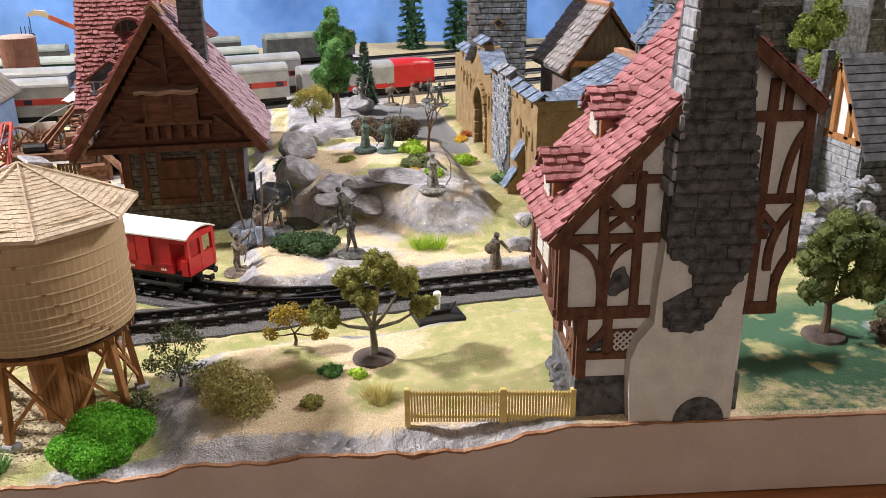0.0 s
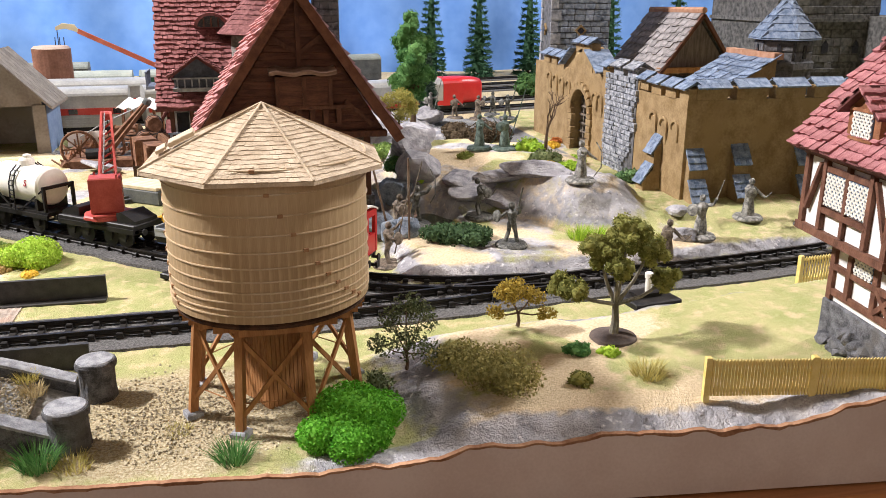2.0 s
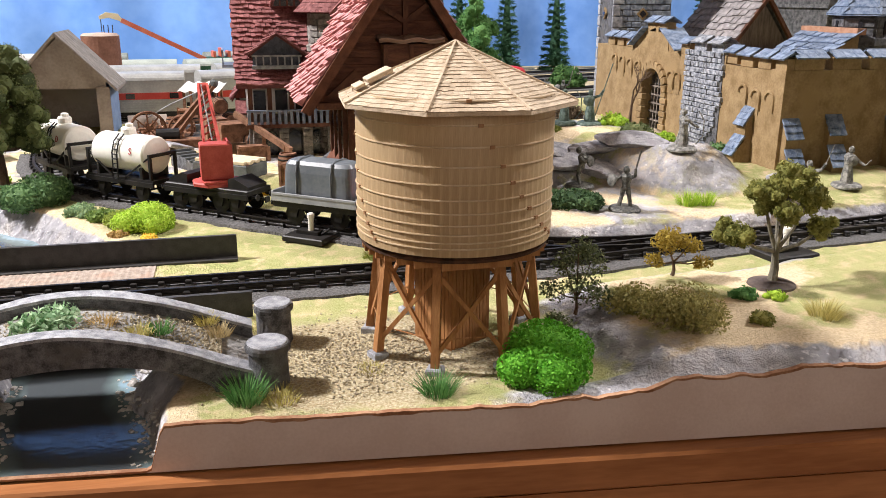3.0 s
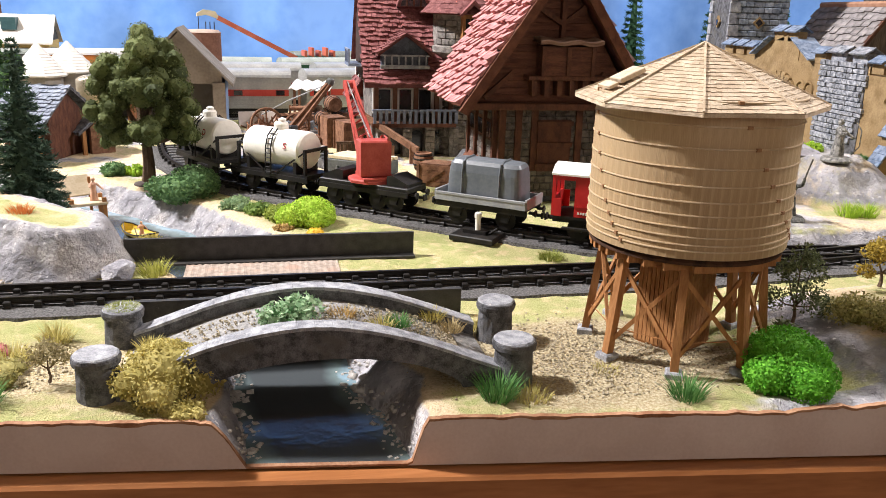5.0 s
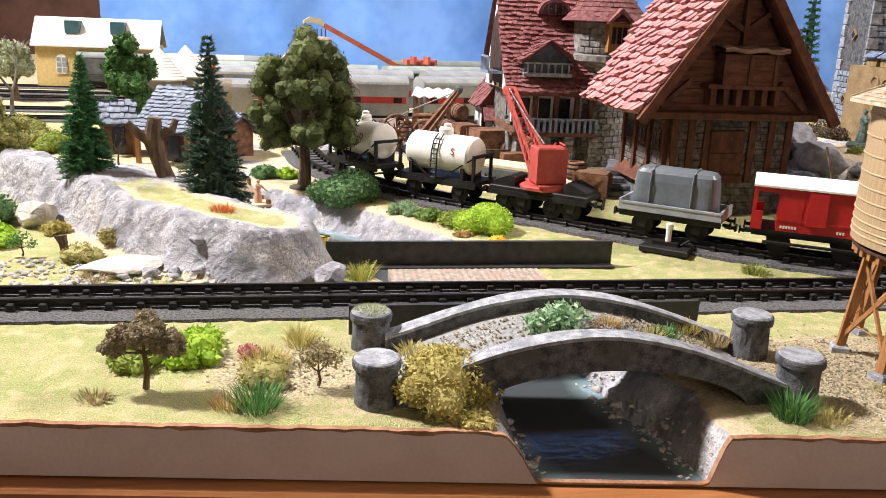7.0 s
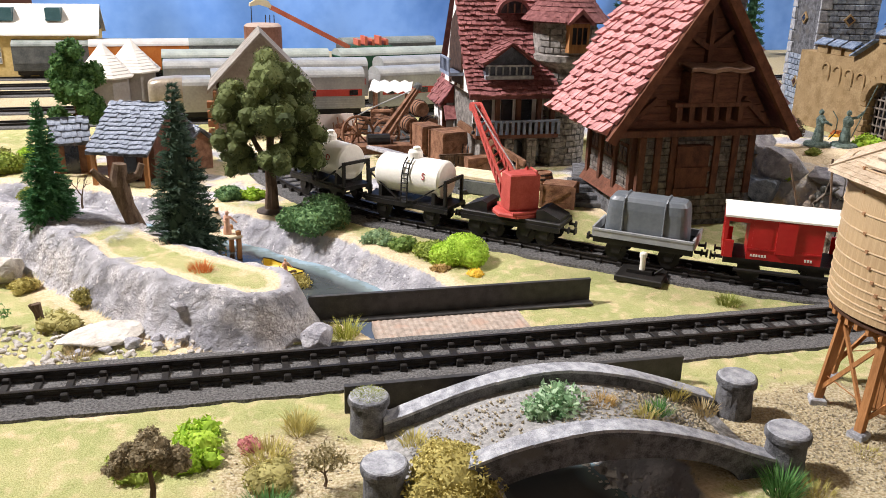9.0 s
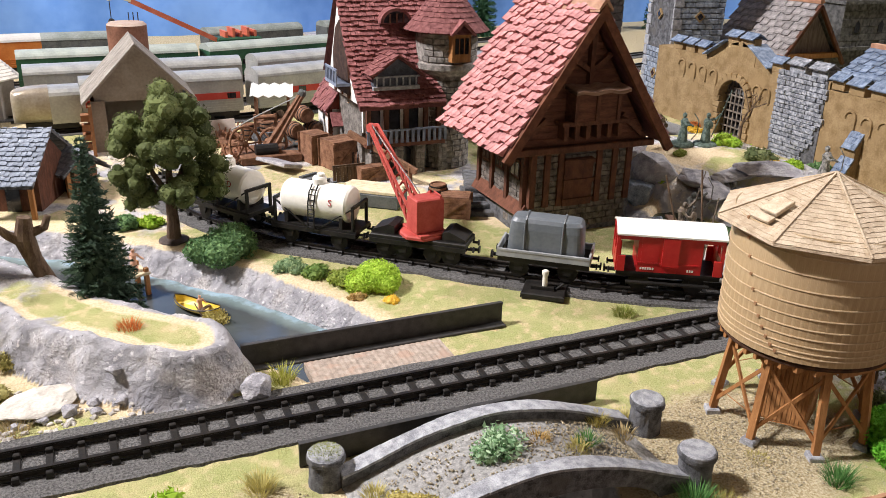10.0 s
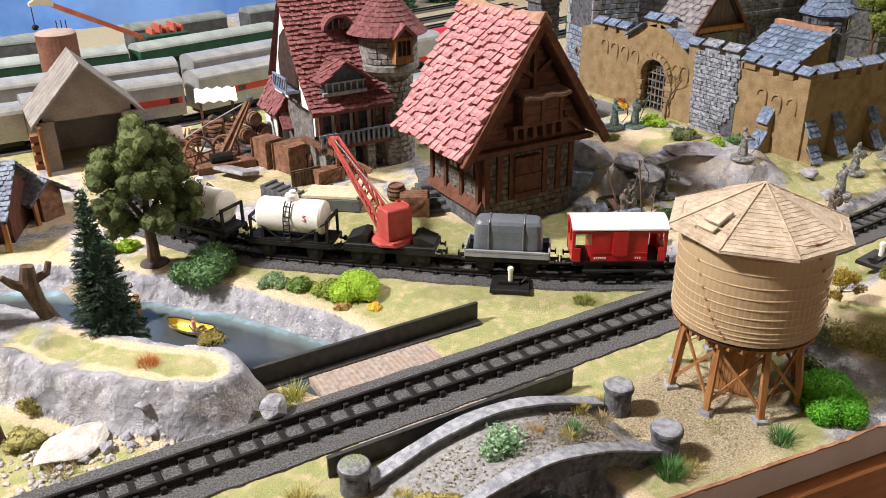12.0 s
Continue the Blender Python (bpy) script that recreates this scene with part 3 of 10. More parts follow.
def build_water():
    vs, fs, shore = [], [], []
    xs, n = np.arange(-0.72, -0.19, 0.004), 116
    for j in range(n):
        for x in xs:
            y = front_y(x) - 0.0008 + j * 0.004
            d, where = near_line(x, y, RIVER)
            w = river_half(where)
            vs.append((x, y, WATER_Z))
            shore.append(sm(w * 0.50, w + 0.005, d) * 0.64)
    k = len(xs)
    fs = [(j * k + i, j * k + i + 1, j * k + k + i + 1, j * k + k + i) for j in range(n - 1) for i in range(k - 1)]
    me = bpy.data.meshes.new("water")
    me.from_pydata(vs, [], fs)
    me.attributes.new("shore", "FLOAT", "POINT").data.foreach_set("value", shore)
    me.materials.append(water_material())
    tagged(new("water", me), "glossy dark painted river with blue and white edges", "water", kind="structure")


build_ground()
build_water()
tagged(part("pond_water", Mesh().lathe([(0.0215, 0.0068), (0.0215, 0.0076)], 40, Matrix.Translation((-0.016, 0.606, 0)) @ Matrix.Diagonal((0.95, 1, 1, 1))), mat("murky_green_water", (0.035, 0.05, 0.03), (0.075, 0.10, 0.06), 90, 0.2, 0.1, spec=0.5)), "murky green pond in a rock hollow", "pond", kind="structure")


def build_room():
    w = Mesh().box(-3, 3, 2.6, 2.7, -0.95, 1.5)
    tagged(part("wall_north", w, BROWNW), "dark brown room wall behind the cloth", "wall", kind="structure")
    for nm, bx in (("wall_south", (-3, 3, -2.1, -2.0, -0.95, 1.5)), ("wall_west", (-3.1, -3, -2.1, 2.7, -0.95, 1.5)), ("wall_east", (3, 3.1, -2.1, 2.7, -0.95, 1.5))):
        tagged(part(nm, Mesh().box(*bx), WALLP), "plain brown painted room wall", "wall", kind="structure")
    tagged(part("ceiling", Mesh().box(-3.1, 3.1, -2.1, 2.7, 1.5, 1.6), CEILP), "plain beige painted room ceiling", "ceiling", kind="structure")
    tb = thing("layout_table", "plain wooden table carrying the whole layout", "table", 0, 0, 0, kind="structure")
    part("table_top", Mesh().add([(-1.49, front_y(-1.49) + 0.01, -0.06), (1.28, front_y(1.28) + 0.01, -0.06), (1.28, front_y(1.28) + 1.73, -0.06), (-1.49, front_y(-1.49) + 1.73, -0.06), (-1.49, front_y(-1.49) + 0.01, -0.12), (1.28, front_y(1.28) + 0.01, -0.12), (1.28, front_y(1.28) + 1.73, -0.12), (-1.49, front_y(-1.49) + 1.73, -0.12)], [(0, 1, 2, 3), (7, 6, 5, 4), (0, 4, 5, 1), (1, 5, 6, 2), (2, 6, 7, 3), (3, 7, 4, 0)]), EDGE_WOOD, tb)
    for lx in (-1.40, 0.0, 1.20):
        for ly in (0.10, 1.62):
            part("leg", Mesh().box(lx - 0.03, lx + 0.03, front_y(lx) + ly - 0.03, front_y(lx) + ly + 0.03, -0.95, -0.12), EDGE_WOOD, tb)
    tagged(part("floor", Mesh().box(-3.1, 3.1, -2.1, 2.7, -1.05, -0.95), CARPET), "brown carpeted room floor", "floor", kind="structure")
    c, xs = Mesh(), np.arange(-0.72, 1.60, 0.02)
    zs = np.arange(-0.1, 0.75, 0.02)
    for z in zs:
        for x in xs:
            y = 1.72 + 0.018 * noise.noise(Vector((x * 5, z * 0.8, 0))) + 0.012 * noise.noise(Vector((x * 9 + z * 5, z * 7, 3))) + 0.006 * math.sin(x * 34 + 2 * noise.noise(Vector((x * 3, z * 2, 8))))
            c.v.append((x, y, z))
    k = len(xs)
    c.f = [(j * k + i, j * k + i + 1, j * k + k + i + 1, j * k + k + i) for j in range(len(zs) - 1) for i in range(k - 1)]
    tagged(part("backdrop", c, CLOTH, smooth=True), "wrinkled blue cloth hung as a sky", "cloth", kind="structure")


build_room()

# ---- railway ----


def strip(line, half, z0, z1, seed=0):
    """A flat bed along a line with sloped, uneven shoulders."""
    s = Mesh()
    for i, p in enumerate(line):
        d = (line[min(i + 1, len(line) - 1)] - line[max(i - 1, 0)]).normalized()
        nx, ny = -d.y, d.x
        e = 0.0012 * rough(p.x, p.y, 60, seed)
        for off, z in ((-half - 0.001 - e, z0), (-half - e, z1), (0, z1 + 0.0002), (half + e, z1), (half + 0.001 + e, z0)):
            s.v.append((p.x + nx * off, p.y + ny * off, z))
        if i:
            a, b = 5 * i - 5, 5 * i
            s.f += [(a + k, b + k, b + k + 1, a + k + 1) for k in range(4)]
    return s


def sleeper_mesh():
    s = Mesh().box(-0.0015, 0.0015, -0.0118, 0.0118, 0.0006, 0.0024, bevel=0.0003)
    for y in (-0.00825, 0.00825):
        for e in (-0.0022, 0.0022):
            s.box(-0.0014, 0.0014, y + e - 0.0011, y + e + 0.0011, 0.0020, 0.0043, bevel=0.0004)
        s.box(-0.0017, 0.0017, y - 0.0034, y + 0.0034, 0.0012, 0.0024, bevel=0.0003)
    return s.data("sleeper")


SLEEPER = None


def track(line, label, pitch=0.0122, rails=True):
    global SLEEPER
    t = thing("railway_track", label, "railway track", kind="structure")
    pts = smooth_line(line, 0.004)
    for off in (-0.00825, 0.00825):
        r = Mesh()
        for i, p in enumerate(pts):
            d = (pts[min(i + 1, len(pts) - 1)] - pts[max(i - 1, 0)]).normalized()
            nx, ny = -d.y, d.x
            for o, z in ((-0.0013, 0.0024), (-0.0013, 0.0030), (-0.0006, 0.0034), (-0.0006, 0.0046), (-0.0009, 0.0049), (-0.0009, 0.0056), (0.0009, 0.0056), (0.0009, 0.0049), (0.0006, 0.0046), (0.0006, 0.0034), (0.0013, 0.0030), (0.0013, 0.0024)):
                r.v.append((p.x + nx * (off + o), p.y + ny * (off + o), z))
            if i:
                a, b = 12 * i - 12, 12 * i
                r.f += [(a + k, b + k, b + k + 1, a + k + 1) for k in range(11)]
        part("rail", r, RAIL, t)
    ties = smooth_line(line, pitch)
    SLEEPER = SLEEPER or sleeper_mesh()
    rng = random.Random(3)
    for i, p in enumerate(ties[:-1]):
        if not -0.8 < p.x < 0.4:
            continue
        d = ties[i + 1] - p
        s = part("sleeper", SLEEPER, BLACK, t)
        s.matrix_basis = pose(p.x, p.y, 0, 0, 0, math.degrees(math.atan2(d.y, d.x)) + rng.uniform(-1.5, 1.5))
    return t


tagged(part("ballast_bed", strip(smooth_line(MAIN), 0.0225, -0.002, 0.0012, 1), BALLAST), "dark grey granular foam ballast under the main line", "ballast", kind="structure")
tagged(part("ballast_bed", strip(smooth_line(SIDING), 0.0205, -0.002, 0.0016, 2), BALLAST), "dark grey granular foam ballast under the siding", "ballast", kind="structure")
track(MAIN, "black railway track with raised chairs on grey ballast")
track(SIDING, "black curved siding track joining the main line")
YARD = (1.055, 1.135, 1.255, 1.400)
for k, yy in enumerate(YARD + (1.318,)):
    bend = [(-1.2, yy - 0.038), (-0.75, yy - 0.020), (-0.33, yy - 0.003), (-0.245, yy), (-0.16, yy + 0.022), (0.5, yy + 0.194)]
    t = thing("railway_track", "dark railway track in the rear yard", "railway track", kind="structure")
    pts = smooth_line(bend, 0.02)
    for off in (-0.008, 0.008):
        part("rail", Mesh().tube([(p.x, p.y + off, 0.003) for p in pts], 0.0014, 4), RAIL, t)
    part("ballast_bed", strip(pts, 0.02, -0.002, 0.0015, k), BALLAST, t)


def point_lever(x, y, z, turn):
    t = thing("point_lever", "black plastic point motor with a white lever", "point lever", x, y, z, turn, group="point levers")
    part("base_plate", Mesh().box(-0.013, 0.013, -0.010, 0.010, 0, 0.0035, bevel=0.0006), BLACK, t)
    part("mechanism", Mesh().box(-0.008, 0.006, -0.003, 0.003, 0.0035, 0.0055).tube([(0.007, 0, 0.004), (0.011, 0.002, 0.007)], 0.0007).tube([(-0.008, 0.004, 0.0045), (0.008, 0.004, 0.0045)], 0.0005), BLACK, t)
    part("lever", Mesh().lathe([(0.0016, 0.004), (0.0016, 0.0125), (0.0021, 0.0127), (0.0021, 0.0150), (0.0014, 0.0156)], 12), WHITE, t, "white plastic lever", smooth=False)


point_lever(-0.166, 0.541, 0.0006, -38)
point_lever(0.058, 0.428, 0.009, 8)


GIRDM = mat("charcoal_plastic", (0.028, 0.027, 0.026), (0.055, 0.052, 0.050), 200, 0.5, 0.2, spec=0.4)


def girder(x0, x1, y, zb, zt, flange, label):
    g = thing("bridge_girder", label, "girder", x0, y, 0, 0, group="river bridge girders")
    L = x1 - x0
    part("web", Mesh().box(0, L, -0.0008, 0.0008, zb, zt, bevel=0.0003).box(0, L, -0.0013, 0.0010, zt - 0.0010, zt + 0.0003), GIRDM, g)
    part("flange", Mesh().box(0, L, -0.0065 if flange else -0.0035, -0.0008, zb + 0.001, zb + 0.0024, bevel=0.0003), GIRDM, g)
    rv = Mesh()
    for k in range(int(L / 0.012)):
        rv.box(0.006 + k * 0.012, 0.0068 + k * 0.012, -0.0011, -0.0008, zt - 0.003, zt - 0.0022)
    part("rivet_row", rv, GIRDM, g, kind="stuff")


girder(-0.351, -0.207, 0.5175, -0.001, 0.0125, True, "black plastic girder along the river bridge deck")
girder(-0.344, -0.202, 0.429, -0.012, 0.0115, False, "black plastic plate girder beside the stone footbridge")
dk = thing("bridge_deck", "brown corrugated card deck laid over the river", "bridge deck")
c = Mesh()
n = 48
for i in range(n + 1):
    x = -0.3215 + i * 0.074 / n
    z = 0.0005 + 0.00016 * math.cos(i * math.pi)
    c.v += [(x, 0.431, z), (x, 0.5115, z), (x, 0.431, -0.004), (x, 0.5115, -0.004)]
    if i:
        a, b = 4 * i - 4, 4 * i
        c.f += [(a, b, b + 1, a + 1), (a + 2, a + 3, b + 3, b + 2), (a, a + 2, b + 2, b), (a + 1, b + 1, b + 3, a + 3)]
c.f += [(0, 1, 3, 2), (4 * n, 4 * n + 2, 4 * n + 3, 4 * n + 1)]
part("corrugated_sheet", c, CORRUG, dk)

# ---- stone footbridge ----


def footbridge():
    t = thing("stone_footbridge", "dark grey arched stone footbridge with gritty deck", "footbridge")
    xl, xr = -0.336, -0.199

    def top(u, peak):
        return 0.0055 + (peak - 0.0055) * max(0.0, math.sin(math.pi * u)) ** 1.08

    for y, peak, nm in ((0.3645, 0.0228, "parapet"), (0.408, 0.0218, "parapet")):
        p = Mesh()
        n = 44
        for i in range(n + 1):
            u = i / n
            x = xl + 0.004 + u * (xr - xl - 0.008)
            yy = y - 0.018 * (u - 0.5) * 0.35
            zt = top(u, peak)
            w = (x + 0.262) / 0.047
            zb = -0.004 + (peak - 0.0105 + 0.004) * math.sqrt(max(0.0, 1 - w * w)) if abs(w) < 1 else -0.006
            zb = min(zb, zt - 0.006)
            p.v += [(x, yy - 0.0030, zb), (x, yy - 0.0030, zt), (x, yy + 0.0030, zt), (x, yy + 0.0030, zb)]
            if i:
                a, b = 4 * i - 4, 4 * i
                p.f += [(a, b, b + 1, a + 1), (a + 1, b + 1, b + 2, a + 2), (a + 2, b + 2, b + 3, a + 3), (a + 3, b + 3, b, a)]
        p.f += [(0, 1, 2, 3), (4 * n + 3, 4 * n + 2, 4 * n + 1, 4 * n)]
        pa = part(nm, p, STONE_D, t)
        m = 22
        for i in range(m):
            q = Mesh()
            for k in (0, 1):
                u = (i + 0.006 + k * 0.988) / m
                x = xl + 0.004 + u * (xr - xl - 0.008)
                yy = y - 0.018 * (u - 0.5) * 0.35
                zt = top(u, peak)
                j = 0.0003 * math.sin(i * 7.3)
                q.v += [(x, yy - 0.0037 - j, zt + 0.0002), (x, yy - 0.0037 - j, zt + 0.0014), (x, yy + 0.0037 + j, zt + 0.0014), (x, yy + 0.0037 + j, zt + 0.0002)]
            q.f = [(0, 4, 5, 1), (1, 5, 6, 2), (2, 6, 7, 3), (3, 7, 4, 0), (0, 1, 2, 3), (7, 6, 5, 4)]
            part("coping_stone", q, STONE_L, pa)
    d = Mesh()
    n = 40
    for i in range(n + 1):
        u = i / n
        x = xl + 0.004 + u * (xr - xl - 0.008)
        zt = top(u, 0.0225) - 0.0045
        w = (x + 0.262) / 0.047
        zb = -0.004 + 0.0165 * math.sqrt(max(0.0, 1 - w * w)) if abs(w) < 1 else -0.006
        zb = min(zb, zt - 0.003)
        o = -0.018 * (u - 0.5) * 0.35
        d.v += [(x, 0.367 + o, zb), (x, 0.367 + o, zt), (x, 0.4055 + o, zt), (x, 0.4055 + o, zb)]
        if i:
            a, b = 4 * i - 4, 4 * i
            d.f += [(a + 1, b + 1, b + 2, a + 2), (a + 3, b + 3, b, a)]
    part("deck", d, mat("bridge_deck_stone", (0.20, 0.195, 0.19), (0.37, 0.36, 0.345), 500, 0.95, 0.8, c3=(0.29, 0.285, 0.27), fine=1600), t, "grey gritty stone deck")
    for x, y, z in ((-0.338, 0.3700, 0.0152), (-0.3365, 0.4155, 0.0140), (-0.1985, 0.3615, 0.0160), (-0.1945, 0.4005, 0.0160)):
        pr = [(0.0075, -0.004), (0.0070, z * 0.3), (0.0067, z - 0.0035), (0.0069, z - 0.003), (0.0077, z - 0.0028), (0.0079, z - 0.0012), (0.0076, z - 0.0002), (0.0072, z)]
        m = Mesh().lathe(pr, 22, Matrix.Translation((x, y, 0)))
        m.v = [(a + 0.0004 * noise.noise(Vector((a * 300, b * 300, q * 120))), b + 0.0004 * noise.noise(Vector((a * 300, b * 300, q * 120 + 9))), q) for a, b, q in m.v]
        pi = part("pillar", m, STONE_D, t)
        part("pillar_cap", Mesh().lathe([(0.0073, z), (0.0067, z + 0.0005)], 22, Matrix.Translation((x, y, 0.00005))), STONE_L, pi, "pale drybrushed cap")


footbridge()

# ---- water tower ----


def water_tower():
    t = thing("water_tower", "tan planked wooden water tower on brown trestle legs", "water tower", -0.1245, 0.3865, 0)
    R, z0, z1 = 0.0372, 0.0455, 0.0975
    n = 72
    tank = part("tank", Mesh().lathe([(0.002, z0 - 0.0001), (R - 0.0007, z0), (R - 0.0007, z1), (0.002, z1 + 0.0001)], n), TANK, t)
    g = math.pi / n
    hw = R * math.tan(g) * 0.9985
    st = Mesh().add([(R - 0.00006, -hw, z0), (R - 0.00006, hw, z0), (R, -hw * 0.997, z0), (R, hw * 0.997, z0), (R - 0.00006, -hw, z1), (R - 0.00006, hw, z1), (R, -hw * 0.997, z1), (R, hw * 0.997, z1)], [(2, 3, 7, 6), (0, 2, 6, 4), (3, 1, 5, 7), (0, 1, 3, 2)]).data("stave")
    for k in range(n):
        part("stave", st, STAVE, tank).matrix_basis = pose(0, 0, 0, 0, 0, 360 * k / n)
    for i in range(11):
        z = z0 + 0.003 + i * (0.0018 + i * 0.00033)
        ring = [(R * math.cos(2 * math.pi * k / 64), R * math.sin(2 * math.pi * k / 64), z) for k in range(65)]
        part("hoop", Mesh().tube([(x * 1.003, y * 1.003, q) for x, y, q in ring], 0.00036, 5, caps=False), HOOPM, tank)
        for ang in (206 - i * 3.6, 326 - i * 6.4):
            a = math.radians(ang)
            part("hoop_lug", Mesh().box(-0.0009 if ang > 250 else -0.0006, 0.0009 if ang > 250 else 0.0006, -0.0006, 0.0007, -0.0006, 0.0006, pose(0, 0, z) @ Matrix.Rotation(a - math.pi / 2, 4, "Z") @ Matrix.Translation((0, R, 0))), mat("rusty_lug", (0.26, 0.13, 0.06), (0.40, 0.23, 0.12), 300, 0.7, 0.4), tank, "rusty hoop lug")
    # eight-sided shingled roof
    E, za, ze = 0.0455, 0.1165, 0.0965
    rot = math.radians(22.5 - 4)
    core = Mesh()
    ring = [(E * math.cos(rot + k * math.pi / 4), E * math.sin(rot + k * math.pi / 4), ze) for k in range(8)]
    core.add(ring + [(0, 0, za)] + [(x, y, z - 0.0012) for x, y, z in ring] + [(0, 0, za - 0.0016)], [(k, (k + 1) % 8, 8) for k in range(8)] + [(9 + (k + 1) % 8, 9 + k, 17) for k in range(8)] + [(k, 9 + k, 9 + (k + 1) % 8, (k + 1) % 8) for k in range(8)])
    roof = part("roof", core, SHINGLE, t)
    rng = random.Random(5)
    rows = 18
    rest = Mesh()
    for k in range(8):
        A, B, C = Vector(ring[k]), Vector(ring[(k + 1) % 8]), Vector((0, 0, za))
        nrm = (B - A).cross(C - A).normalized()
        seen = k in (3, 4, 5, 6)
        for r in range(rows):
            u0, u1 = r / rows, (r + 1.35) / rows
            m = max(1, round(17 * (1 - u0)))
            for i in range(m):
                f0, f1 = (i + 0.02) / m, (i + 0.98) / m
                j = rng.uniform(-0.006, 0.006)
                P = lambda u, f: A.lerp(B, f).lerp(C, min(1.0, max(0.0, u)))
                lo0, lo1, hi0, hi1 = P(u0 + j, f0), P(u0 + j, f1), P(u1, f0), P(u1, f1)
                h = 0.00032 + rng.uniform(0, 0.00016)
                vs = [lo0 + nrm * h, lo1 + nrm * h, hi1 + nrm * 0.0001, hi0 + nrm * 0.0001, lo0, lo1]
                rest.add(vs, [(0, 1, 2, 3), (4, 5, 1, 0), (4, 0, 3), (5, 2, 1)])
        part("ridge_strip", Mesh().bar(A + Vector((0, 0, 0.0006)), C + Vector((0, 0, 0.0008)), 0.0007, 0.0006), SHINGLE, roof)
    part("shingle_course", rest, SHINGLE, roof, kind="stuff")
    hm = pose(-0.0285, 0.0005, 0.1045, 0, -25, 2)
    hatch = part("hatch", Mesh().box(-0.005, 0.005, -0.0045, 0.0045, 0, 0.0018, hm, bevel=0.0003), SHINGLE, roof, "square roof hatch")
    part("hinge_rail", Mesh().box(-0.010, -0.0062, -0.005, 0.005, 0.0002, 0.0012, hm), SHINGLE, hatch)
    # trestle
    b = Mesh()
    b.lathe([(0.0350, 0.0428), (0.0362, 0.0430), (0.0362, 0.0440), (0.0345, 0.0453)], 40)
    part("tank_base", b, mat("dark_stained_timber", (0.035, 0.016, 0.008), (0.09, 0.04, 0.02), 300, 0.8, 0.5), t)
    for k in range(14):
        y = -0.033 + k * 0.066 / 13
        w = math.sqrt(max(0.0, 0.0355 ** 2 - y * y))
        part("floor_joist", Mesh().box(-w, w, y - 0.0009, y + 0.0009, 0.0402, 0.0428), LEGWOOD, t)
    lp = []
    for k in range(8):
        a = math.radians(22.5 + 45 * k - 3)
        foot, head = Vector((0.0345 * math.cos(a), 0.0345 * math.sin(a), 0.002)), Vector((0.0300 * math.cos(a), 0.0300 * math.sin(a), 0.0400))
        lp.append((foot, head))
        lg = part("leg", Mesh().bar(foot, head, 0.0030), LEGWOOD, t)
        fb = Matrix.Translation((foot.x, foot.y, 0)) @ Matrix.Rotation(a, 4, "Z")
        part("footing", Mesh().box(-0.0031, 0.0031, -0.0031, 0.0031, -0.002, 0.0026, fb, bevel=0.0006), STONE_L, lg, "pale concrete footing")
    for k in range(8):
        (f0, h0), (f1, h1) = lp[k], lp[(k + 1) % 8]
        for p, q in ((f0.lerp(h0, 0.12), f1.lerp(h1, 0.92)), (f1.lerp(h1, 0.12), f0.lerp(h0, 0.92))):
            part("brace", Mesh().bar(p, q, 0.0011, 0.0016), LEGWOOD, t)
        part("tie_rod", Mesh().tube([f0.lerp(h0, 0.28), f1.lerp(h1, 0.28)], 0.00025, 5), LEGWOOD, t)
        part("cap_beam", Mesh().bar(h0, h1, 0.0026, 0.0022), LEGWOOD, t)
    cm = pose(0, 0.001, 0, 0, 0, 30)
    ph = part("pipe_housing", Mesh().box(-0.0102, 0.0102, -0.0102, 0.0102, 0, 0.0402, cm), LEGWOOD, t, "boarded square pipe housing")
    for k in range(-5, 6):
        for e in range(4):
            part("housing_board", Mesh().box(k * 0.0019 - 0.0008, k * 0.0019 + 0.0008, -0.0107, -0.0100, 0.001, 0.04, cm @ Matrix.Rotation(e * math.pi / 2, 4, "Z")), LEGWOOD, ph)


water_tower()

# ---- half-timbered house with tall chimney ----


def lattice(cx, cz, w, h, n=5, th=0.0004):
    """Diagonal lattice bars in the x, z plane."""
    m = Mesh()
    for s in (1, -1):
        for k in range(-2 * n, 2 * n + 1):
            o = k * w / n
            pts = []
            for i in range(41):
                x = -w / 2 + w * i / 40
                z = s * x + o
                if abs(z) <= h / 2:
                    pts.append((x, z))
            if len(pts) > 2:
                m.bar((cx + pts[0][0], 0, cz + pts[0][1]), (cx + pts[-1][0], 0, cz + pts[-1][1]), th, th * 1.6)
    return m


def tile_mesh(w, l, th):
    t = Mesh()
    t.add([(-w / 2, 0, th), (w / 2, 0, th), (w / 2, l * 1.25, th * 0.15), (-w / 2, l * 1.25, th * 0.15), (-w / 2, 0, 0), (w / 2, 0, 0), (0, -w * 0.06, th * 1.05)],
          [(0, 6, 1, 2, 3), (4, 5, 1, 6, 0), (4, 0, 3), (5, 2, 1)])
    return t


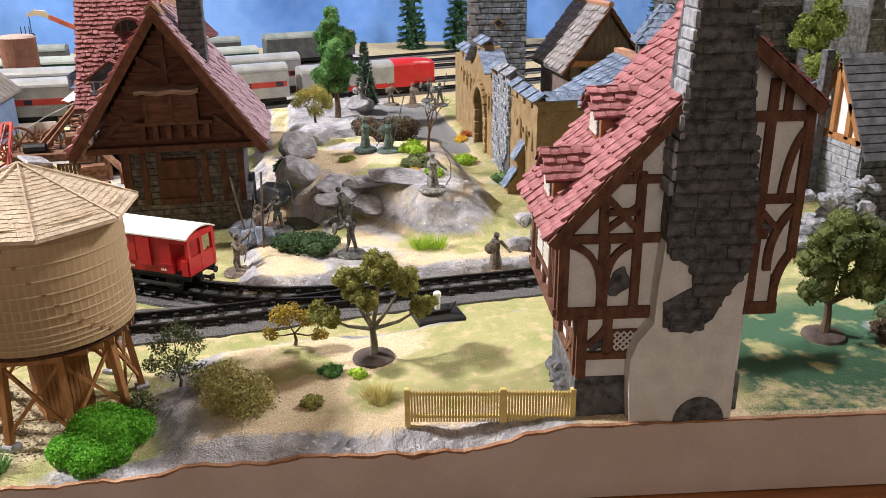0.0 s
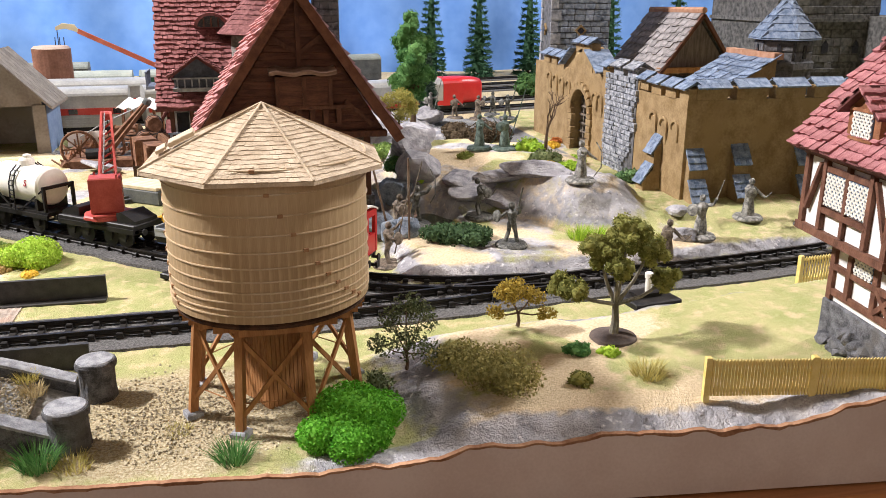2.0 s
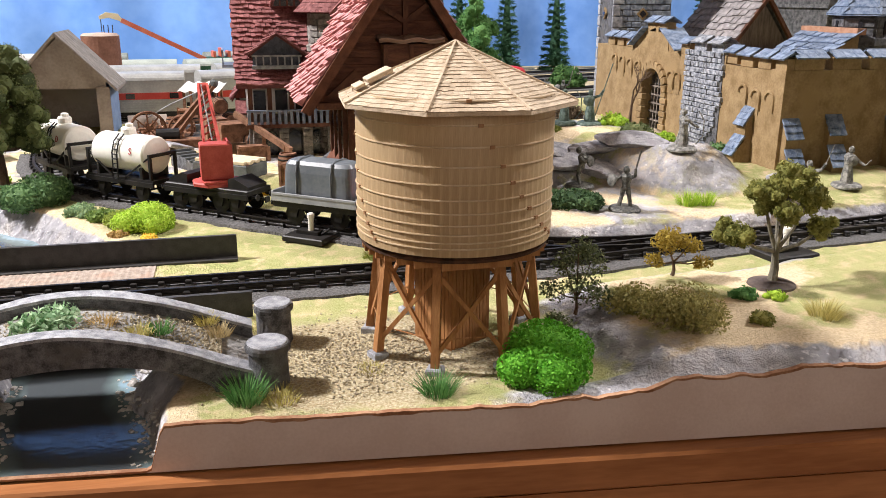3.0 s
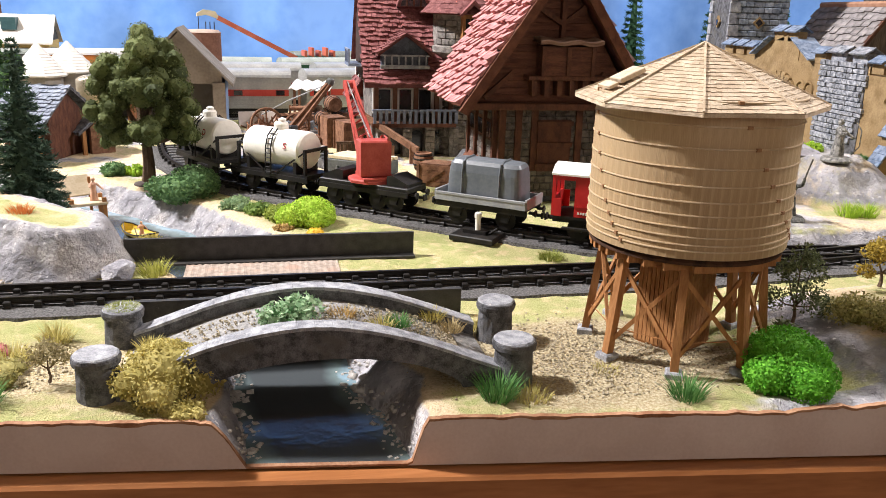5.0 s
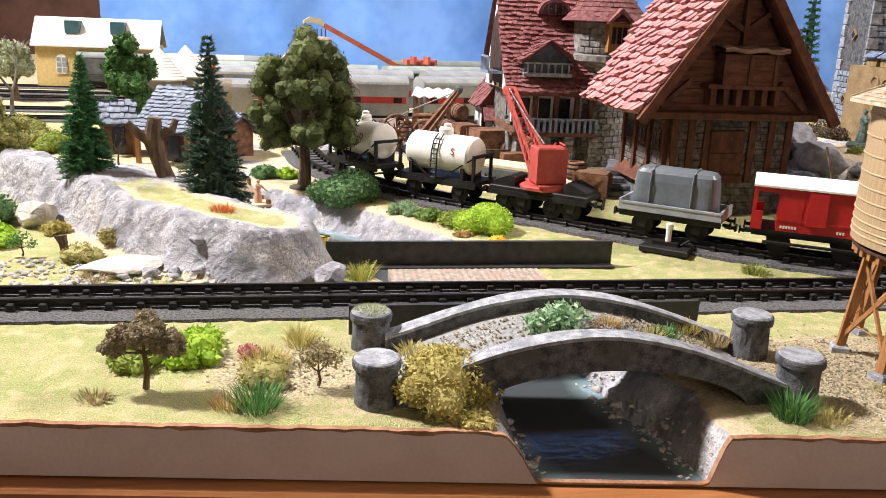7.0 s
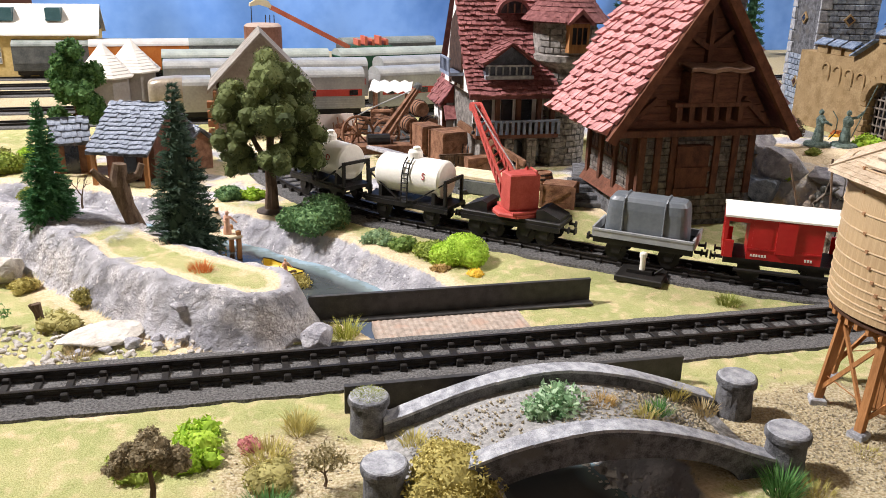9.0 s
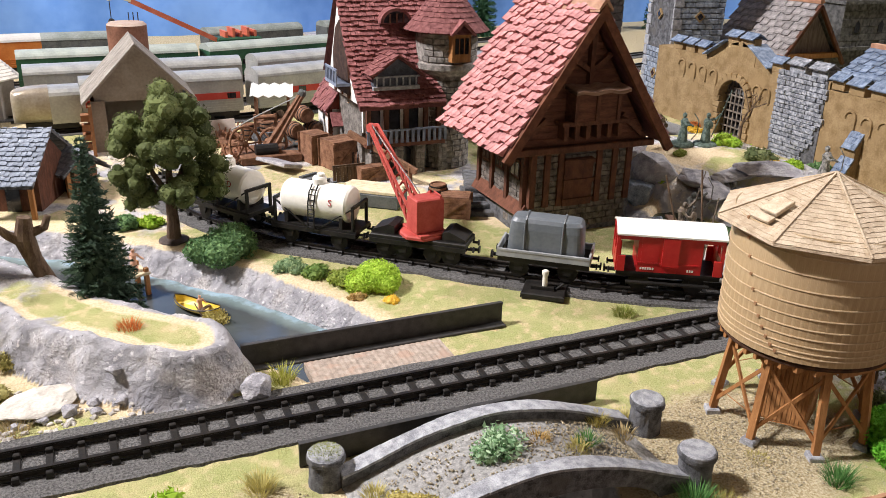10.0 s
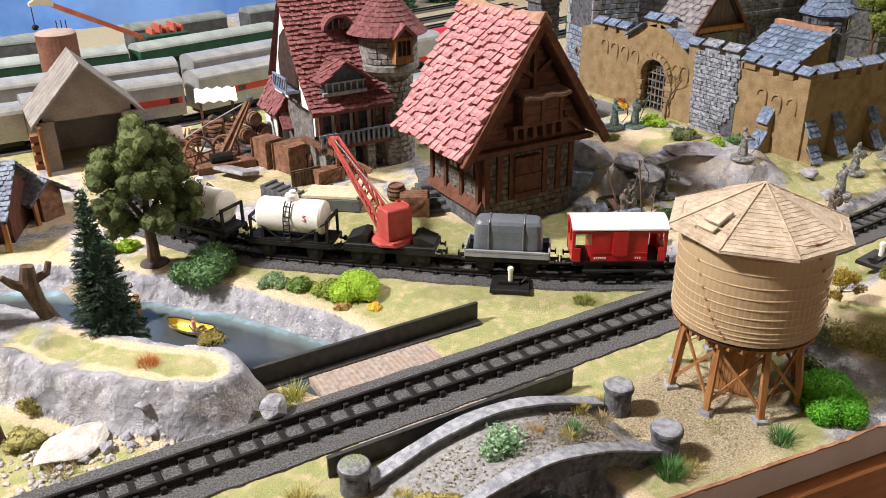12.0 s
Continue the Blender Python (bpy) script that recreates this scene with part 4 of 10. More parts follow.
def tiled(parent, origin, along, up, cols, rows, w, l, material, seed, th=0.0011, limit=300, sag=0.0, name="tile", skip=None, jag=0.17):
    """Courses of tiles on a slope: each a piece of its own up to a limit, the rest joined."""
    rng = random.Random(seed)
    along, up = Vector(along).normalized(), Vector(up).normalized()
    nrm = along.cross(up)
    rot = Matrix((along, up, nrm)).transposed().to_4x4()
    me = [tile_mesh(w * f, l, th * g) for f, g in ((0.95, 1.0), (0.90, 1.3), (0.97, 0.8))]
    data = [m.data(name) for m in me]
    rest, made = Mesh(), 0
    for r in range(rows):
        for c in range(cols + (r % 2)):
            u = (c + 0.5 - 0.5 * (r % 2)) * w
            u = min(max(u, w * 0.25), cols * w - w * 0.25)
            if skip and skip(u, r * l):
                continue
            p = Vector(origin) + along * u + up * (r * l + rng.uniform(-jag, jag) * l)
            if sag:
                p.z -= sag * math.sin(math.pi * u / (cols * w))
            m = Matrix.Translation(p) @ rot @ Matrix.Rotation(rng.uniform(-0.09, 0.09), 4, "Z") @ Matrix.Rotation(rng.uniform(-0.05, 0.03), 4, "X")
            if made < limit:
                part(name, data[rng.randrange(3)], material, parent).matrix_basis = m
                made += 1
            else:
                k = me[rng.randrange(3)]
                rest.add(k.v, k.f, m)
    for d in data:
        if not d.materials:
            d.materials.append(material)
    if rest.v:
        part(name + "_course", rest, material, parent, kind="stuff")


def timber_house():
    t = thing("half_timbered_house", "half-timbered house with red tile roof and tall stone chimney", "house", 0.085, 0.307, 0.016, -7)
    W, D = 0.0875, 0.062          # upper storey
    # walls in local x (to the right), y (back), z up from the ground
    base, low = 0.021, 0.047     # plinth, jetty
    part("plinth", Mesh().box(0.0085, 0.0765, 0.001, D - 0.012, -0.006, 0.0195, bevel=0.001), STONE_D, t, "dark grey stone plinth")
    part("ground_floor_wall", Mesh().box(0.0095, 0.0755, 0.002, D - 0.013, 0.0195, low), PLASTER, t)
    poly = [(0.001, low), (W - 0.001, low), (W - 0.001, 0.060), (0.0915, 0.070), (0.0915, 0.128), (0.061, 0.152), (0.001, 0.080)]
    part("upper_wall", Mesh().prism(poly, 0.002, D - 0.002), PLASTER, t)
    # timber frame of the gable
    fy = 0.0016

    def beam(p, q, w=0.0034, parent=t, y=fy):
        part("timber_beam", Mesh().bar((p[0], y, p[1]), (q[0], y, q[1]), 0.0022, w) if abs(p[0] - q[0]) < 1e-6 else Mesh().bar((p[0], y, p[1]), (q[0], y, q[1]), w if abs(p[0] - q[0]) > abs(p[1] - q[1]) * 99 else 0.0022, 0.0022 if abs(p[0] - q[0]) > abs(p[1] - q[1]) * 99 else w), HTIMBER, parent)

    def flat(p, q, w, y=fy, th=0.0022):
        d = Vector((q[0] - p[0], q[1] - p[1]))
        s = Vector((-d.y, d.x)).normalized() * w / 2
        a = [(p[0] + s.x, p[1] + s.y), (p[0] - s.x, p[1] - s.y), (q[0] - s.x, q[1] - s.y), (q[0] + s.x, q[1] + s.y)]
        y -= 0.00009 * (sum(map(ord, repr(p))) % 9)
        part("timber_beam", Mesh().prism(a[::-1], y - th / 2, y + th / 2), HTIMBER, t)

    def curved(p, c, q, w, y=fy):
        pts = [Vector(p).lerp(Vector(c), k / 8).lerp(Vector(c).lerp(Vector(q), k / 8), k / 8) for k in range(9)]
        poly = []
        for side in (1, -1):
            row = []
            for k, v in enumerate(pts):
                d = (pts[min(k + 1, 8)] - pts[max(k - 1, 0)]).normalized()
                row.append((v.x - d.y * side * w / 2, v.y + d.x * side * w / 2))
            poly += row if side == 1 else row[::-1]
        y -= 0.00045 + 0.00007 * (sum(map(ord, repr(p))) % 5)
        part("timber_beam", Mesh().prism(poly, y - 0.001, y + 0.001), HTIMBER, t)

    flat((0.0, low + 0.001), (W, low + 0.001), 0.0050)
    flat((0.0, 0.079), (0.080, 0.079), 0.0036)
    flat((0.002, 0.047), (0.002, 0.080), 0.0040)
    flat((0.0175, 0.047), (0.0175, 0.079), 0.0042)
    flat((0.030, 0.049), (0.030, 0.105), 0.0034)
    flat((0.0165, 0.079), (0.0165, 0.098), 0.0034)
    curved((0.004, 0.077), (0.0155, 0.074), (0.0165, 0.060), 0.0026)
    curved((0.029, 0.077), (0.0185, 0.074), (0.0185, 0.060), 0.0026)
    flat((0.017, 0.096), (0.030, 0.082), 0.0026)
    flat((0.017, 0.082), (0.030, 0.092), 0.0026)
    flat((0.012, 0.102), (0.046, 0.102), 0.0032)
    flat((0.0165, 0.0895), (0.030, 0.0895), 0.0026)
    flat((0.028, 0.102), (0.028, 0.115), 0.003)
    flat((0.076, 0.050), (0.076, 0.138), 0.0036)
    flat((0.0903, 0.069), (0.0903, 0.128), 0.0034)
    flat((0.0855, 0.049), (0.0855, 0.062), 0.0030)
    curved((0.0855, 0.058), (0.0860, 0.065), (0.0903, 0.071), 0.0030)
    flat((0.068, 0.093), (0.0915, 0.093), 0.0036)
    flat((0.066, 0.1245), (0.0915, 0.1245), 0.0038)
    flat((0.0815, 0.124), (0.0815, 0.136), 0.003)
    curved((0.0900, 0.120), (0.084, 0.113), (0.0832, 0.094), 0.0026)
    curved((0.0900, 0.090), (0.080, 0.080), (0.0815, 0.064), 0.0030)
    flat((0.0770, 0.088), (0.0845, 0.080), 0.0024)
    flat((0.0105, 0.0195), (0.0105, low), 0.0040)
    flat((0.0205, 0.030), (0.0205, low), 0.0036)
    flat((0.0105, 0.0295), (0.036, 0.0295), 0.0032)
    curved((0.0205, 0.043), (0.0165, 0.036), (0.012, 0.034), 0.0022)
    # crumbled patches that bare the dark stone
    for c, r in (((0.024, 0.061), 0.006), ((0.006, 0.087), 0.0045), ((0.0165, 0.0345), 0.0035), ((0.0800, 0.082), 0.0032)):
        pts = [(c[0] + r * (1 + 0.35 * math.sin(3 * a + c[0] * 900)) * math.cos(a) * 0.75, c[1] + r * (1 + 0.3 * math.cos(2 * a + c[1] * 700)) * math.sin(a)) for a in [2 * math.pi * k / 14 for k in range(14)]]
        part("bared_stone_patch", Mesh().prism(pts, 0.0012, 0.0024), STONE_D, t, "bared dark stone")
    w1 = part("lattice_window", Mesh().box(0.0225, 0.0345, 0.0008, 0.0022, 0.031, 0.0405), HTIMBER, t)
    part("lattice", lattice(0.0285, 0.0357, 0.0105, 0.0085, 4), PLASTER, w1, "white lattice bars").matrix_basis = pose(0, 0.0006, 0)
    # long side facing the river
    sx = 0.0004

    def side(p, q, w):
        w *= 0.78
        d = Vector((q[0] - p[0], q[1] - p[1]))
        s = Vector((-d.y, d.x)).normalized() * w / 2
        a = [(p[0] + s.x, p[1] + s.y), (p[0] - s.x, p[1] - s.y), (q[0] - s.x, q[1] - s.y), (q[0] + s.x, q[1] + s.y)]
        o = 0.00009 * (sum(map(ord, repr(p))) % 9)
        part("timber_beam", Mesh().prism(a, -0.0011, 0.0011, pose(sx - o, 0, 0, 0, 0, 90)), HTIMBER, t)

    for p, q, w in (((0.002, low + 0.001), (D, low + 0.001), 0.004), ((0.004, 0.048), (0.004, 0.079), 0.0036), ((D - 0.002, 0.048), (D - 0.002, 0.078), 0.0034), ((0.016, 0.050), (0.016, 0.079), 0.003), ((0.046, 0.050), (0.046, 0.079), 0.003),
                    ((0.016, 0.0745), (0.046, 0.0745), 0.0026), ((0.016, 0.058), (0.046, 0.058), 0.0026), ((0.031, 0.050), (0.031, 0.079), 0.0026), ((0.005, 0.056), (0.014, 0.076), 0.002), ((0.057, 0.056), (0.049, 0.076), 0.002), ((0.002, 0.079), (D, 0.079), 0.003)):
        side(p, q, w)
    for y in (0.0235, 0.0385):
        w2 = part("lattice_window", Mesh().box(-0.0004, 0.0012, y - 0.0065, y + 0.0065, 0.060, 0.073), mat("pale_blue_glass", (0.10, 0.14, 0.20), (0.20, 0.25, 0.32), 200, 0.2, 0.1), t)
        lt = part("lattice", lattice(0, 0, 0.0125, 0.0125, 5), WHITE, w2, "white lattice bars")
        lt.matrix_basis = pose(-0.0006, y, 0.0665, 0, 0, 90)
    for p, q, w in (((0.004, 0.020), (0.004, low), 0.0034), ((0.018, 0.024), (0.018, low), 0.0028), ((0.034, 0.024), (0.034, low), 0.0028), ((0.046, 0.020), (0.046, low), 0.003), ((0.004, 0.0235), (0.046, 0.0235), 0.0026), ((0.004, 0.034), (0.046, 0.034), 0.0022), ((0.006, 0.025), (0.016, 0.034), 0.002), ((0.016, 0.025), (0.006, 0.034), 0.002)):
        d = Vector((q[0] - p[0], q[1] - p[1]))
        s = Vector((-d.y, d.x)).normalized() * w / 2
        a = [(p[0] + s.x, p[1] + s.y), (p[0] - s.x, p[1] - s.y), (q[0] - s.x, q[1] - s.y), (q[0] + s.x, q[1] + s.y)]
        o = 0.00009 * (sum(map(ord, repr(p))) % 9)
        part("timber_beam", Mesh().prism(a, -0.0011, 0.0011, pose(0.0092 - o, 0, 0, 0, 0, 90)), HTIMBER, t)
    w3 = part("lattice_window", Mesh().box(0.0084, 0.0098, 0.020, 0.032, 0.035, 0.046), mat("pale_blue_glass", (0.3, 0.4, 0.5), (0.4, 0.5, 0.6)), t)
    part("lattice", lattice(0, 0, 0.0115, 0.0105, 5), WHITE, w3, "white lattice bars").matrix_basis = pose(0.0081, 0.026, 0.0405, 0, 0, 90)
    rng = random.Random(8)
    for k in range(12):
        y, z = rng.uniform(0.016, 0.044), rng.uniform(0.0, 0.017) * (0.4 + 0.6 * rng.random())
        part("plinth_stone", Mesh().blob((0.0085, y, z), 0.0042, k, 0.3, 2, 0.8), STONE_D, t)
    # roof
    e0, r0, r1 = Vector((-0.006, 0, 0.081)), Vector((0.0611, 0, 0.1565)), Vector((0.0930, 0, 0.1300))
    th = 0.0022
    for a, b, nm in ((e0, r0, "roof_slope"), (r0, r1, "roof_slope")):
        d = (b - a).normalized()
        nn = Vector((-d.z, 0, d.x))
        poly = [(a.x, a.z), (b.x, b.z), (b.x - nn.x * th, b.z - nn.z * th), (a.x - nn.x * th, a.z - nn.z * th)]
        sl = part(nm, Mesh().prism(poly[::-1], -0.006, D + 0.004), ROOF_UNDER, t)
        if a is e0:
            L = (b - a).length
            tiled(sl, (a.x, D + 0.005, a.z + 0.0002), (0, -1, 0), (d.x, 0, d.z), 16, 21, (D + 0.011) / 16, L / 21, HOUSE_TILE, 4, th=0.0015)
        else:
            L = (b - a).length
            tiled(sl, (b.x, -0.006, b.z + 0.0002), (0, 1, 0), (-d.x, 0, -d.z), 14, 11, (D + 0.011) / 14, L / 11, HOUSE_TILE, 5, th=0.0013, limit=0)
        bb = Mesh().prism([(a.x, a.z - 0.0005), (b.x, b.z - 0.0005), (b.x - nn.x * 0.005, b.z - nn.z * 0.005), (a.x - nn.x * 0.005, a.z - nn.z * 0.005)][::-1], -0.0075, -0.0055)
        part("barge_board", bb, HTIMBER, t)
    part("ridge_tile", Mesh().tube([(0.0611, -0.007, 0.1565), (0.0611, 0.02, 0.1555), (0.0611, D + 0.005, 0.1580)], 0.0024, 8), HOUSE_TILE, t)
    # dormers on the river side
    dw = mat("brown_dormer_timber", (0.18, 0.07, 0.03), (0.32, 0.14, 0.07), 220, 0.8, 0.5)
    for x0, y0, z0 in ((0.0200, 0.0370, 0.1085), (0.0002, 0.0275, 0.0865)):
        hw, hh, hr, dp = 0.0098, 0.0140, 0.0205, 0.020
        dm = part("dormer", Mesh().prism([(-hw, 0), (hw, 0), (hw, hh), (0, hr), (-hw, hh)], 0.0, dp, pose(x0, y0, z0, 0, 0, -90)), dw, t)
        gw = part("dormer_window", Mesh().box(x0 - 0.0006, x0 + 0.0006, y0 - 0.0060, y0 + 0.0060, z0 + 0.0030, z0 + 0.0125), mat("pale_blue_glass", (0.3, 0.4, 0.5), (0.4, 0.5, 0.6)), dm)
        part("lattice", lattice(0, 0, 0.0116, 0.0090, 5), WHITE, gw, "white lattice bars").matrix_basis = pose(x0 - 0.0009, y0, z0 + 0.0078, 0, 0, 90)
        for z in (0.0024, 0.0131):
            part("window_rail", Mesh().box(x0 - 0.0012, x0 + 0.0003, y0 - 0.0072, y0 + 0.0072, z0 + z - 0.0006, z0 + z + 0.0006), dw, dm)
        for s in (-1, 1):
            a, b = Vector((0, s * 0.0132, hh - 0.0024)), Vector((0, 0, hr + 0.0008))
            up = (b - a).normalized()
            nr = Vector((0, s * up.z, abs(up.y)))
            q = [Vector((x, y0, z0)) + v - nr * e for e in (0, 0.0010) for x, v in ((x0 - 0.0035, a), (x0 + dp, a), (x0 + dp, b), (x0 - 0.0035, b))]
            rf = part("dormer_roof", Mesh().add(q, [(0, 1, 2, 3), (7, 6, 5, 4), (0, 4, 5, 1), (3, 2, 6, 7), (0, 3, 7, 4), (1, 5, 6, 2)]), ROOF_UNDER, dm)
            o = Vector((x0 - 0.0038 if s == -1 else x0 + dp, y0, z0)) + a + nr * 0.0002
            tiled(rf, o, (1, 0, 0) if s == -1 else (-1, 0, 0), up, 5, 4, (dp + 0.0035) / 5, (b - a).length / 4, HOUSE_TILE, 6 + s, th=0.0014, limit=60)
    # chimney breast and stack
    ch = part("chimney_breast", Mesh().prism([(0.0305, -0.004), (0.0715, -0.004), (0.0712, 0.020), (0.0708, 0.042), (0.0715, 0.068), (0.0680, 0.100), (0.0440, 0.100), (0.0385, 0.078), (0.0372, 0.060), (0.0368, 0.046), (0.0310, 0.038), (0.0285, 0.030), (0.0290, 0.015)], -0.0062, 0.006), PLASTER, t, "white plastered chimney breast")
    stone = Mesh().prism([(0.0400, 0.045), (0.0510, 0.042), (0.0590, 0.048), (0.0630, 0.057), (0.0712, 0.068), (0.0708, 0.086), (0.0690, 0.105), (0.0665, 0.125), (0.0640, 0.144), (0.0615, 0.162), (0.0580, 0.215), (0.0460, 0.215), (0.0425, 0.162), (0.0408, 0.144), (0.0392, 0.107), (0.0385, 0.086), (0.0390, 0.0755), (0.0495, 0.069), (0.0500, 0.061), (0.0395, 0.055)], -0.0076, 0.010)
    stk = part("chimney_shaft", stone, STONE_D, t, "dark grey rough stone chimney shaft")
    rng = random.Random(11)
    z = 0.043
    while z < 0.208:
        hz = rng.uniform(0.0032, 0.0062)
        xl = float(np.interp(z + 0.003, (0.042, 0.047, 0.053, 0.058, 0.068, 0.077, 0.086, 0.107, 0.144, 0.215), (0.046, 0.041, 0.040, 0.050, 0.050, 0.0395, 0.0385, 0.0392, 0.0408, 0.046)))
        xr = float(np.interp(z + 0.002, (0.044, 0.057, 0.067, 0.086, 0.105, 0.162, 0.215), (0.055, 0.063, 0.0705, 0.0708, 0.0690, 0.0615, 0.0580)))
        x = xl + rng.uniform(-0.0010, 0.0008)
        end = xr + (rng.uniform(-0.0004, 0.0016) if z > 0.07 else 0)
        while x < end - 0.0015:
            w = min(rng.uniform(0.003, 0.011), end - x)
            tilt = pose(x + w / 2, 0, z + hz / 2, 0, rng.uniform(-5, 5), 0)
            part("chimney_stone", Mesh().box(-w / 2, w / 2, -0.0080 - rng.uniform(0, 0.0014), -0.0070, -hz / 2 + 0.0001, hz / 2, tilt, bevel=0.0009), STONE_D, stk)
            x += w
        z += hz
    part("hearth_arch", Mesh().prism([(0.052 + 0.0105 * math.cos(a) + 0.006, 0.0015 + 0.0115 * math.sin(a)) for a in [math.pi * k / 12 for k in range(13)]], -0.0069, -0.0058), STONE_D, t, "dark bared stone arch at the foot")
    # pale stones down the left edge put the lamplight on it into their colour
    z = 0.098
    while z < 0.212:
        hz = rng.uniform(0.003, 0.0066)
        xq = 0.0392 + (z - 0.107) * 0.060 + rng.uniform(-0.0012, 0.0007)
        part("chimney_quoin", Mesh().box(xq - 0.0012, xq + rng.uniform(0.0002, 0.0008), -0.0084 - rng.uniform(0, 0.0008), 0.004, z, z + hz - 0.0002, pose(0, 0, 0, 0, 0, 0), bevel=0.0006), STONE_L, stk)
        z += hz


timber_house()

# ---- timber barn ----


def stones(parent, rng, x0, x1, z0, z1, y, place, material, size=(0.004, 0.009), row=0.0042, name="wall_stone", proud=0.0008, limit=300):
    """Coursed stones on a wall face in local x, z, laid by the pose place."""
    z, made = z0, 0
    while z < z1 - 0.001:
        h = min(row * rng.uniform(0.8, 1.2), z1 - z)
        x = x0 + rng.uniform(-0.002, 0)
        while x < x1 - 0.001:
            w = rng.uniform(*size)
            a, b = max(x, x0), min(x + w, x1)
            if b - a > 0.0012 and made < limit:
                m = Mesh().box(a + 0.0002, b - 0.0002, y - proud - rng.uniform(0, 0.0006), y + 0.001, z + 0.0002, z + h - 0.0002, place, bevel=0.0004)
                part(name, m, material, parent)
                made += 1
            x += w
        z += h


def barn():
    t = thing("timber_barn", "dark timber barn with steep pink-red tile roof", "barn", -0.0965, 0.610, 0)
    I = Matrix.Identity(4)
    xa, xb, yb = -0.034, 0.046, 0.098
    part("stone_base", Mesh().box(xa - 0.002, xb + 0.004, 0.020, yb, -0.004, 0.022, bevel=0.001), STONE_D, t)
    part("lower_wall", Mesh().box(xa, xb, 0.021, yb - 0.003, 0.022, 0.070), STONE_D, t, "dark stone lower wall")
    rng = random.Random(2)
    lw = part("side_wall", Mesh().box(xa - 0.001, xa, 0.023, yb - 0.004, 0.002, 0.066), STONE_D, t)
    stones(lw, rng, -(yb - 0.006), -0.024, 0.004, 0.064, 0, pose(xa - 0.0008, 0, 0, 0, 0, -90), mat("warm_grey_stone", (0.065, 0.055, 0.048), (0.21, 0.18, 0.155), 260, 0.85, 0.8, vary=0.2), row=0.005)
    fw = part("front_stonework", Mesh().box(xa, xb, 0.0195, 0.021, 0.002, 0.066), STONE_D, t)
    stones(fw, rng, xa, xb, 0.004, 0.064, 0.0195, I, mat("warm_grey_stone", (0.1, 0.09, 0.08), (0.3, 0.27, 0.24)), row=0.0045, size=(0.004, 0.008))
    for x in (xa + 0.001, xa + 0.012, xa + 0.023, xb - 0.026, xb - 0.013, xb - 0.001):
        part("post", Mesh().box(x - 0.0022, x + 0.0022, 0.0165, 0.0205, 0.022, 0.068, bevel=0.0004), TIMBER, t)
    for y in (0.024, 0.048, 0.072, 0.094):
        part("post", Mesh().box(xa - 0.004, xa + 0.001, y - 0.002, y + 0.002, 0.020, 0.066, bevel=0.0004), TIMBER, t)
    for k, y in enumerate((0.036, 0.060, 0.083)):
        w = part("window", Mesh().box(xa - 0.0028, xa - 0.0006, y - 0.006, y + 0.006, 0.040, 0.054), TIMBER, t)
        for q in (-0.003, 0.003):
            part("pane", Mesh().box(xa - 0.0032, xa - 0.0027, y + q - 0.0022, y + q + 0.0022, 0.042, 0.052), GLASS_D, w)
    sk = part("skirt_board", Mesh().box(-0.0005, 0.0012, -0.078, 0.0, -0.010, 0.0, pose(xa - 0.0015, 0.098, 0.0240, 0, 32, 0)), mat("red_brown_board", (0.10, 0.036, 0.02), (0.18, 0.07, 0.04), 200, 0.75, 0.6), t, "sloping plank skirt")
    part("door", Mesh().box(-0.009, 0.014, 0.0150, 0.0190, 0.022, 0.056), TIMBER, t)
    for z in (0.026, 0.040, 0.054):
        part("door_rail", Mesh().box(-0.010, 0.015, 0.0138, 0.0152, z - 0.0014, z + 0.0014), TIMBER, t)
    # gable, boarded, set back under the overhang
    H, ex, ez = 0.160, 0.0655, 0.067
    part("gable_wall", Mesh().prism([(-0.055, 0.067), (0.056, 0.067), (0.0015, 0.152)], 0.014, yb - 0.004), TIMBER, t)
    gb = mat("gable_board", (0.078, 0.029, 0.018), (0.165, 0.066, 0.039), 220, 0.8, 0.6, vary=0.08, stretch=(0.4, 1, 2))
    for k in range(17):
        z = 0.0685 + k * 0.0045
        w = 0.0555 * (0.152 - z - 0.004) / 0.085
        if w > 0.004:
            part("board", Mesh().box(-w, w, 0.0125 + 0.0003 * (k % 2), 0.0142, z, z + 0.0044, bevel=0.00015), gb, t)
    part("tie_beam", Mesh().box(-0.056, 0.057, 0.006, 0.0125, 0.0635, 0.0680, bevel=0.0006), TIMBER, t)
    for k in range(6):
        x = -0.017 + k * 0.0085
        part("bracket", Mesh().prism([(x - 0.0015, 0.073), (x + 0.0015, 0.073), (x + 0.0018, 0.083), (x - 0.0018, 0.083)], 0.004, 0.0125), TIMBER, t)
    part("sill_beam", Mesh().box(-0.022, 0.030, 0.001, 0.0125, 0.083, 0.0858, bevel=0.0004), TIMBER, t)
    hd = part("hoist_door", Mesh().box(-0.014, 0.021, 0.001, 0.0125, 0.0858, 0.104), gb, t)
    for x in (-0.013, 0.0035, 0.020):
        part("jamb", Mesh().box(x - 0.0013, x + 0.0013, -0.0005, 0.001, 0.0858, 0.104), TIMBER, hd)
    cp = Mesh()
    for i in range(9):
        x = -0.0180 + i * 0.0052
        z = 0.1052 + 0.0008 * math.sin(i * 1.7)
        cp.v += [(x, -0.007, z), (x, -0.007, z + 0.0022), (x, 0.010, z + 0.0042), (x, 0.010, z + 0.002)]
        if i:
            a, b = 4 * i - 4, 4 * i
            cp.f += [(a, b, b + 1, a + 1), (a + 1, b + 1, b + 2, a + 2), (a + 2, b + 2, b + 3, a + 3), (a + 3, b + 3, b, a)]
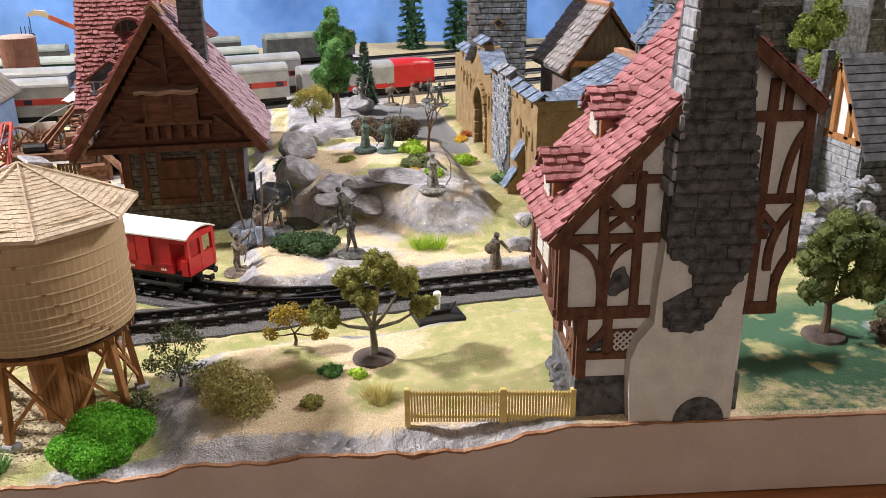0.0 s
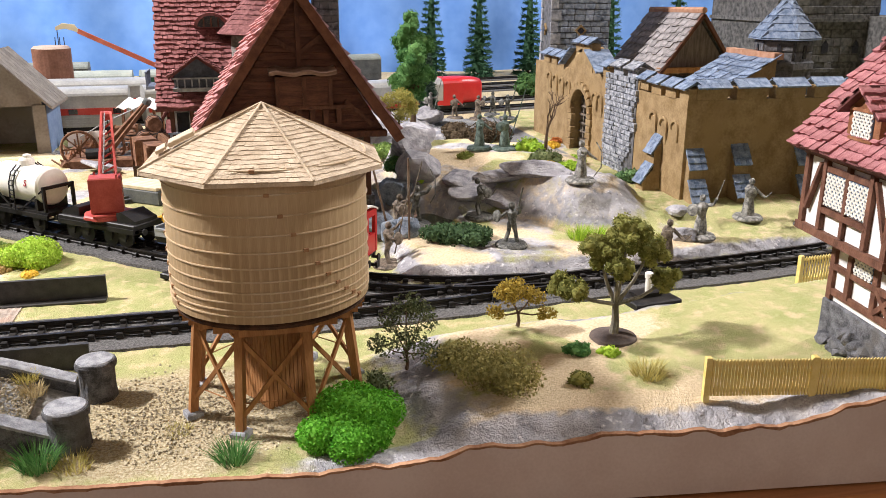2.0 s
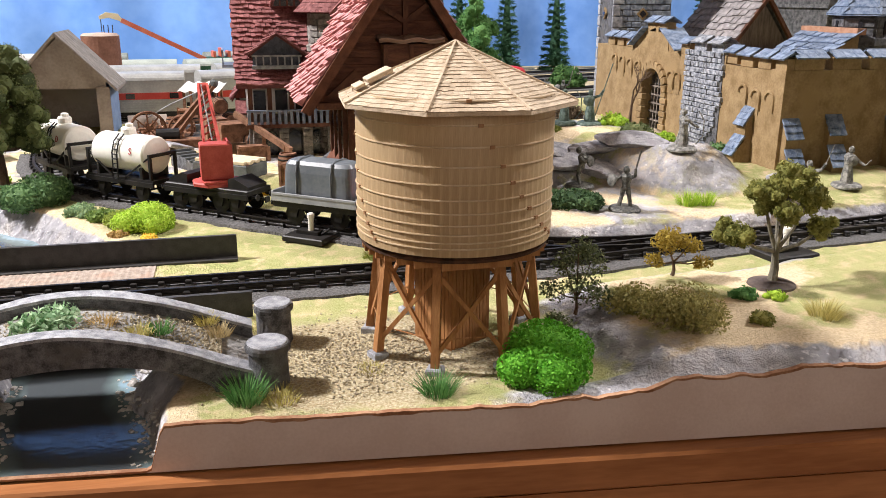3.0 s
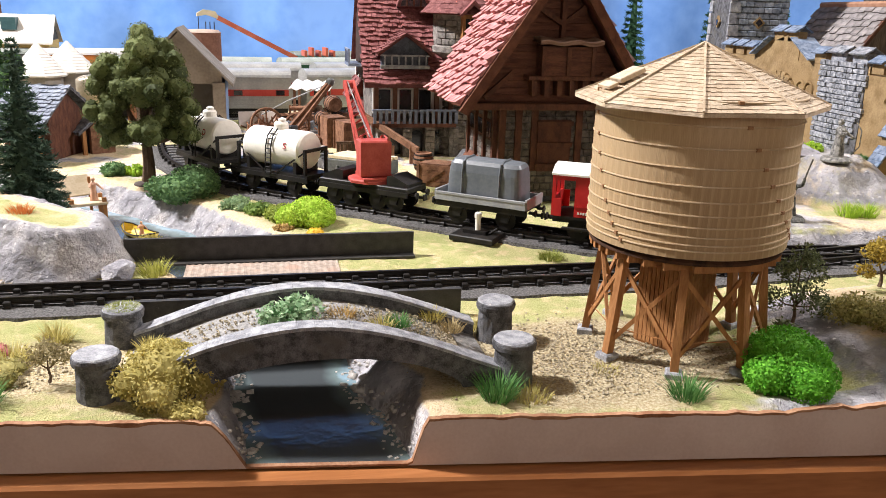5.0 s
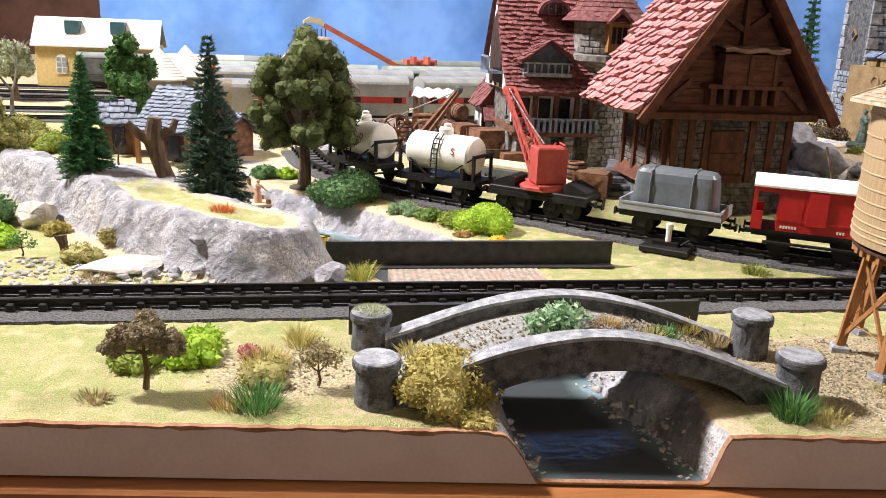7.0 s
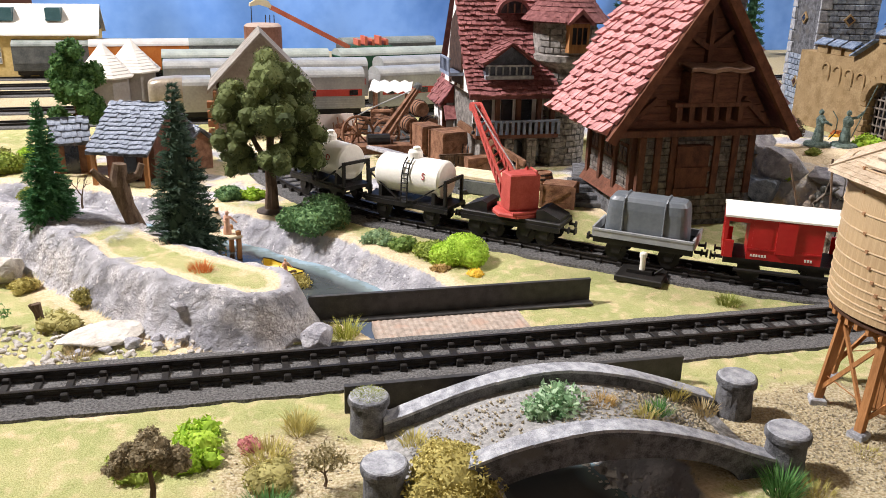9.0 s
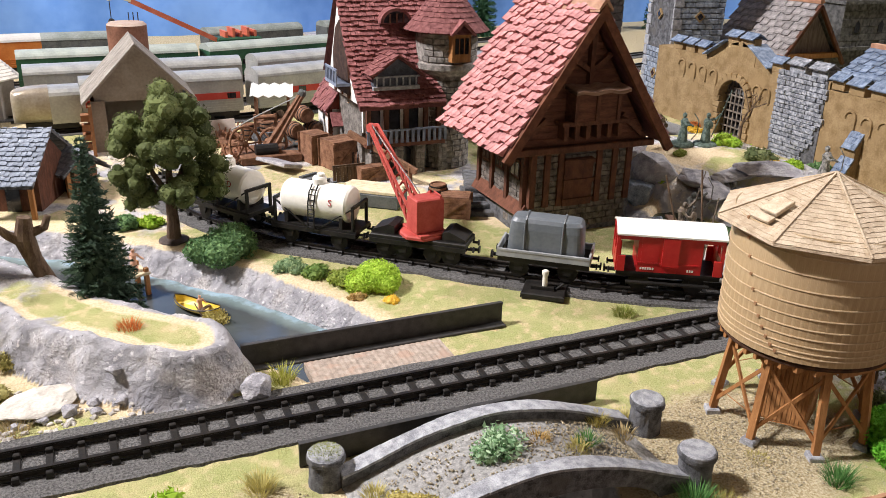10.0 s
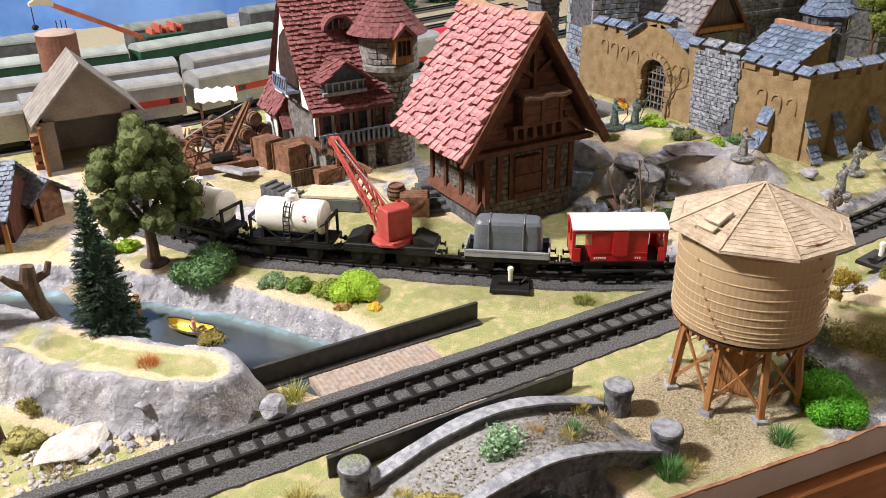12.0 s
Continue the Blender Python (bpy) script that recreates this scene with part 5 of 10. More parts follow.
    part("hoist_canopy", cp, mat("weathered_plank", (0.16, 0.085, 0.055), (0.30, 0.185, 0.135), 160, 0.8, 0.5, stretch=(0.3, 2, 2)), t, "weathered plank canopy")
    for s in (-1, 1):
        part("brace", Mesh().bar((s * 0.048, 0.010, 0.071), (s * 0.030, 0.010, 0.087), 0.003), TIMBER, t)
        part("brace", Mesh().bar((s * 0.001 + 0.0015, 0.010, 0.118), (s * 0.016, 0.010, 0.140 - 0.012), 0.003), TIMBER, t)
    part("king_post", Mesh().box(0.0, 0.003, 0.008, 0.0125, 0.107, 0.150), TIMBER, t)
    # roof
    rf = 0.105
    for s in (-1, 1):
        a, b = Vector((s * ex, 0, ez)), Vector((0, 0, H))
        d = (b - a).normalized()
        nn = Vector((-d.z * s, 0, d.x * s)) * (1 if s == 1 else 1)
        nn = Vector((s * abs(d.z), 0, abs(d.x)))
        poly = [(a.x, a.z), (b.x, b.z), (b.x - nn.x * 0.003, b.z - nn.z * 0.003), (a.x - nn.x * 0.003, a.z - nn.z * 0.003)]
        sl = part("roof_slope", Mesh().prism(poly, 0.0, rf), ROOF_UNDER, t)
        L = (b - a).length
        if s == -1:
            tiled(sl, (a.x, rf, a.z + 0.0003), (0, -1, 0), d, 15, 17, rf / 15, L / 17, BARN_TILE, 21, th=0.0033, jag=0.30)
        else:
            # right slope: the purplish light on its tiles is put into a paler colour
            tiled(sl, (a.x, 0, a.z + 0.0003), (0, 1, 0), d, 15, 17, rf / 15, L / 17, mat("lit_purple_red_tile", (0.32, 0.19, 0.22), (0.60, 0.44, 0.49), 220, 0.8, 0.6, vary=0.15), 22, th=0.0019, limit=0)
        bb = Mesh().prism([(a.x * 1.02, a.z - 0.0030), (b.x, b.z + 0.0015), (b.x, b.z - 0.0085), (a.x * 1.0 - s * 0.004, a.z - 0.0060)], -0.0035, 0.0005)
        part("barge_board", bb, mat("red_brown_board", (0.10, 0.036, 0.02), (0.18, 0.07, 0.04), 200, 0.75, 0.6), t)
    rp = [(0, -0.004, H + 0.0035), (0, 0.012, H + 0.0015), (0, 0.040, H - 0.0010), (0, 0.070, H + 0.0005), (0, 0.095, H + 0.004), (0, 0.110, H + 0.0075)]
    rc = Mesh()
    for i, (_, y, z) in enumerate(rp):
        rc.v += [(-0.0052, y, z - 0.0064), (-0.0052, y, z - 0.0046), (-0.0008, y, z + 0.0016), (0.0008, y, z + 0.0016), (0.0052, y, z - 0.0046), (0.0052, y, z - 0.0064), (0, y, z - 0.0012)]
        if i:
            a, b = 7 * i - 7, 7 * i
            rc.f += [(a + k, b + k, b + (k + 1) % 7, a + (k + 1) % 7) for k in range(7)]
    rc.f += [(6, 5, 4, 3, 2, 1, 0), tuple(7 * len(rp) - 7 + k for k in range(7))]
    part("ridge_board", rc, mat("pale_ridge", (0.30, 0.16, 0.10), (0.46, 0.28, 0.19), 200, 0.8, 0.5), t)
    ch = part("chimney", Mesh().box(0.013, 0.029, 0.020, 0.036, 0.110, 0.166), STONE_D, t)
    stones(ch, rng, 0.013, 0.029, 0.124, 0.166, 0.020, I, STONE_D, row=0.004)
    part("chimney_cap", Mesh().box(0.0115, 0.0305, 0.0185, 0.0375, 0.166, 0.1695, bevel=0.0005), STONE_D, ch)


barn()

# ---- castle ----


def castle():
    t = thing("toy_castle", "sandstone toy castle with slate-capped battlements and a gate", "castle", 0, 0, 0)
    x0, x1, zb = 0.155, 0.172, 0.008
    rng = random.Random(6)
    # gate wall, facing the river side, pierced by an arch
    gy0, gy1, gz = 0.736, 0.776, 0.076
    for a, b, top in ((0.5775, 0.648, 0.086), (0.648, 0.705, 0.092), (0.705, gy0, 0.090), (gy1, 0.876, 0.090)):
        part("gate_wall", Mesh().box(x0, x1, a, b, zb, top), SAND_ST, t)
    arch = [(gy0, 0.056)] + [((gy0 + gy1) / 2 - 0.020 * math.cos(math.pi * k / 12), 0.056 + 0.020 * math.sin(math.pi * k / 12)) for k in range(1, 12)] + [(gy1, 0.056)]
    poly = [(-gy1, 0.104), (-(gy0 + gy1) / 2, 0.110), (-gy0, 0.102)] + [(-y, z) for y, z in arch]
    part("gate_wall", Mesh().prism(poly, -x1, -x0, pose(0, 0, 0, 0, 0, 0) @ Matrix(((0, -1, 0, 0), (-1, 0, 0, 0), (0, 0, 1, 0), (0, 0, 0, 1)))), SAND_ST, t)
    for k in range(11):
        a = math.pi * (k + 0.5) / 11
        c = Vector((x0 - 0.0008, (gy0 + gy1) / 2 - 0.0215 * math.cos(a), 0.056 + 0.0215 * math.sin(a)))
        part("voussoir", Mesh().box(-0.0024, 0.0015, -0.0028, 0.0028, -0.0034, 0.0034, Matrix.Translation(c) @ Matrix.Rotation(-(a - math.pi / 2), 4, "X"), bevel=0.0005), SAND_ST, t)
    for y in (gy0 - 0.001, gy1 + 0.001):
        for k in range(7):
            part("jamb_stone", Mesh().box(x0 - 0.0022, x0 + 0.002, y - 0.0036 - 0.0012 * (k % 2), y + 0.0036 + 0.0012 * (k % 2), 0.018 + k * 0.0056, 0.0232 + k * 0.0056, bevel=0.0005), SAND_ST, t)
    IRONW = mat("drybrushed_brown_grille", (0.09, 0.07, 0.055), (0.26, 0.22, 0.18), 300, 0.75, 0.6)
    pc = part("portcullis", Mesh().box(x0 + 0.0086, x0 + 0.0094, gy0, gy1, 0.060, 0.074), STONE_D, t)
    for k in range(7):
        part("bar", Mesh().box(x0 + 0.0075, x0 + 0.0091, gy0 + 0.003 + k * 0.0055, gy0 + 0.0044 + k * 0.0055, 0.015, 0.074), IRONW, pc)
        part("bar", Mesh().box(x0 + 0.0069, x0 + 0.0081, gy0, gy1, 0.020 + k * 0.0075, 0.0214 + k * 0.0075), IRONW, pc)
    part("gate_back", Mesh().box(x0 + 0.012, x0 + 0.0125, gy0, gy1, zb, 0.076), GLASS_D, t)
    # bared stone stretch
    sp = part("bared_stone", Mesh().box(x0 - 0.0006, x0 + 0.001, 0.650, 0.703, 0.012, 0.092), STONE_D, t, "bared grey stone stretch")
    face = Matrix(((0, 1, 0, x0), (-1, 0, 0, 0), (0, 0, 1, 0), (0, 0, 0, 1)))
    z = 0.014
    while z < 0.091:
        h = rng.uniform(0.003, 0.0048)
        pinch = 0.012 * sm(0.055, 0.02, z) + 0.003 * math.sin(z * 300)
        y = 0.650 + pinch
        while y < 0.703 - pinch * 0.4:
            w = rng.uniform(0.0035, 0.0085)
            b = min(y + w, 0.7035)
            part("wall_stone", Mesh().box(x0 - 0.0016 - rng.uniform(0, 0.0012), x0 + 0.0005, y + 0.0002, b - 0.0002, z + 0.0002, z + h - 0.0002, bevel=0.0005), GREY_ST, sp)
            y += w
        z += h
    # blind arches
    for y, z in ((0.590, 0.066), (0.606, 0.066), (0.622, 0.068), (0.716, 0.069), (0.727, 0.069), (0.787, 0.073), (0.803, 0.074), (0.819, 0.075), (0.835, 0.076), (0.663, 0.070), (0.678, 0.071), (0.693, 0.072)):
        pts = [(x0 - 0.0008, y - 0.0050 * math.cos(math.pi * k / 10), z + 0.0055 * math.sin(math.pi * k / 10)) for k in range(11)]
        m = SAND_ST if not 0.65 < y < 0.70 else GREY_ST
        part("blind_arch", Mesh().tube([(x0 - 0.0008, y - 0.0050, z - 0.008)] + pts, 0.0011, 6), m, t)
        part("arch_recess", Mesh().box(x0 - 0.0004, x0 + 0.0003, y - 0.004, y + 0.004, z - 0.0125, z + 0.003), m, t)
    # front wall
    F0, F1, yf = 0.1545, 0.42, 0.5755
    part("front_wall", Mesh().box(F0, F1, yf, yf + 0.016, zb, 0.087), SAND_ST, t)
    def buttress(m, bz):
        """A two-stage buttress against a wall, each stage with a steep slate cap."""
        bu = part("buttress", Mesh().prism([(-0.0125, zb), (0, zb), (0, bz + 0.002), (-0.0055, bz - 0.006), (-0.0055, bz - 0.019), (-0.0125, bz - 0.027)], -0.0055, 0.0055, m), SAND_ST, t)
        for (xa, za), (xb, zc) in (((-0.0078, bz - 0.0085), (0.0004, bz + 0.0035)), ((-0.0148, bz - 0.0295), (-0.0062, bz - 0.0170))):
            d = Vector((xb - xa, 0, zc - za))
            lean = -math.degrees(math.atan2(d.z, d.x))
            for r in range(3):
                for k in range(3):
                    part("slate", Mesh().box(0, d.length / 3 * 1.25, -0.0066 + k * 0.0044 + 0.0001, -0.0022 + k * 0.0044 - 0.0001, rng.uniform(0, 0.0003), 0.0013, m @ pose(xa + d.x * r / 3, 0, za + d.z * r / 3 + 0.0004 * r, 0, lean, 0) @ pose(0, 0, 0, 0, 4, 0)), SLATE, bu)

    for x, bz in ((0.1625, 0.050), (0.196, 0.052), (0.245, 0.050), (0.300, 0.050)):
        buttress(pose(x, yf, 0, 0, 0, 90), bz)
    buttress(pose(x0, 0.612, 0), 0.054)

    # merlons with slate caps
    def merlon(cx, cy, z, w, along_x, material=SAND_ST, h=0.0085):
        m = part("merlon", Mesh().box(-w / 2, w / 2, 0, 0.008, 0, h, pose(cx, cy, z, 0, 0, 0 if along_x else -90), bevel=0.0004), material, t)
        for s in (0, 1):
            for r in range(2):
                f = pose(cx, cy, z + h, 0, 0, 0 if along_x else -90) @ (pose(0, -0.0035 + r * 0.0042, -0.0010 + r * 0.0024, 30, 0, 0) if s == 0 else pose(0, 0.0125 - r * 0.0042, -0.0010 + r * 0.0024, -30, 0, 0) @ Matrix.Translation((0, -0.0055, 0)))
                n = 3
                for k in range(n):
                    a = -w / 2 - 0.0012 + (w + 0.0024) * k / n
                    part("slate", Mesh().box(a + 0.0001, a + (w + 0.0024) / n - 0.0001, 0, 0.0055, rng.uniform(0, 0.0004), 0.0013, f), SLATE if material is SAND_ST else GREY_ST, m)

    for k, (y, z, w) in enumerate(((0.582, 0.086, 0.012), (0.6005, 0.086, 0.0145), (0.6215, 0.086, 0.0145), (0.640, 0.087, 0.0125), (0.6605, 0.092, 0.0165), (0.685, 0.092, 0.0175), (0.7075, 0.090, 0.0135), (0.8075, 0.090, 0.0135), (0.826, 0.090, 0.0135), (0.8455, 0.090, 0.0145))):
        merlon(x0, y, z, w, False, GREY_ST if 0.65 < y < 0.70 else SAND_ST)
    for y, z in ((0.747, 0.105), (0.767, 0.105)):
        merlon(x0, y, z, 0.0145, False)
    for s, (ya, za), (yb_, zb_) in ((1, (0.715, 0.092), (0.742, 0.108)), (-1, (0.800, 0.092), (0.774, 0.108))):
        for k in range(4):
            f = (k + 0.5) / 4
            part("slate", Mesh().box(-0.006, 0.016, -0.0042, 0.0042, 0, 0.0013, pose(x0, ya + (yb_ - ya) * f, za + (zb_ - za) * f, -s * -31 if s == 1 else -31, 0, 0)), SLATE, t)
        part("gate_wall", Mesh().prism([(-ya, 0.088), (-yb_, 0.088), (-yb_, zb_), (-ya, za)][:: (1 if s == 1 else -1)], -x1 + 0.0007, -x0 - 0.0007, Matrix(((0, -1, 0, 0), (-1, 0, 0, 0), (0, 0, 1, 0), (0, 0, 0, 1)))), SAND_ST, t)
    for k in range(9):
        merlon(0.172 + k * 0.0295, yf, 0.087, 0.0225, True)
    # square stone tower
    ts = 0.0575
    tt = pose(0.204, 0.900, 0, 0, 0, -11) @ pose(-ts / 2, -ts / 2, 0)
    tw = part("stone_tower", Mesh().box(0, ts, 0, ts, 0, 0.230, tt), STONE_D, t, "tall grey brick-built tower")
    made = 0
    for fc, (m, w0) in enumerate(((tt, ts), (tt @ pose(0, ts, 0, 0, 0, -90), ts))):
        z, r = 0.004, 0
        while z < 0.19:
            x = -0.004 * (r % 2)
            while x < w0:
                w = rng.uniform(0.008, 0.012)
                a, b = max(x, 0), min(x + w, w0)
                if b - a > 0.002 and made < 300:
                    part("brick", Mesh().box(a + 0.0003, b - 0.0003, -0.0012 - rng.uniform(0, 0.0006), 0.0005, z + 0.0003, z + 0.0052, m, bevel=0.0005), mat("blue_grey_brick", (0.13, 0.16, 0.21), (0.36, 0.40, 0.46), 260, 0.85, 0.7, vary=0.25), tw)
                    made += 1
                x += w
            z += 0.0056
            r += 1
        for k in range(17):
            part("quoin", Mesh().box(-0.0012, 0.006 + 0.003 * (k % 2), -0.0020, 0.0006, 0.004 + k * 0.0112, 0.0145 + k * 0.0112, m, bevel=0.0006), STONE_L, tw)
        for z in (0.055, 0.118, 0.165):
            dm = m @ pose(w0 * 0.5, -0.0012, z, 0, 45, 0)
            wi = part("diamond_window", Mesh().box(-0.0042, 0.0042, -0.0014, 0.0004, -0.0042, 0.0042, dm), SAND_ST, tw)
            part("opening", Mesh().box(-0.0026, 0.0026, -0.0018, -0.0013, -0.0026, 0.0026, dm), GLASS_D, wi)
    for k in range(5):
        part("tower_merlon", Mesh().box(-0.002 + k * 0.0135, 0.006 + k * 0.0135, -0.003, 0.003, 0.230, 0.240, tt), STONE_D, tw)
    # hall in the court
    hx, hy0, hy1, hz, he = 0.290, 0.800, 0.905, 0.137, 0.085
    part("hall", Mesh().prism([(0.255, 0.0), (0.325, 0.0), (0.325, he), (hx, hz - 0.006), (0.255, he)], hy0 + 0.006, hy1), mat("brown_grey_boards", (0.11, 0.085, 0.075), (0.22, 0.17, 0.15), 160, 0.85, 0.5, stretch=(3, 1, 0.4)), t, "dark boarded hall")
    for s in (-1, 1):
        a, b = Vector((hx + s * 0.045, 0, he - 0.008)), Vector((hx, 0, hz))
        d = (b - a).normalized()
        sl = part("hall_roof", Mesh().prism([(a.x, a.z), (b.x, b.z), (b.x, b.z - 0.003), (a.x, a.z - 0.003)], hy0, hy1), STONE_D, t)
        tiled(sl, (a.x, hy1 if s == -1 else hy0, a.z), (0, -1 if s == -1 else 1, 0), d, 10, 9, 0.0105, (b - a).length / 9, mat("grey_brown_slate", (0.17, 0.155, 0.155), (0.36, 0.33, 0.32), 260, 0.8, 0.6, vary=0.15), 31 + s, th=0.0014, limit=100 if s == -1 else 0, name="slate")
        part("barge_board", Mesh().bar((a.x, hy0 - 0.001, a.z - 0.002), (b.x, hy0 - 0.001, b.z - 0.002), 0.004, 0.003), TIMBER, t)
    part("hall_ridge", Mesh().tube([(hx, hy0 - 0.002, hz + 0.002), (hx, hy1, hz)], 0.003, 6), mat("clay_ridge", (0.34, 0.17, 0.10), (0.46, 0.26, 0.17), 200, 0.8, 0.5), t)
    part("hall_beam", Mesh().box(0.250, 0.330, hy0 - 0.001, hy0 + 0.006, he - 0.003, he + 0.002), LEGWOOD, t)
    part("hall_window", Mesh().box(0.266, 0.314, hy0 + 0.004, hy0 + 0.0062, he - 0.030, he - 0.006), GLASS_D, t)
    # lean-to slate roof and stone turret
    lr = part("lean_to", Mesh().prism([(0.2, 0.0), (0.262, 0.0), (0.262, 0.108), (0.2, 0.072)], 0.640, 0.700), SAND_ST, t)
    tiled(lr, (0.198, 0.702, 0.0725), (0, -1, 0), (0.062, 0, 0.036), 8, 8, 0.008, 0.0091, SLATE, 40, th=0.0012, limit=80, name="slate")
    part("lean_to_ridge", Mesh().box(0.258, 0.266, 0.638, 0.704, 0.107, 0.112), mat("clay_ridge", (0.34, 0.17, 0.1), (0.46, 0.26, 0.17)), t)
    tm = Matrix.Translation((0.282, 0.663, 0))
    tu = part("turret", Mesh().lathe([(0.022, 0.0), (0.022, 0.098), (0.0235, 0.099), (0.0235, 0.104), (0.021, 0.106), (0.021, 0.122)], 6, tm, 0.3), STONE_D, t, "six-sided stone turret")
    tr_ = part("turret_roof", Mesh().lathe([(0.027, 0.121), (0.016, 0.134), (0.006, 0.143), (0.001, 0.152)], 6, tm, 0.3), SLATE, tu)
    for k in range(6):
        a = 0.3 + math.pi / 6 + k * math.pi / 3
        for z in (0.108, 0.116):
            for q in (-0.005, 0.005):
                part("turret_stone", Mesh().box(-0.0046, 0.0046, -0.0008, 0.0008, -0.0036, 0.0036, tm @ Matrix.Rotation(a, 4, "Z") @ Matrix.Translation((0.0186, q, z)) @ Matrix.Rotation(math.pi / 2, 4, "Z"), bevel=0.0004), STONE_D, tu)
        part("slit_window", Mesh().box(-0.0015, 0.0015, -0.0013, 0.0, -0.005, 0.005, tm @ Matrix.Rotation(a, 4, "Z") @ Matrix.Translation((0.0190, 0, 0.112)) @ Matrix.Rotation(math.pi / 2, 4, "Z")), GLASS_D, tu)
        for r in range(5):
            f = r / 5
            rad, z = 0.0255 - 0.022 * f, 0.1215 + 0.0275 * f
            part("slate_course", Mesh().box(-rad * 0.53, rad * 0.53, 0, 0.007, 0, 0.0012, tm @ Matrix.Rotation(a, 4, "Z") @ Matrix.Translation((rad * 0.88, 0, z)) @ Matrix.Rotation(math.pi / 2, 4, "Z") @ Matrix.Rotation(0.85, 4, "X")), SLATE, tr_)


castle()


def keep(x, y, w, h, label):
    t = thing("ruined_keep", label, "ruin", x, y, 0)
    rng = random.Random(int(x * 100))
    km = mat("grey_brown_keep_stone", (0.04, 0.04, 0.04), (0.15, 0.145, 0.14), 220, 0.85, 0.8, vary=0.2)
    part("wall", Mesh().box(-w / 2, w / 2, 0, w, 0, h), km, t)
    for z in (h * 0.35, h * 0.62):
        part("string_course", Mesh().box(-w / 2 - 0.003, w / 2 + 0.003, -0.004, w, z, z + 0.004), km, t)
    for z in (h * 0.2, h * 0.45, h * 0.75):
        for q in (-0.3, 0.0, 0.3):
            part("arched_window", Mesh().prism([(q * w - 0.004, z), (q * w + 0.004, z), (q * w + 0.004, z + 0.010), (q * w, z + 0.015), (q * w - 0.004, z + 0.010)], -0.0016, 0.001), GLASS_D, t)
    stones(t, rng, -w / 2, w / 2, 0.0, h, 0.0, Matrix.Identity(4), km, size=(0.008, 0.016), row=0.008, limit=200)
    for k in range(5):
        part("merlon", Mesh().box(-w / 2 + k * w / 4.6, -w / 2 + k * w / 4.6 + 0.012, -0.002, 0.006, h, h + 0.010), km, t)


keep(0.50, 0.90, 0.13, 0.20, "ruined grey stone keep with arched windows")
keep(0.63, 0.78, 0.16, 0.13, "low grey stone keep with battlements")

# ---- manor with turret ----


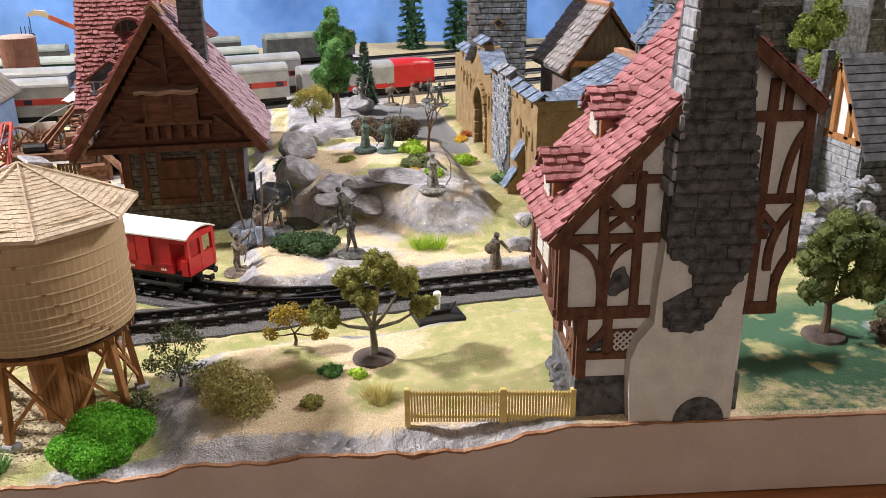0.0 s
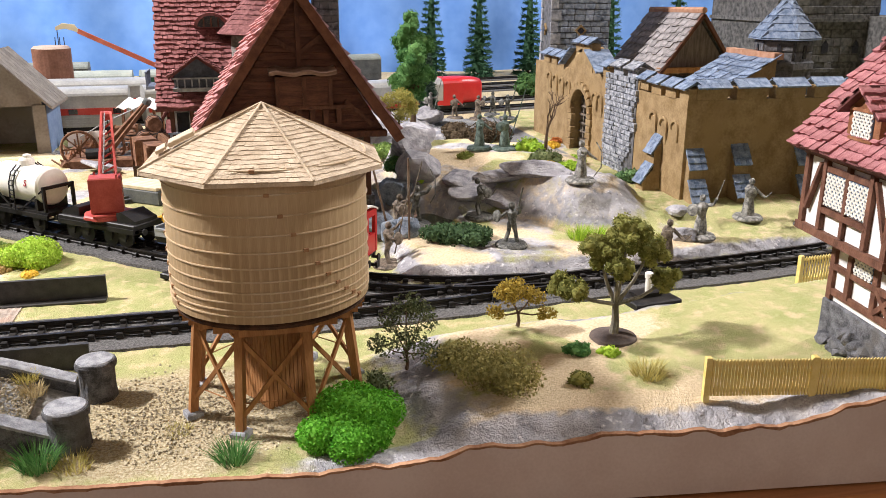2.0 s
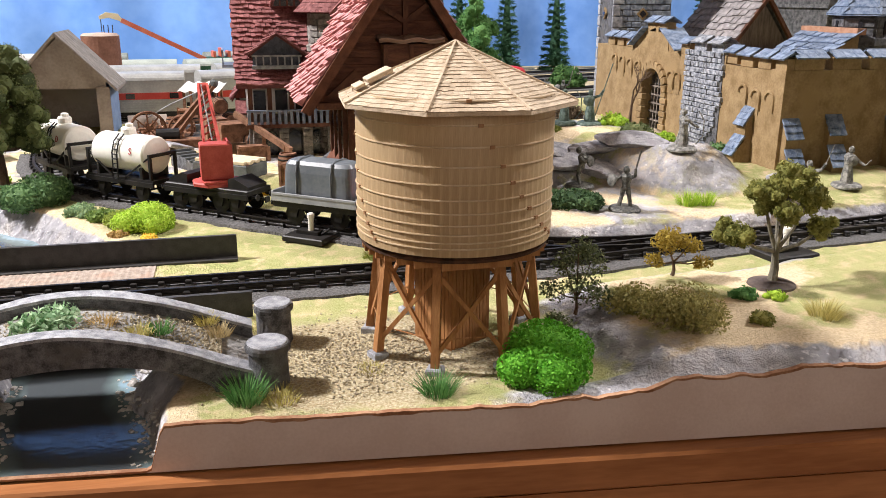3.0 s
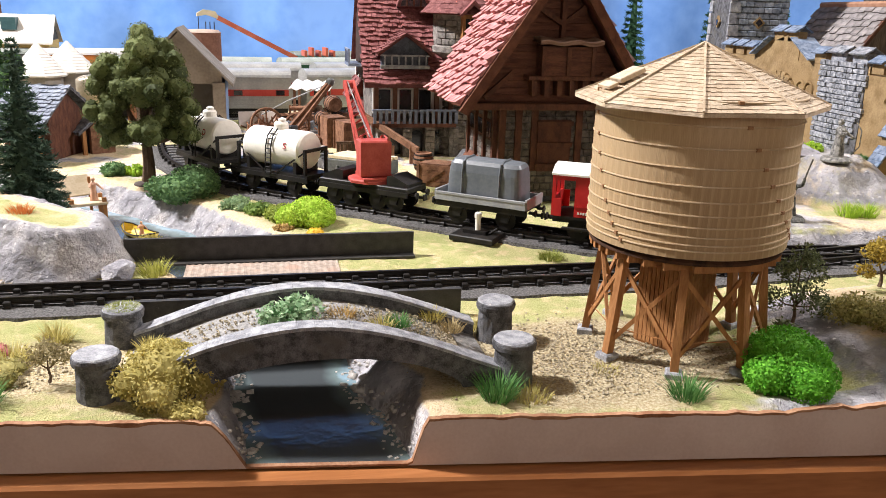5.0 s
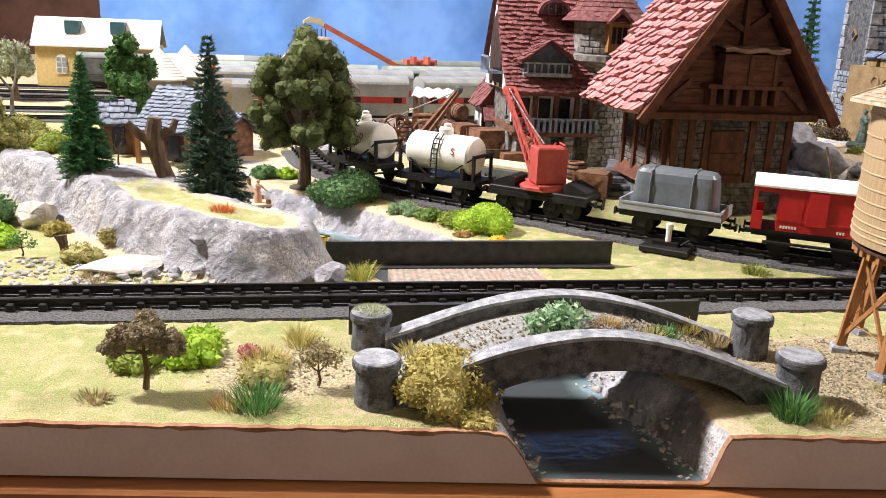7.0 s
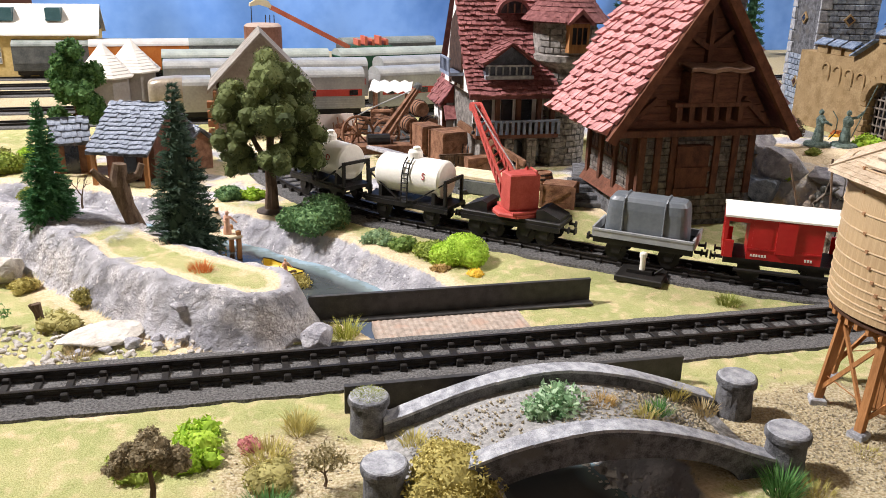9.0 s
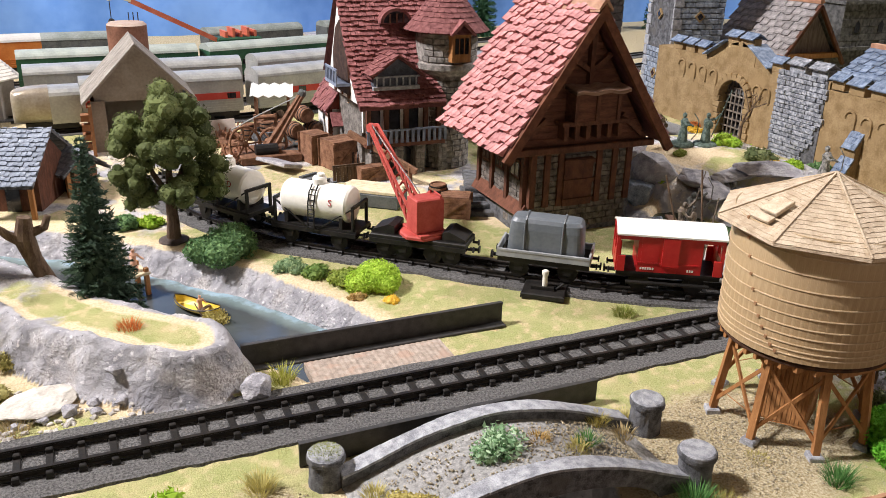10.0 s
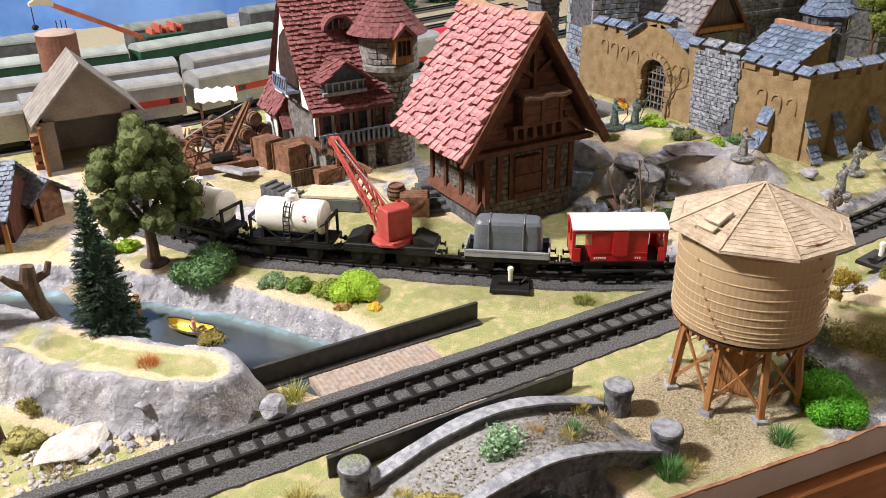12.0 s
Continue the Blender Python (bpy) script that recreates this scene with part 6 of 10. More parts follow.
def manor():
    t = thing("tiled_manor", "stone and timber manor with brick-red tile roofs", "house", -0.155, 0.80, 0)
    I = Matrix.Identity(4)
    rng = random.Random(14)
    ws = mat("mottled_manor_stone", (0.12, 0.11, 0.10), (0.34, 0.31, 0.28), 260, 0.85, 0.8, vary=0.2)
    part("lower_wall", Mesh().box(-0.036, 0.045, 0.018, 0.085, 0, 0.064), ws, t)
    part("plaster_wall", Mesh().box(-0.036, 0.028, 0.014, 0.020, 0.036, 0.062), PLASTER, t)
    for x in (-0.034, -0.018, 0.0, 0.018, 0.030):
        part("post", Mesh().box(x - 0.0018, x + 0.0018, 0.004, 0.008, 0.030, 0.062), TIMBER, t)
    for x in (-0.026, -0.008, 0.009):
        part("dark_opening", Mesh().box(x - 0.005, x + 0.005, 0.0125, 0.0142, 0.038, 0.056), GLASS_D, t)
    part("balcony_floor", Mesh().box(-0.038, 0.034, -0.001, 0.016, 0.026, 0.029), TIMBER, t)
    rl = part("balcony_rail", Mesh().box(-0.038, 0.034, -0.001, 0.0008, 0.0395, 0.041), mat("blue_grey_rail", (0.14, 0.17, 0.25), (0.25, 0.29, 0.38), 200, 0.7, 0.2), t)
    for k in range(15):
        part("baluster", Mesh().box(-0.037 + k * 0.005, -0.0345 + k * 0.005, -0.0006, 0.0004, 0.029, 0.0395), mat("blue_grey_rail", (0.14, 0.17, 0.25), (0.25, 0.29, 0.38)), rl)
    for x in (-0.018, 0.003, 0.022):
        part("porch_arch", Mesh().prism([(x - 0.0065, 0.0), (x + 0.0065, 0.0), (x + 0.0065, 0.014)] + [(x + 0.0065 * math.cos(math.pi * k / 8), 0.014 + 0.007 * math.sin(math.pi * k / 8)) for k in range(1, 8)] + [(x - 0.0065, 0.014)], 0.0165, 0.0182), GLASS_D, t)
    for x in (-0.029, -0.0075, 0.0125, 0.0335):
        pl = part("pier", Mesh().box(x - 0.004, x + 0.004, 0.003, 0.018, 0, 0.026), ws, t)
        stones(pl, rng, x - 0.004, x + 0.004, 0, 0.026, 0.003, I, ws, size=(0.003, 0.006), row=0.0045)
    # main roof, flared at the eaves
    prof = [(-0.006, 0.0625), (0.006, 0.072), (0.020, 0.088), (0.040, 0.118), (0.060, 0.152)]
    rx0, rx1 = -0.045, 0.032
    for (ya, za), (yb, zb) in zip(prof, prof[1:]):
        sl = part("roof_slope", Mesh().add([(rx0, ya, za), (rx1 + 0.02 * (ya > 0.03), ya, za), (rx1 + 0.02 * (ya > 0.03), yb, zb), (rx0, yb, zb), (rx0, ya, za - 0.003), (rx1, ya, za - 0.003), (rx1, yb, zb - 0.003), (rx0, yb, zb - 0.003)], [(0, 1, 2, 3), (4, 0, 3, 7), (1, 5, 6, 2), (4, 5, 1, 0)]), ROOF_UNDER, t)
        L = math.hypot(yb - ya, zb - za)
        n = max(2, round(L / 0.0044))
        tiled(sl, (rx0, ya, za), (1, 0, 0), (0, yb - ya, zb - za), 18 + (4 if ya > 0.03 else 0), n, 0.0043, L / n, MANOR_TILE, int(za * 1000), th=0.0016, limit=0)
    part("rear_roof", Mesh().add([(rx0, 0.060, 0.152), (rx1 + 0.02, 0.060, 0.152), (rx1 + 0.02, 0.105, 0.075), (rx0, 0.105, 0.075)], [(0, 1, 2, 3)][::-1]).box(rx0 + 0.004, rx1 + 0.012, 0.02, 0.095, 0.062, 0.070), ROOF_UNDER, t)
    part("gable_wall", Mesh().prism([(0.012, 0.062), (0.098, 0.062), (0.060, 0.148), (0.040, 0.114), (0.020, 0.086)], -0.003, 0.003, pose(rx0 + 0.006, 0, 0, 0, 0, 90)), PLASTER, t, "white plastered gable")
    # flat panel on the gable; its dark colour is the shade inside the arch
    part("gable_recess", Mesh().prism([(0.028, 0.066), (0.074, 0.066), (0.074, 0.098), (0.066, 0.118), (0.054, 0.126), (0.042, 0.112), (0.032, 0.092)], -0.0014, 0.0014, pose(rx0 + 0.0026, 0, 0, 0, 0, 90)), mat("recess_shade_brown", (0.03, 0.016, 0.012), (0.07, 0.04, 0.03), 200, 0.85, 0.4), t, "flat dark panel painted as a shaded arched balcony recess")
    for k in range(3):
        part("gable_beam", Mesh().box(rx0 + 0.0015, rx0 + 0.004, 0.030 + k * 0.02, 0.034 + k * 0.02, 0.063, 0.098 + 0.02 * (k == 1)), TIMBER, t)
    gbm = mat("blue_grey_rail", (0.14, 0.17, 0.25), (0.25, 0.29, 0.38))
    gb_ = part("gable_balcony", Mesh().box(rx0 - 0.010, rx0 + 0.003, 0.028, 0.062, 0.074, 0.0765), gbm, t)
    part("handrail", Mesh().box(rx0 - 0.010, rx0 - 0.0086, 0.028, 0.062, 0.087, 0.0885), gbm, gb_)
    for k in range(8):
        part("baluster", Mesh().box(rx0 - 0.0098, rx0 - 0.0088, 0.0285 + k * 0.0046, 0.0300 + k * 0.0046, 0.0765, 0.087), gbm, gb_)
    part("ridge_fence", Mesh().box(rx0, rx1 + 0.02, 0.059, 0.0605, 0.153, 0.1545), STONE_L, t)
    for k in range(20):
        part("ridge_spike", Mesh().box(rx0 + k * 0.005, rx0 + k * 0.005 + 0.0012, 0.0592, 0.0602, 0.1545, 0.1605), STONE_L, t)
    # bay window gable
    by = mat("dark_blue_bay", (0.04, 0.045, 0.06), (0.10, 0.11, 0.14), 200, 0.7, 0.4)
    part("bay", Mesh().prism([(-0.030, 0.076), (0.009, 0.076), (0.009, 0.088), (-0.0105, 0.101), (-0.030, 0.088)], 0.003, 0.030), by, t, "dark boarded bay gable")
    part("bay_sill", Mesh().box(-0.031, 0.010, 0.0, 0.004, 0.0745, 0.0775), STONE_L, t)
    for k in range(7):
        part("bay_stud", Mesh().box(-0.028 + k * 0.0058, -0.0268 + k * 0.0058, 0.0015, 0.003, 0.0775, 0.085), STONE_L, t)
    part("bay_rail", Mesh().box(-0.031, 0.010, 0.0012, 0.003, 0.0845, 0.0858), STONE_L, t)
    for s in (-1, 1):
        a, b = Vector((-0.0105 + s * 0.0235, 0, 0.0865)), Vector((-0.0105, 0, 0.1035))
        d = (b - a).normalized()
        sl = part("bay_roof", Mesh().prism([(a.x, a.z), (b.x, b.z), (b.x, b.z - 0.002), (a.x, a.z - 0.002)], -0.004, 0.030), ROOF_UNDER, t)
        tiled(sl, (a.x, 0.030 if s == -1 else -0.004, a.z), (0, -1 if s == -1 else 1, 0), d, 6, 5, 0.0057, (b - a).length / 5, MANOR_TILE, 50 + s, th=0.0016, limit=0)
    # eyebrow dormer
    ed = part("eyebrow_dormer", Mesh().prism([(0.002 + 0.0145 * math.cos(math.pi * k / 12), 0.124 + 0.0125 * math.sin(math.pi * k / 12)) for k in range(13)], 0.036, 0.056), MANOR_TILE, t)
    part("arched_pane", Mesh().prism([(0.002 + 0.0115 * math.cos(math.pi * k / 12), 0.1245 + 0.0095 * math.sin(math.pi * k / 12)) for k in range(13)], 0.0352, 0.0365), GLASS_D, ed)
    for x in (-0.004, 0.002, 0.008):
        part("glazing_bar", Mesh().box(x - 0.0006, x + 0.0006, 0.0345, 0.0355, 0.1245, 0.132), TIMBER, ed)
    # round turret
    tm = Matrix.Translation((0.044, 0.026, 0))
    tu = part("turret", Mesh().lathe([(0.0215, 0), (0.0215, 0.082), (0.029, 0.088), (0.029, 0.0925), (0.0265, 0.094), (0.0265, 0.122)], 24, tm), ws, t, "round rubble-stone turret")
    for r in range(22):
        z = 0.003 + r * 0.0052
        rad = 0.0215 if z < 0.082 else 0.0265
        if 0.080 < z < 0.093:
            continue
        a = -2.9 + rng.uniform(0, 0.2)
        while a < -0.1:
            da = rng.uniform(0.20, 0.40)
            part("turret_stone", Mesh().box(-rad * da * 0.46, rad * da * 0.46, -0.0008, 0.0012, -0.0023, 0.0023, tm @ Matrix.Rotation(a + da / 2, 4, "Z") @ Matrix.Translation((rad, 0, z)) @ Matrix.Rotation(-math.pi / 2, 4, "Z"), bevel=0.0005), ws, tu)
            a += da
    cone = part("turret_roof", Mesh().lathe([(0.0365, 0.119), (0.030, 0.126), (0.018, 0.142), (0.008, 0.155), (0.002, 0.163)], 24, tm), ROOF_UNDER, tu)
    tl = Mesh()
    for r in range(11):
        f = r / 11
        rad, z = (0.0365 - 0.0335 * f ** 0.9), 0.1195 + 0.043 * f
        n = max(6, int(2 * math.pi * rad / 0.0055))
        for k in range(n):
            m = tm @ Matrix.Rotation(2 * math.pi * (k + 0.5 * (r % 2)) / n, 4, "Z") @ Matrix.Translation((rad, 0, z)) @ Matrix.Rotation(math.pi / 2, 4, "Z") @ Matrix.Rotation(0.92 + rng.uniform(-0.05, 0.05), 4, "X")
            tl.add(*(lambda q: (q.v, q.f))(tile_mesh(0.0053, 0.0052, 0.0012)), m)
    part("tile_course", tl, MANOR_TILE, cone, kind="stuff")
    part("finial", Mesh().lathe([(0.004, 0.160), (0.003, 0.166), (0.0008, 0.172)], 8, tm), STONE_L, cone)
    ow = part("oriel", Mesh().box(-0.0085, 0.0085, -0.034, -0.020, 0.096, 0.121, tm), LEGWOOD, tu, "timber oriel window")
    for x in (-0.0045, 0.0, 0.0045):
        part("oriel_pane", Mesh().box(x - 0.0016, x + 0.0016, -0.0346, -0.0339, 0.103, 0.116, tm), GLASS_D, ow)
    part("oriel_roof", Mesh().prism([(-0.012, 0.119), (0.0, 0.131), (0.012, 0.119), (0.010, 0.118), (0, 0.127), (-0.010, 0.118)], -0.038, -0.015, tm), MANOR_TILE, ow)
    # low wing
    rw = mat("red_brown_wing_timber", (0.15, 0.035, 0.025), (0.28, 0.075, 0.05), 200, 0.8, 0.5)
    wing = part("wing", Mesh().box(-0.044, -0.014, 0.090, 0.130, 0, 0.046), PLASTER, t)
    for x in (-0.0435, -0.029, -0.0145):
        part("wing_post", Mesh().box(x - 0.0018, x + 0.0018, 0.0885, 0.0915, 0, 0.046), TIMBER, wing)
    for s in (-1, 1):
        a, b = Vector((-0.029 + s * 0.020, 0, 0.040)), Vector((-0.029, 0, 0.071))
        d = (b - a).normalized()
        sl = part("wing_roof", Mesh().prism([(a.x, a.z), (b.x, b.z), (b.x, b.z - 0.002), (a.x, a.z - 0.002)], 0.082, 0.134), ROOF_UNDER, t)
        tiled(sl, (a.x, 0.134 if s == -1 else 0.082, a.z), (0, -1 if s == -1 else 1, 0), d, 9, 6, 0.0058, (b - a).length / 6, MANOR_TILE, 60 + s, th=0.0016, limit=0)
    part("wing_gable", Mesh().prism([(-0.046, 0.042), (-0.012, 0.042), (-0.029, 0.068)], 0.0855, 0.0895), rw, t, "red-brown boarded gable")
    part("porch_roof", Mesh().box(-0.046, -0.012, 0, 0.014, 0, 0.0025, pose(0, 0.074, 0.028, 52, 0, 0)), MANOR_TILE, t)


manor()

# ---- goods train on the siding ----


def on_siding(x, y):
    """The pose of a wagon standing on the siding nearest to a place."""
    pts = smooth_line(SIDING, 0.003)
    i = min(range(1, len(pts) - 1), key=lambda k: (pts[k] - Vector((x, y))).length)
    d = pts[i + 1] - pts[i - 1]
    return pts[i].x, pts[i].y, 0.0054, math.degrees(math.atan2(d.y, d.x))


def running_gear(t, L, axles):
    for x in axles:
        ax = part("axle", Mesh().tube([(x, -0.010, 0.0055), (x, 0.010, 0.0055)], 0.0007, 6), BLACK, t)
        for y in (-0.0085, 0.0085):
            part("wheel", Mesh().lathe([(0.0062, -0.0010), (0.0062, -0.0004), (0.0055, -0.0003), (0.0055, 0.0011), (0.0022, 0.0012)], 16, pose(x, y, 0.0055, 90 if y > 0 else -90)), BLACK, ax)
            part("axle_guard", Mesh().prism([(x - 0.004, 0.0108), (x + 0.004, 0.0108), (x + 0.002, 0.004), (x - 0.002, 0.004)], y * 1.25 - 0.0006, y * 1.25 + 0.0006), BLACK, ax)
    for y in (-0.0115, 0.0115):
        part("sole_bar", Mesh().box(-L / 2, L / 2, y - 0.0008, y + 0.0008, 0.0095, 0.0125), BLACK, t)
    for s in (-1, 1):
        for y in (-0.0068, 0.0068):
            part("buffer", Mesh().tube([(s * L / 2, y, 0.0108), (s * (L / 2 + 0.0035), y, 0.0108), (s * (L / 2 + 0.0036), y, 0.0108), (s * (L / 2 + 0.0044), y, 0.0108)], [0.0010, 0.0009, 0.0021, 0.0021], 8), BLACK, t)
        part("coupling", Mesh().bar((s * L / 2, 0, 0.0085), (s * (L / 2 + 0.006), 0, 0.0085), 0.0016).bar((s * (L / 2 + 0.006), 0, 0.007), (s * (L / 2 + 0.006), 0, 0.0105), 0.001, 0.004), BLACK, t)


def brake_van(x, y):
    t = thing("brake_van", "red brake van with a white roof on black wheels", "railway wagon", *on_siding(x, y), group="goods train wagons")
    L, w = 0.060, 0.0128
    running_gear(t, L, (-0.016, 0.016))
    part("footboard", Mesh().box(-0.024, 0.024, -0.0165, -0.0135, 0.0065, 0.0075).box(-0.024, 0.024, 0.0135, 0.0165, 0.0065, 0.0075), BLACK, t)
    part("floor", Mesh().box(-L / 2, L / 2, -w, w, 0.0115, 0.0130), BLACK, t)
    b = part("cabin", Mesh().box(-0.0185, 0.0185, -w, w, 0.0130, 0.0365), RED, t)
    for s in (-1, 1):
        part("side_panel", Mesh().box(-0.0165, -0.0065, s * w - 0.0003, s * w + 0.0003, 0.0195, 0.0345), RED, b)
        part("lookout", Mesh().box(-0.0045, 0.0050, s * w - 0.0012, s * w + 0.0012, 0.0170, 0.0350, bevel=0.0004), RED, b)
        part("rail_strip", Mesh().box(-0.0185, 0.0185, s * w - 0.0004, s * w + 0.0004, 0.0185, 0.0193), RED, b)
        m = Mesh()
        for k in range(6):
            m.box(-0.0165 + k * 0.0014, -0.0155 + k * 0.0014, s * (w + 0.0002) - 0.0001, s * (w + 0.0002) + 0.0001, 0.0146, 0.0160)
        for k in range(3):
            m.box(0.0105 + k * 0.0014, 0.0114 + k * 0.0014, s * (w + 0.0002) - 0.0001, s * (w + 0.0002) + 0.0001, 0.0146, 0.0160)
        part("painted_mark", m, WHITE, b, "small white painted bars", kind="stuff")
    for s in (-1, 1):
        e = part("end_wall", Mesh().box(s * L / 2 - 0.0008, s * L / 2 + 0.0008, -w, w, 0.0130, 0.0235), RED, t)
        for y_ in (-w + 0.0012, 0, w - 0.0012):
            part("end_post", Mesh().box(s * L / 2 - 0.001, s * L / 2 + 0.001, y_ - 0.0012, y_ + 0.0012, 0.0130, 0.0365), RED, e)
        part("end_header", Mesh().box(s * L / 2 - 0.0009, s * L / 2 + 0.0009, -w, w, 0.0335, 0.0370), RED, e)
        for y_ in (-w, w):
            part("veranda_side", Mesh().box(min(s * 0.0185, s * L / 2), max(s * 0.0185, s * L / 2), y_ - 0.0006, y_ + 0.0006, 0.0330, 0.0365).box(min(s * 0.0255, s * L / 2), max(s * 0.0255, s * L / 2), y_ - 0.0006, y_ + 0.0006, 0.0130, 0.0225), RED, e)
    n, r = 12, Mesh()
    for sx in (-L / 2 - 0.0015, L / 2 + 0.0015):
        for k in range(n + 1):
            a = -1 + 2 * k / n
            r.v.append((sx, a * (w + 0.0014), 0.0405 - 0.0040 * a * a))
        for k in range(n + 1):
            a = 1 - 2 * k / n
            r.v.append((sx, a * (w + 0.0014), 0.0395 - 0.0040 * a * a))
    m = 2 * (n + 1)
    r.f = [(k, (k + 1) % m, m + (k + 1) % m, m + k) for k in range(m)] + [tuple(range(m))[::-1], tuple(range(m, 2 * m))]
    part("roof", r, WHITE, t, "white arched roof")


def load_wagon(x, y):
    t = thing("flat_wagon", "grey low-sided wagon on black wheels", "railway wagon", *on_siding(x, y), group="goods train wagons")
    L, w = 0.056, 0.0128
    running_gear(t, L, (-0.015, 0.015))
    part("floor", Mesh().box(-L / 2, L / 2, -w, w, 0.0120, 0.0140), BLACK, t)
    for s in (-1, 1):
        part("side_board", Mesh().box(-L / 2, L / 2, s * w - 0.0006, s * w + 0.0006, 0.0130, 0.0178, bevel=0.0002).box(-L / 2, L / 2, s * w - 0.0009, s * w + 0.0009, 0.0168, 0.0180), LGREYP, t)
        part("end_board", Mesh().box(s * L / 2 - 0.0007, s * L / 2 + 0.0007, -w, w, 0.0130, 0.0190, bevel=0.0002), LGREYP, t)
    X, Y, Z, A = on_siding(x, y)
    lo = thing("covered_load", "grey tarpaulin-shaped plastic load with two straps", "wagon load", X, Y, Z + 0.0141, A)
    m, rows = Mesh(), [(0.0, 0.0235, 0.0105), (0.006, 0.0232, 0.0103), (0.016, 0.0226, 0.0098), (0.0205, 0.0220, 0.0090), (0.0225, 0.0205, 0.0075), (0.0232, 0.0180, 0.0050)]
    per = 32
    for z, a, b in rows:
        for k in range(per):
            c, s = math.cos(2 * math.pi * k / per), math.sin(2 * math.pi * k / per)
            m.v.append((a * math.copysign(abs(c) ** 0.28, c), b * math.copysign(abs(s) ** 0.35, s), z))
    m.f = [(r * per + k, r * per + (k + 1) % per, r * per + per + (k + 1) % per, r * per + per + k) for r in range(len(rows) - 1) for k in range(per)] + [tuple(range((len(rows) - 1) * per, len(rows) * per))]
    part("cover", m, GREYP, lo)
    for q in (-0.0125, 0.0105):
        part("strap", Mesh().tube([(q, -0.0110, 0.0), (q, -0.0106, 0.016), (q, -0.0088, 0.0222), (q, -0.005, 0.0236), (q, 0.005, 0.0236), (q, 0.0088, 0.0222), (q, 0.0106, 0.016), (q, 0.0110, 0.0)], 0.0006, 6), GREYP, lo)


def crane_wagon(x, y):
    X, Y, Z, A = on_siding(x, y)
    t = thing("crane_wagon", "black bogie wagon carrying a red jib crane", "railway wagon", X, Y, Z, A, group="goods train wagons")
    L, w = 0.064, 0.0115
    running_gear(t, L, (-0.022, -0.010, 0.010, 0.022))
    part("chassis", Mesh().box(-L / 2, L / 2, -w, w, 0.0115, 0.0150, bevel=0.0005), BLACK, t)
    for s in (-1, 1):
        part("toolbox", Mesh().prism([(s * 0.016, 0.015), (s * 0.031, 0.015), (s * 0.031, 0.017), (s * 0.020, 0.0215), (s * 0.016, 0.0205)][::s], -0.009, 0.009), BLACK, t)
    part("turntable", Mesh().lathe([(0.0158, 0.0150), (0.0158, 0.0166), (0.0146, 0.0174)], 8, None, math.pi / 8), CRANE, t)
    J = pose(0, 0, 0, 0, 0, 95 - A)
    part("base_frame", Mesh().box(-0.014, 0.013, -0.0085, 0.0085, 0.0170, 0.0188, J, bevel=0.0004), CRANE, t)
    cab = part("crane_cab", Mesh().box(-0.0105, 0.0035, -0.0095, 0.0095, 0.0188, 0.0410, pose(0, 0, 0, 0, 0, 95 - A), bevel=0.0008), CRANE, t)
    part("cab_roof_rail", Mesh().tube([(-0.011, -0.007, 0.040), (-0.011, -0.007, 0.0425), (-0.002, -0.007, 0.0430)], 0.0006, 6, J), CRANE, cab)
    for s in (-1, 1):
        part("side_frame", Mesh().prism([(0.001, 0.0188), (0.010, 0.0188), (0.006, 0.0400), (0.0015, 0.0430), (0.001, 0.0400)], s * 0.0062 - 0.0006, s * 0.0062 + 0.0006, J), CRANE, t)
    for z in (0.026, 0.033):
        part("winch_drum", Mesh().tube([(0.004, -0.006, z), (0.004, 0.006, z)], 0.0028, 10, J), CRANE, t)
    a, b = Vector((0.0085, 0, 0.0195)), Vector((0.0790, 0, 0.0664))
    jb = part("jib", Mesh().bar(J @ (a + Vector((0, -0.0055, 0))), J @ (b + Vector((0, -0.003, 0))), 0.0015), CRANE, t, "red lattice jib")
    for s, up in ((1, 0), (-1, 0.006), (1, 0.006)):
        part("chord", Mesh().bar(J @ (a + Vector((-up * 0.7, s * 0.0055, up))), J @ (b + Vector((-0.0015, s * 0.003, 0.0025 * (up > 0)))), 0.0015), CRANE, jb)
    for k in range(12):
        f, g = k / 12, (k + 1) / 12
        for s in (-1, 1):
            p = a.lerp(b, f) + Vector((0, s * (0.0055 - 0.0025 * f), 0))
            q = a.lerp(b, g) + Vector((-0.0042 * (1 - g), s * (0.0055 - 0.0025 * g), 0.006 * (1 - g)))
            part("lacing", Mesh().bar(J @ p, J @ q, 0.0010), CRANE, jb)
        p, q = a.lerp(b, f) + Vector((0, 0.0055 - 0.0025 * f, 0)), a.lerp(b, g) + Vector((0, -(0.0055 - 0.0025 * g), 0))
        part("lacing", Mesh().bar(J @ p, J @ q, 0.0010), CRANE, jb)
    part("jib_head", Mesh().tube([(0.079, -0.0036, 0.0664), (0.079, 0.0036, 0.0664)], 0.0030, 10, J).box(0.078, 0.083, -0.0014, 0.0014, 0.0645, 0.0690, J), CRANE, jb)
    part("hoist_chain", Mesh().tube([J @ Vector(p) for p in ((0.003, 0.001, 0.0415), (0.040, 0.001, 0.0540), (0.0790, 0.001, 0.0690))], 0.0005, 5), mat("steel_chain", (0.2, 0.19, 0.18), (0.4, 0.38, 0.36), 900, 0.4, 0.6, metal=0.6), t)
    part("hook_cable", Mesh().tube([J @ Vector((0.0820, 0, 0.066)), J @ Vector((0.0820, 0, 0.050))], 0.0004, 5).blob(tuple(J @ Vector((0.0820, 0, 0.048))), 0.0016, 1, 0.3, 1), BLACK, t)


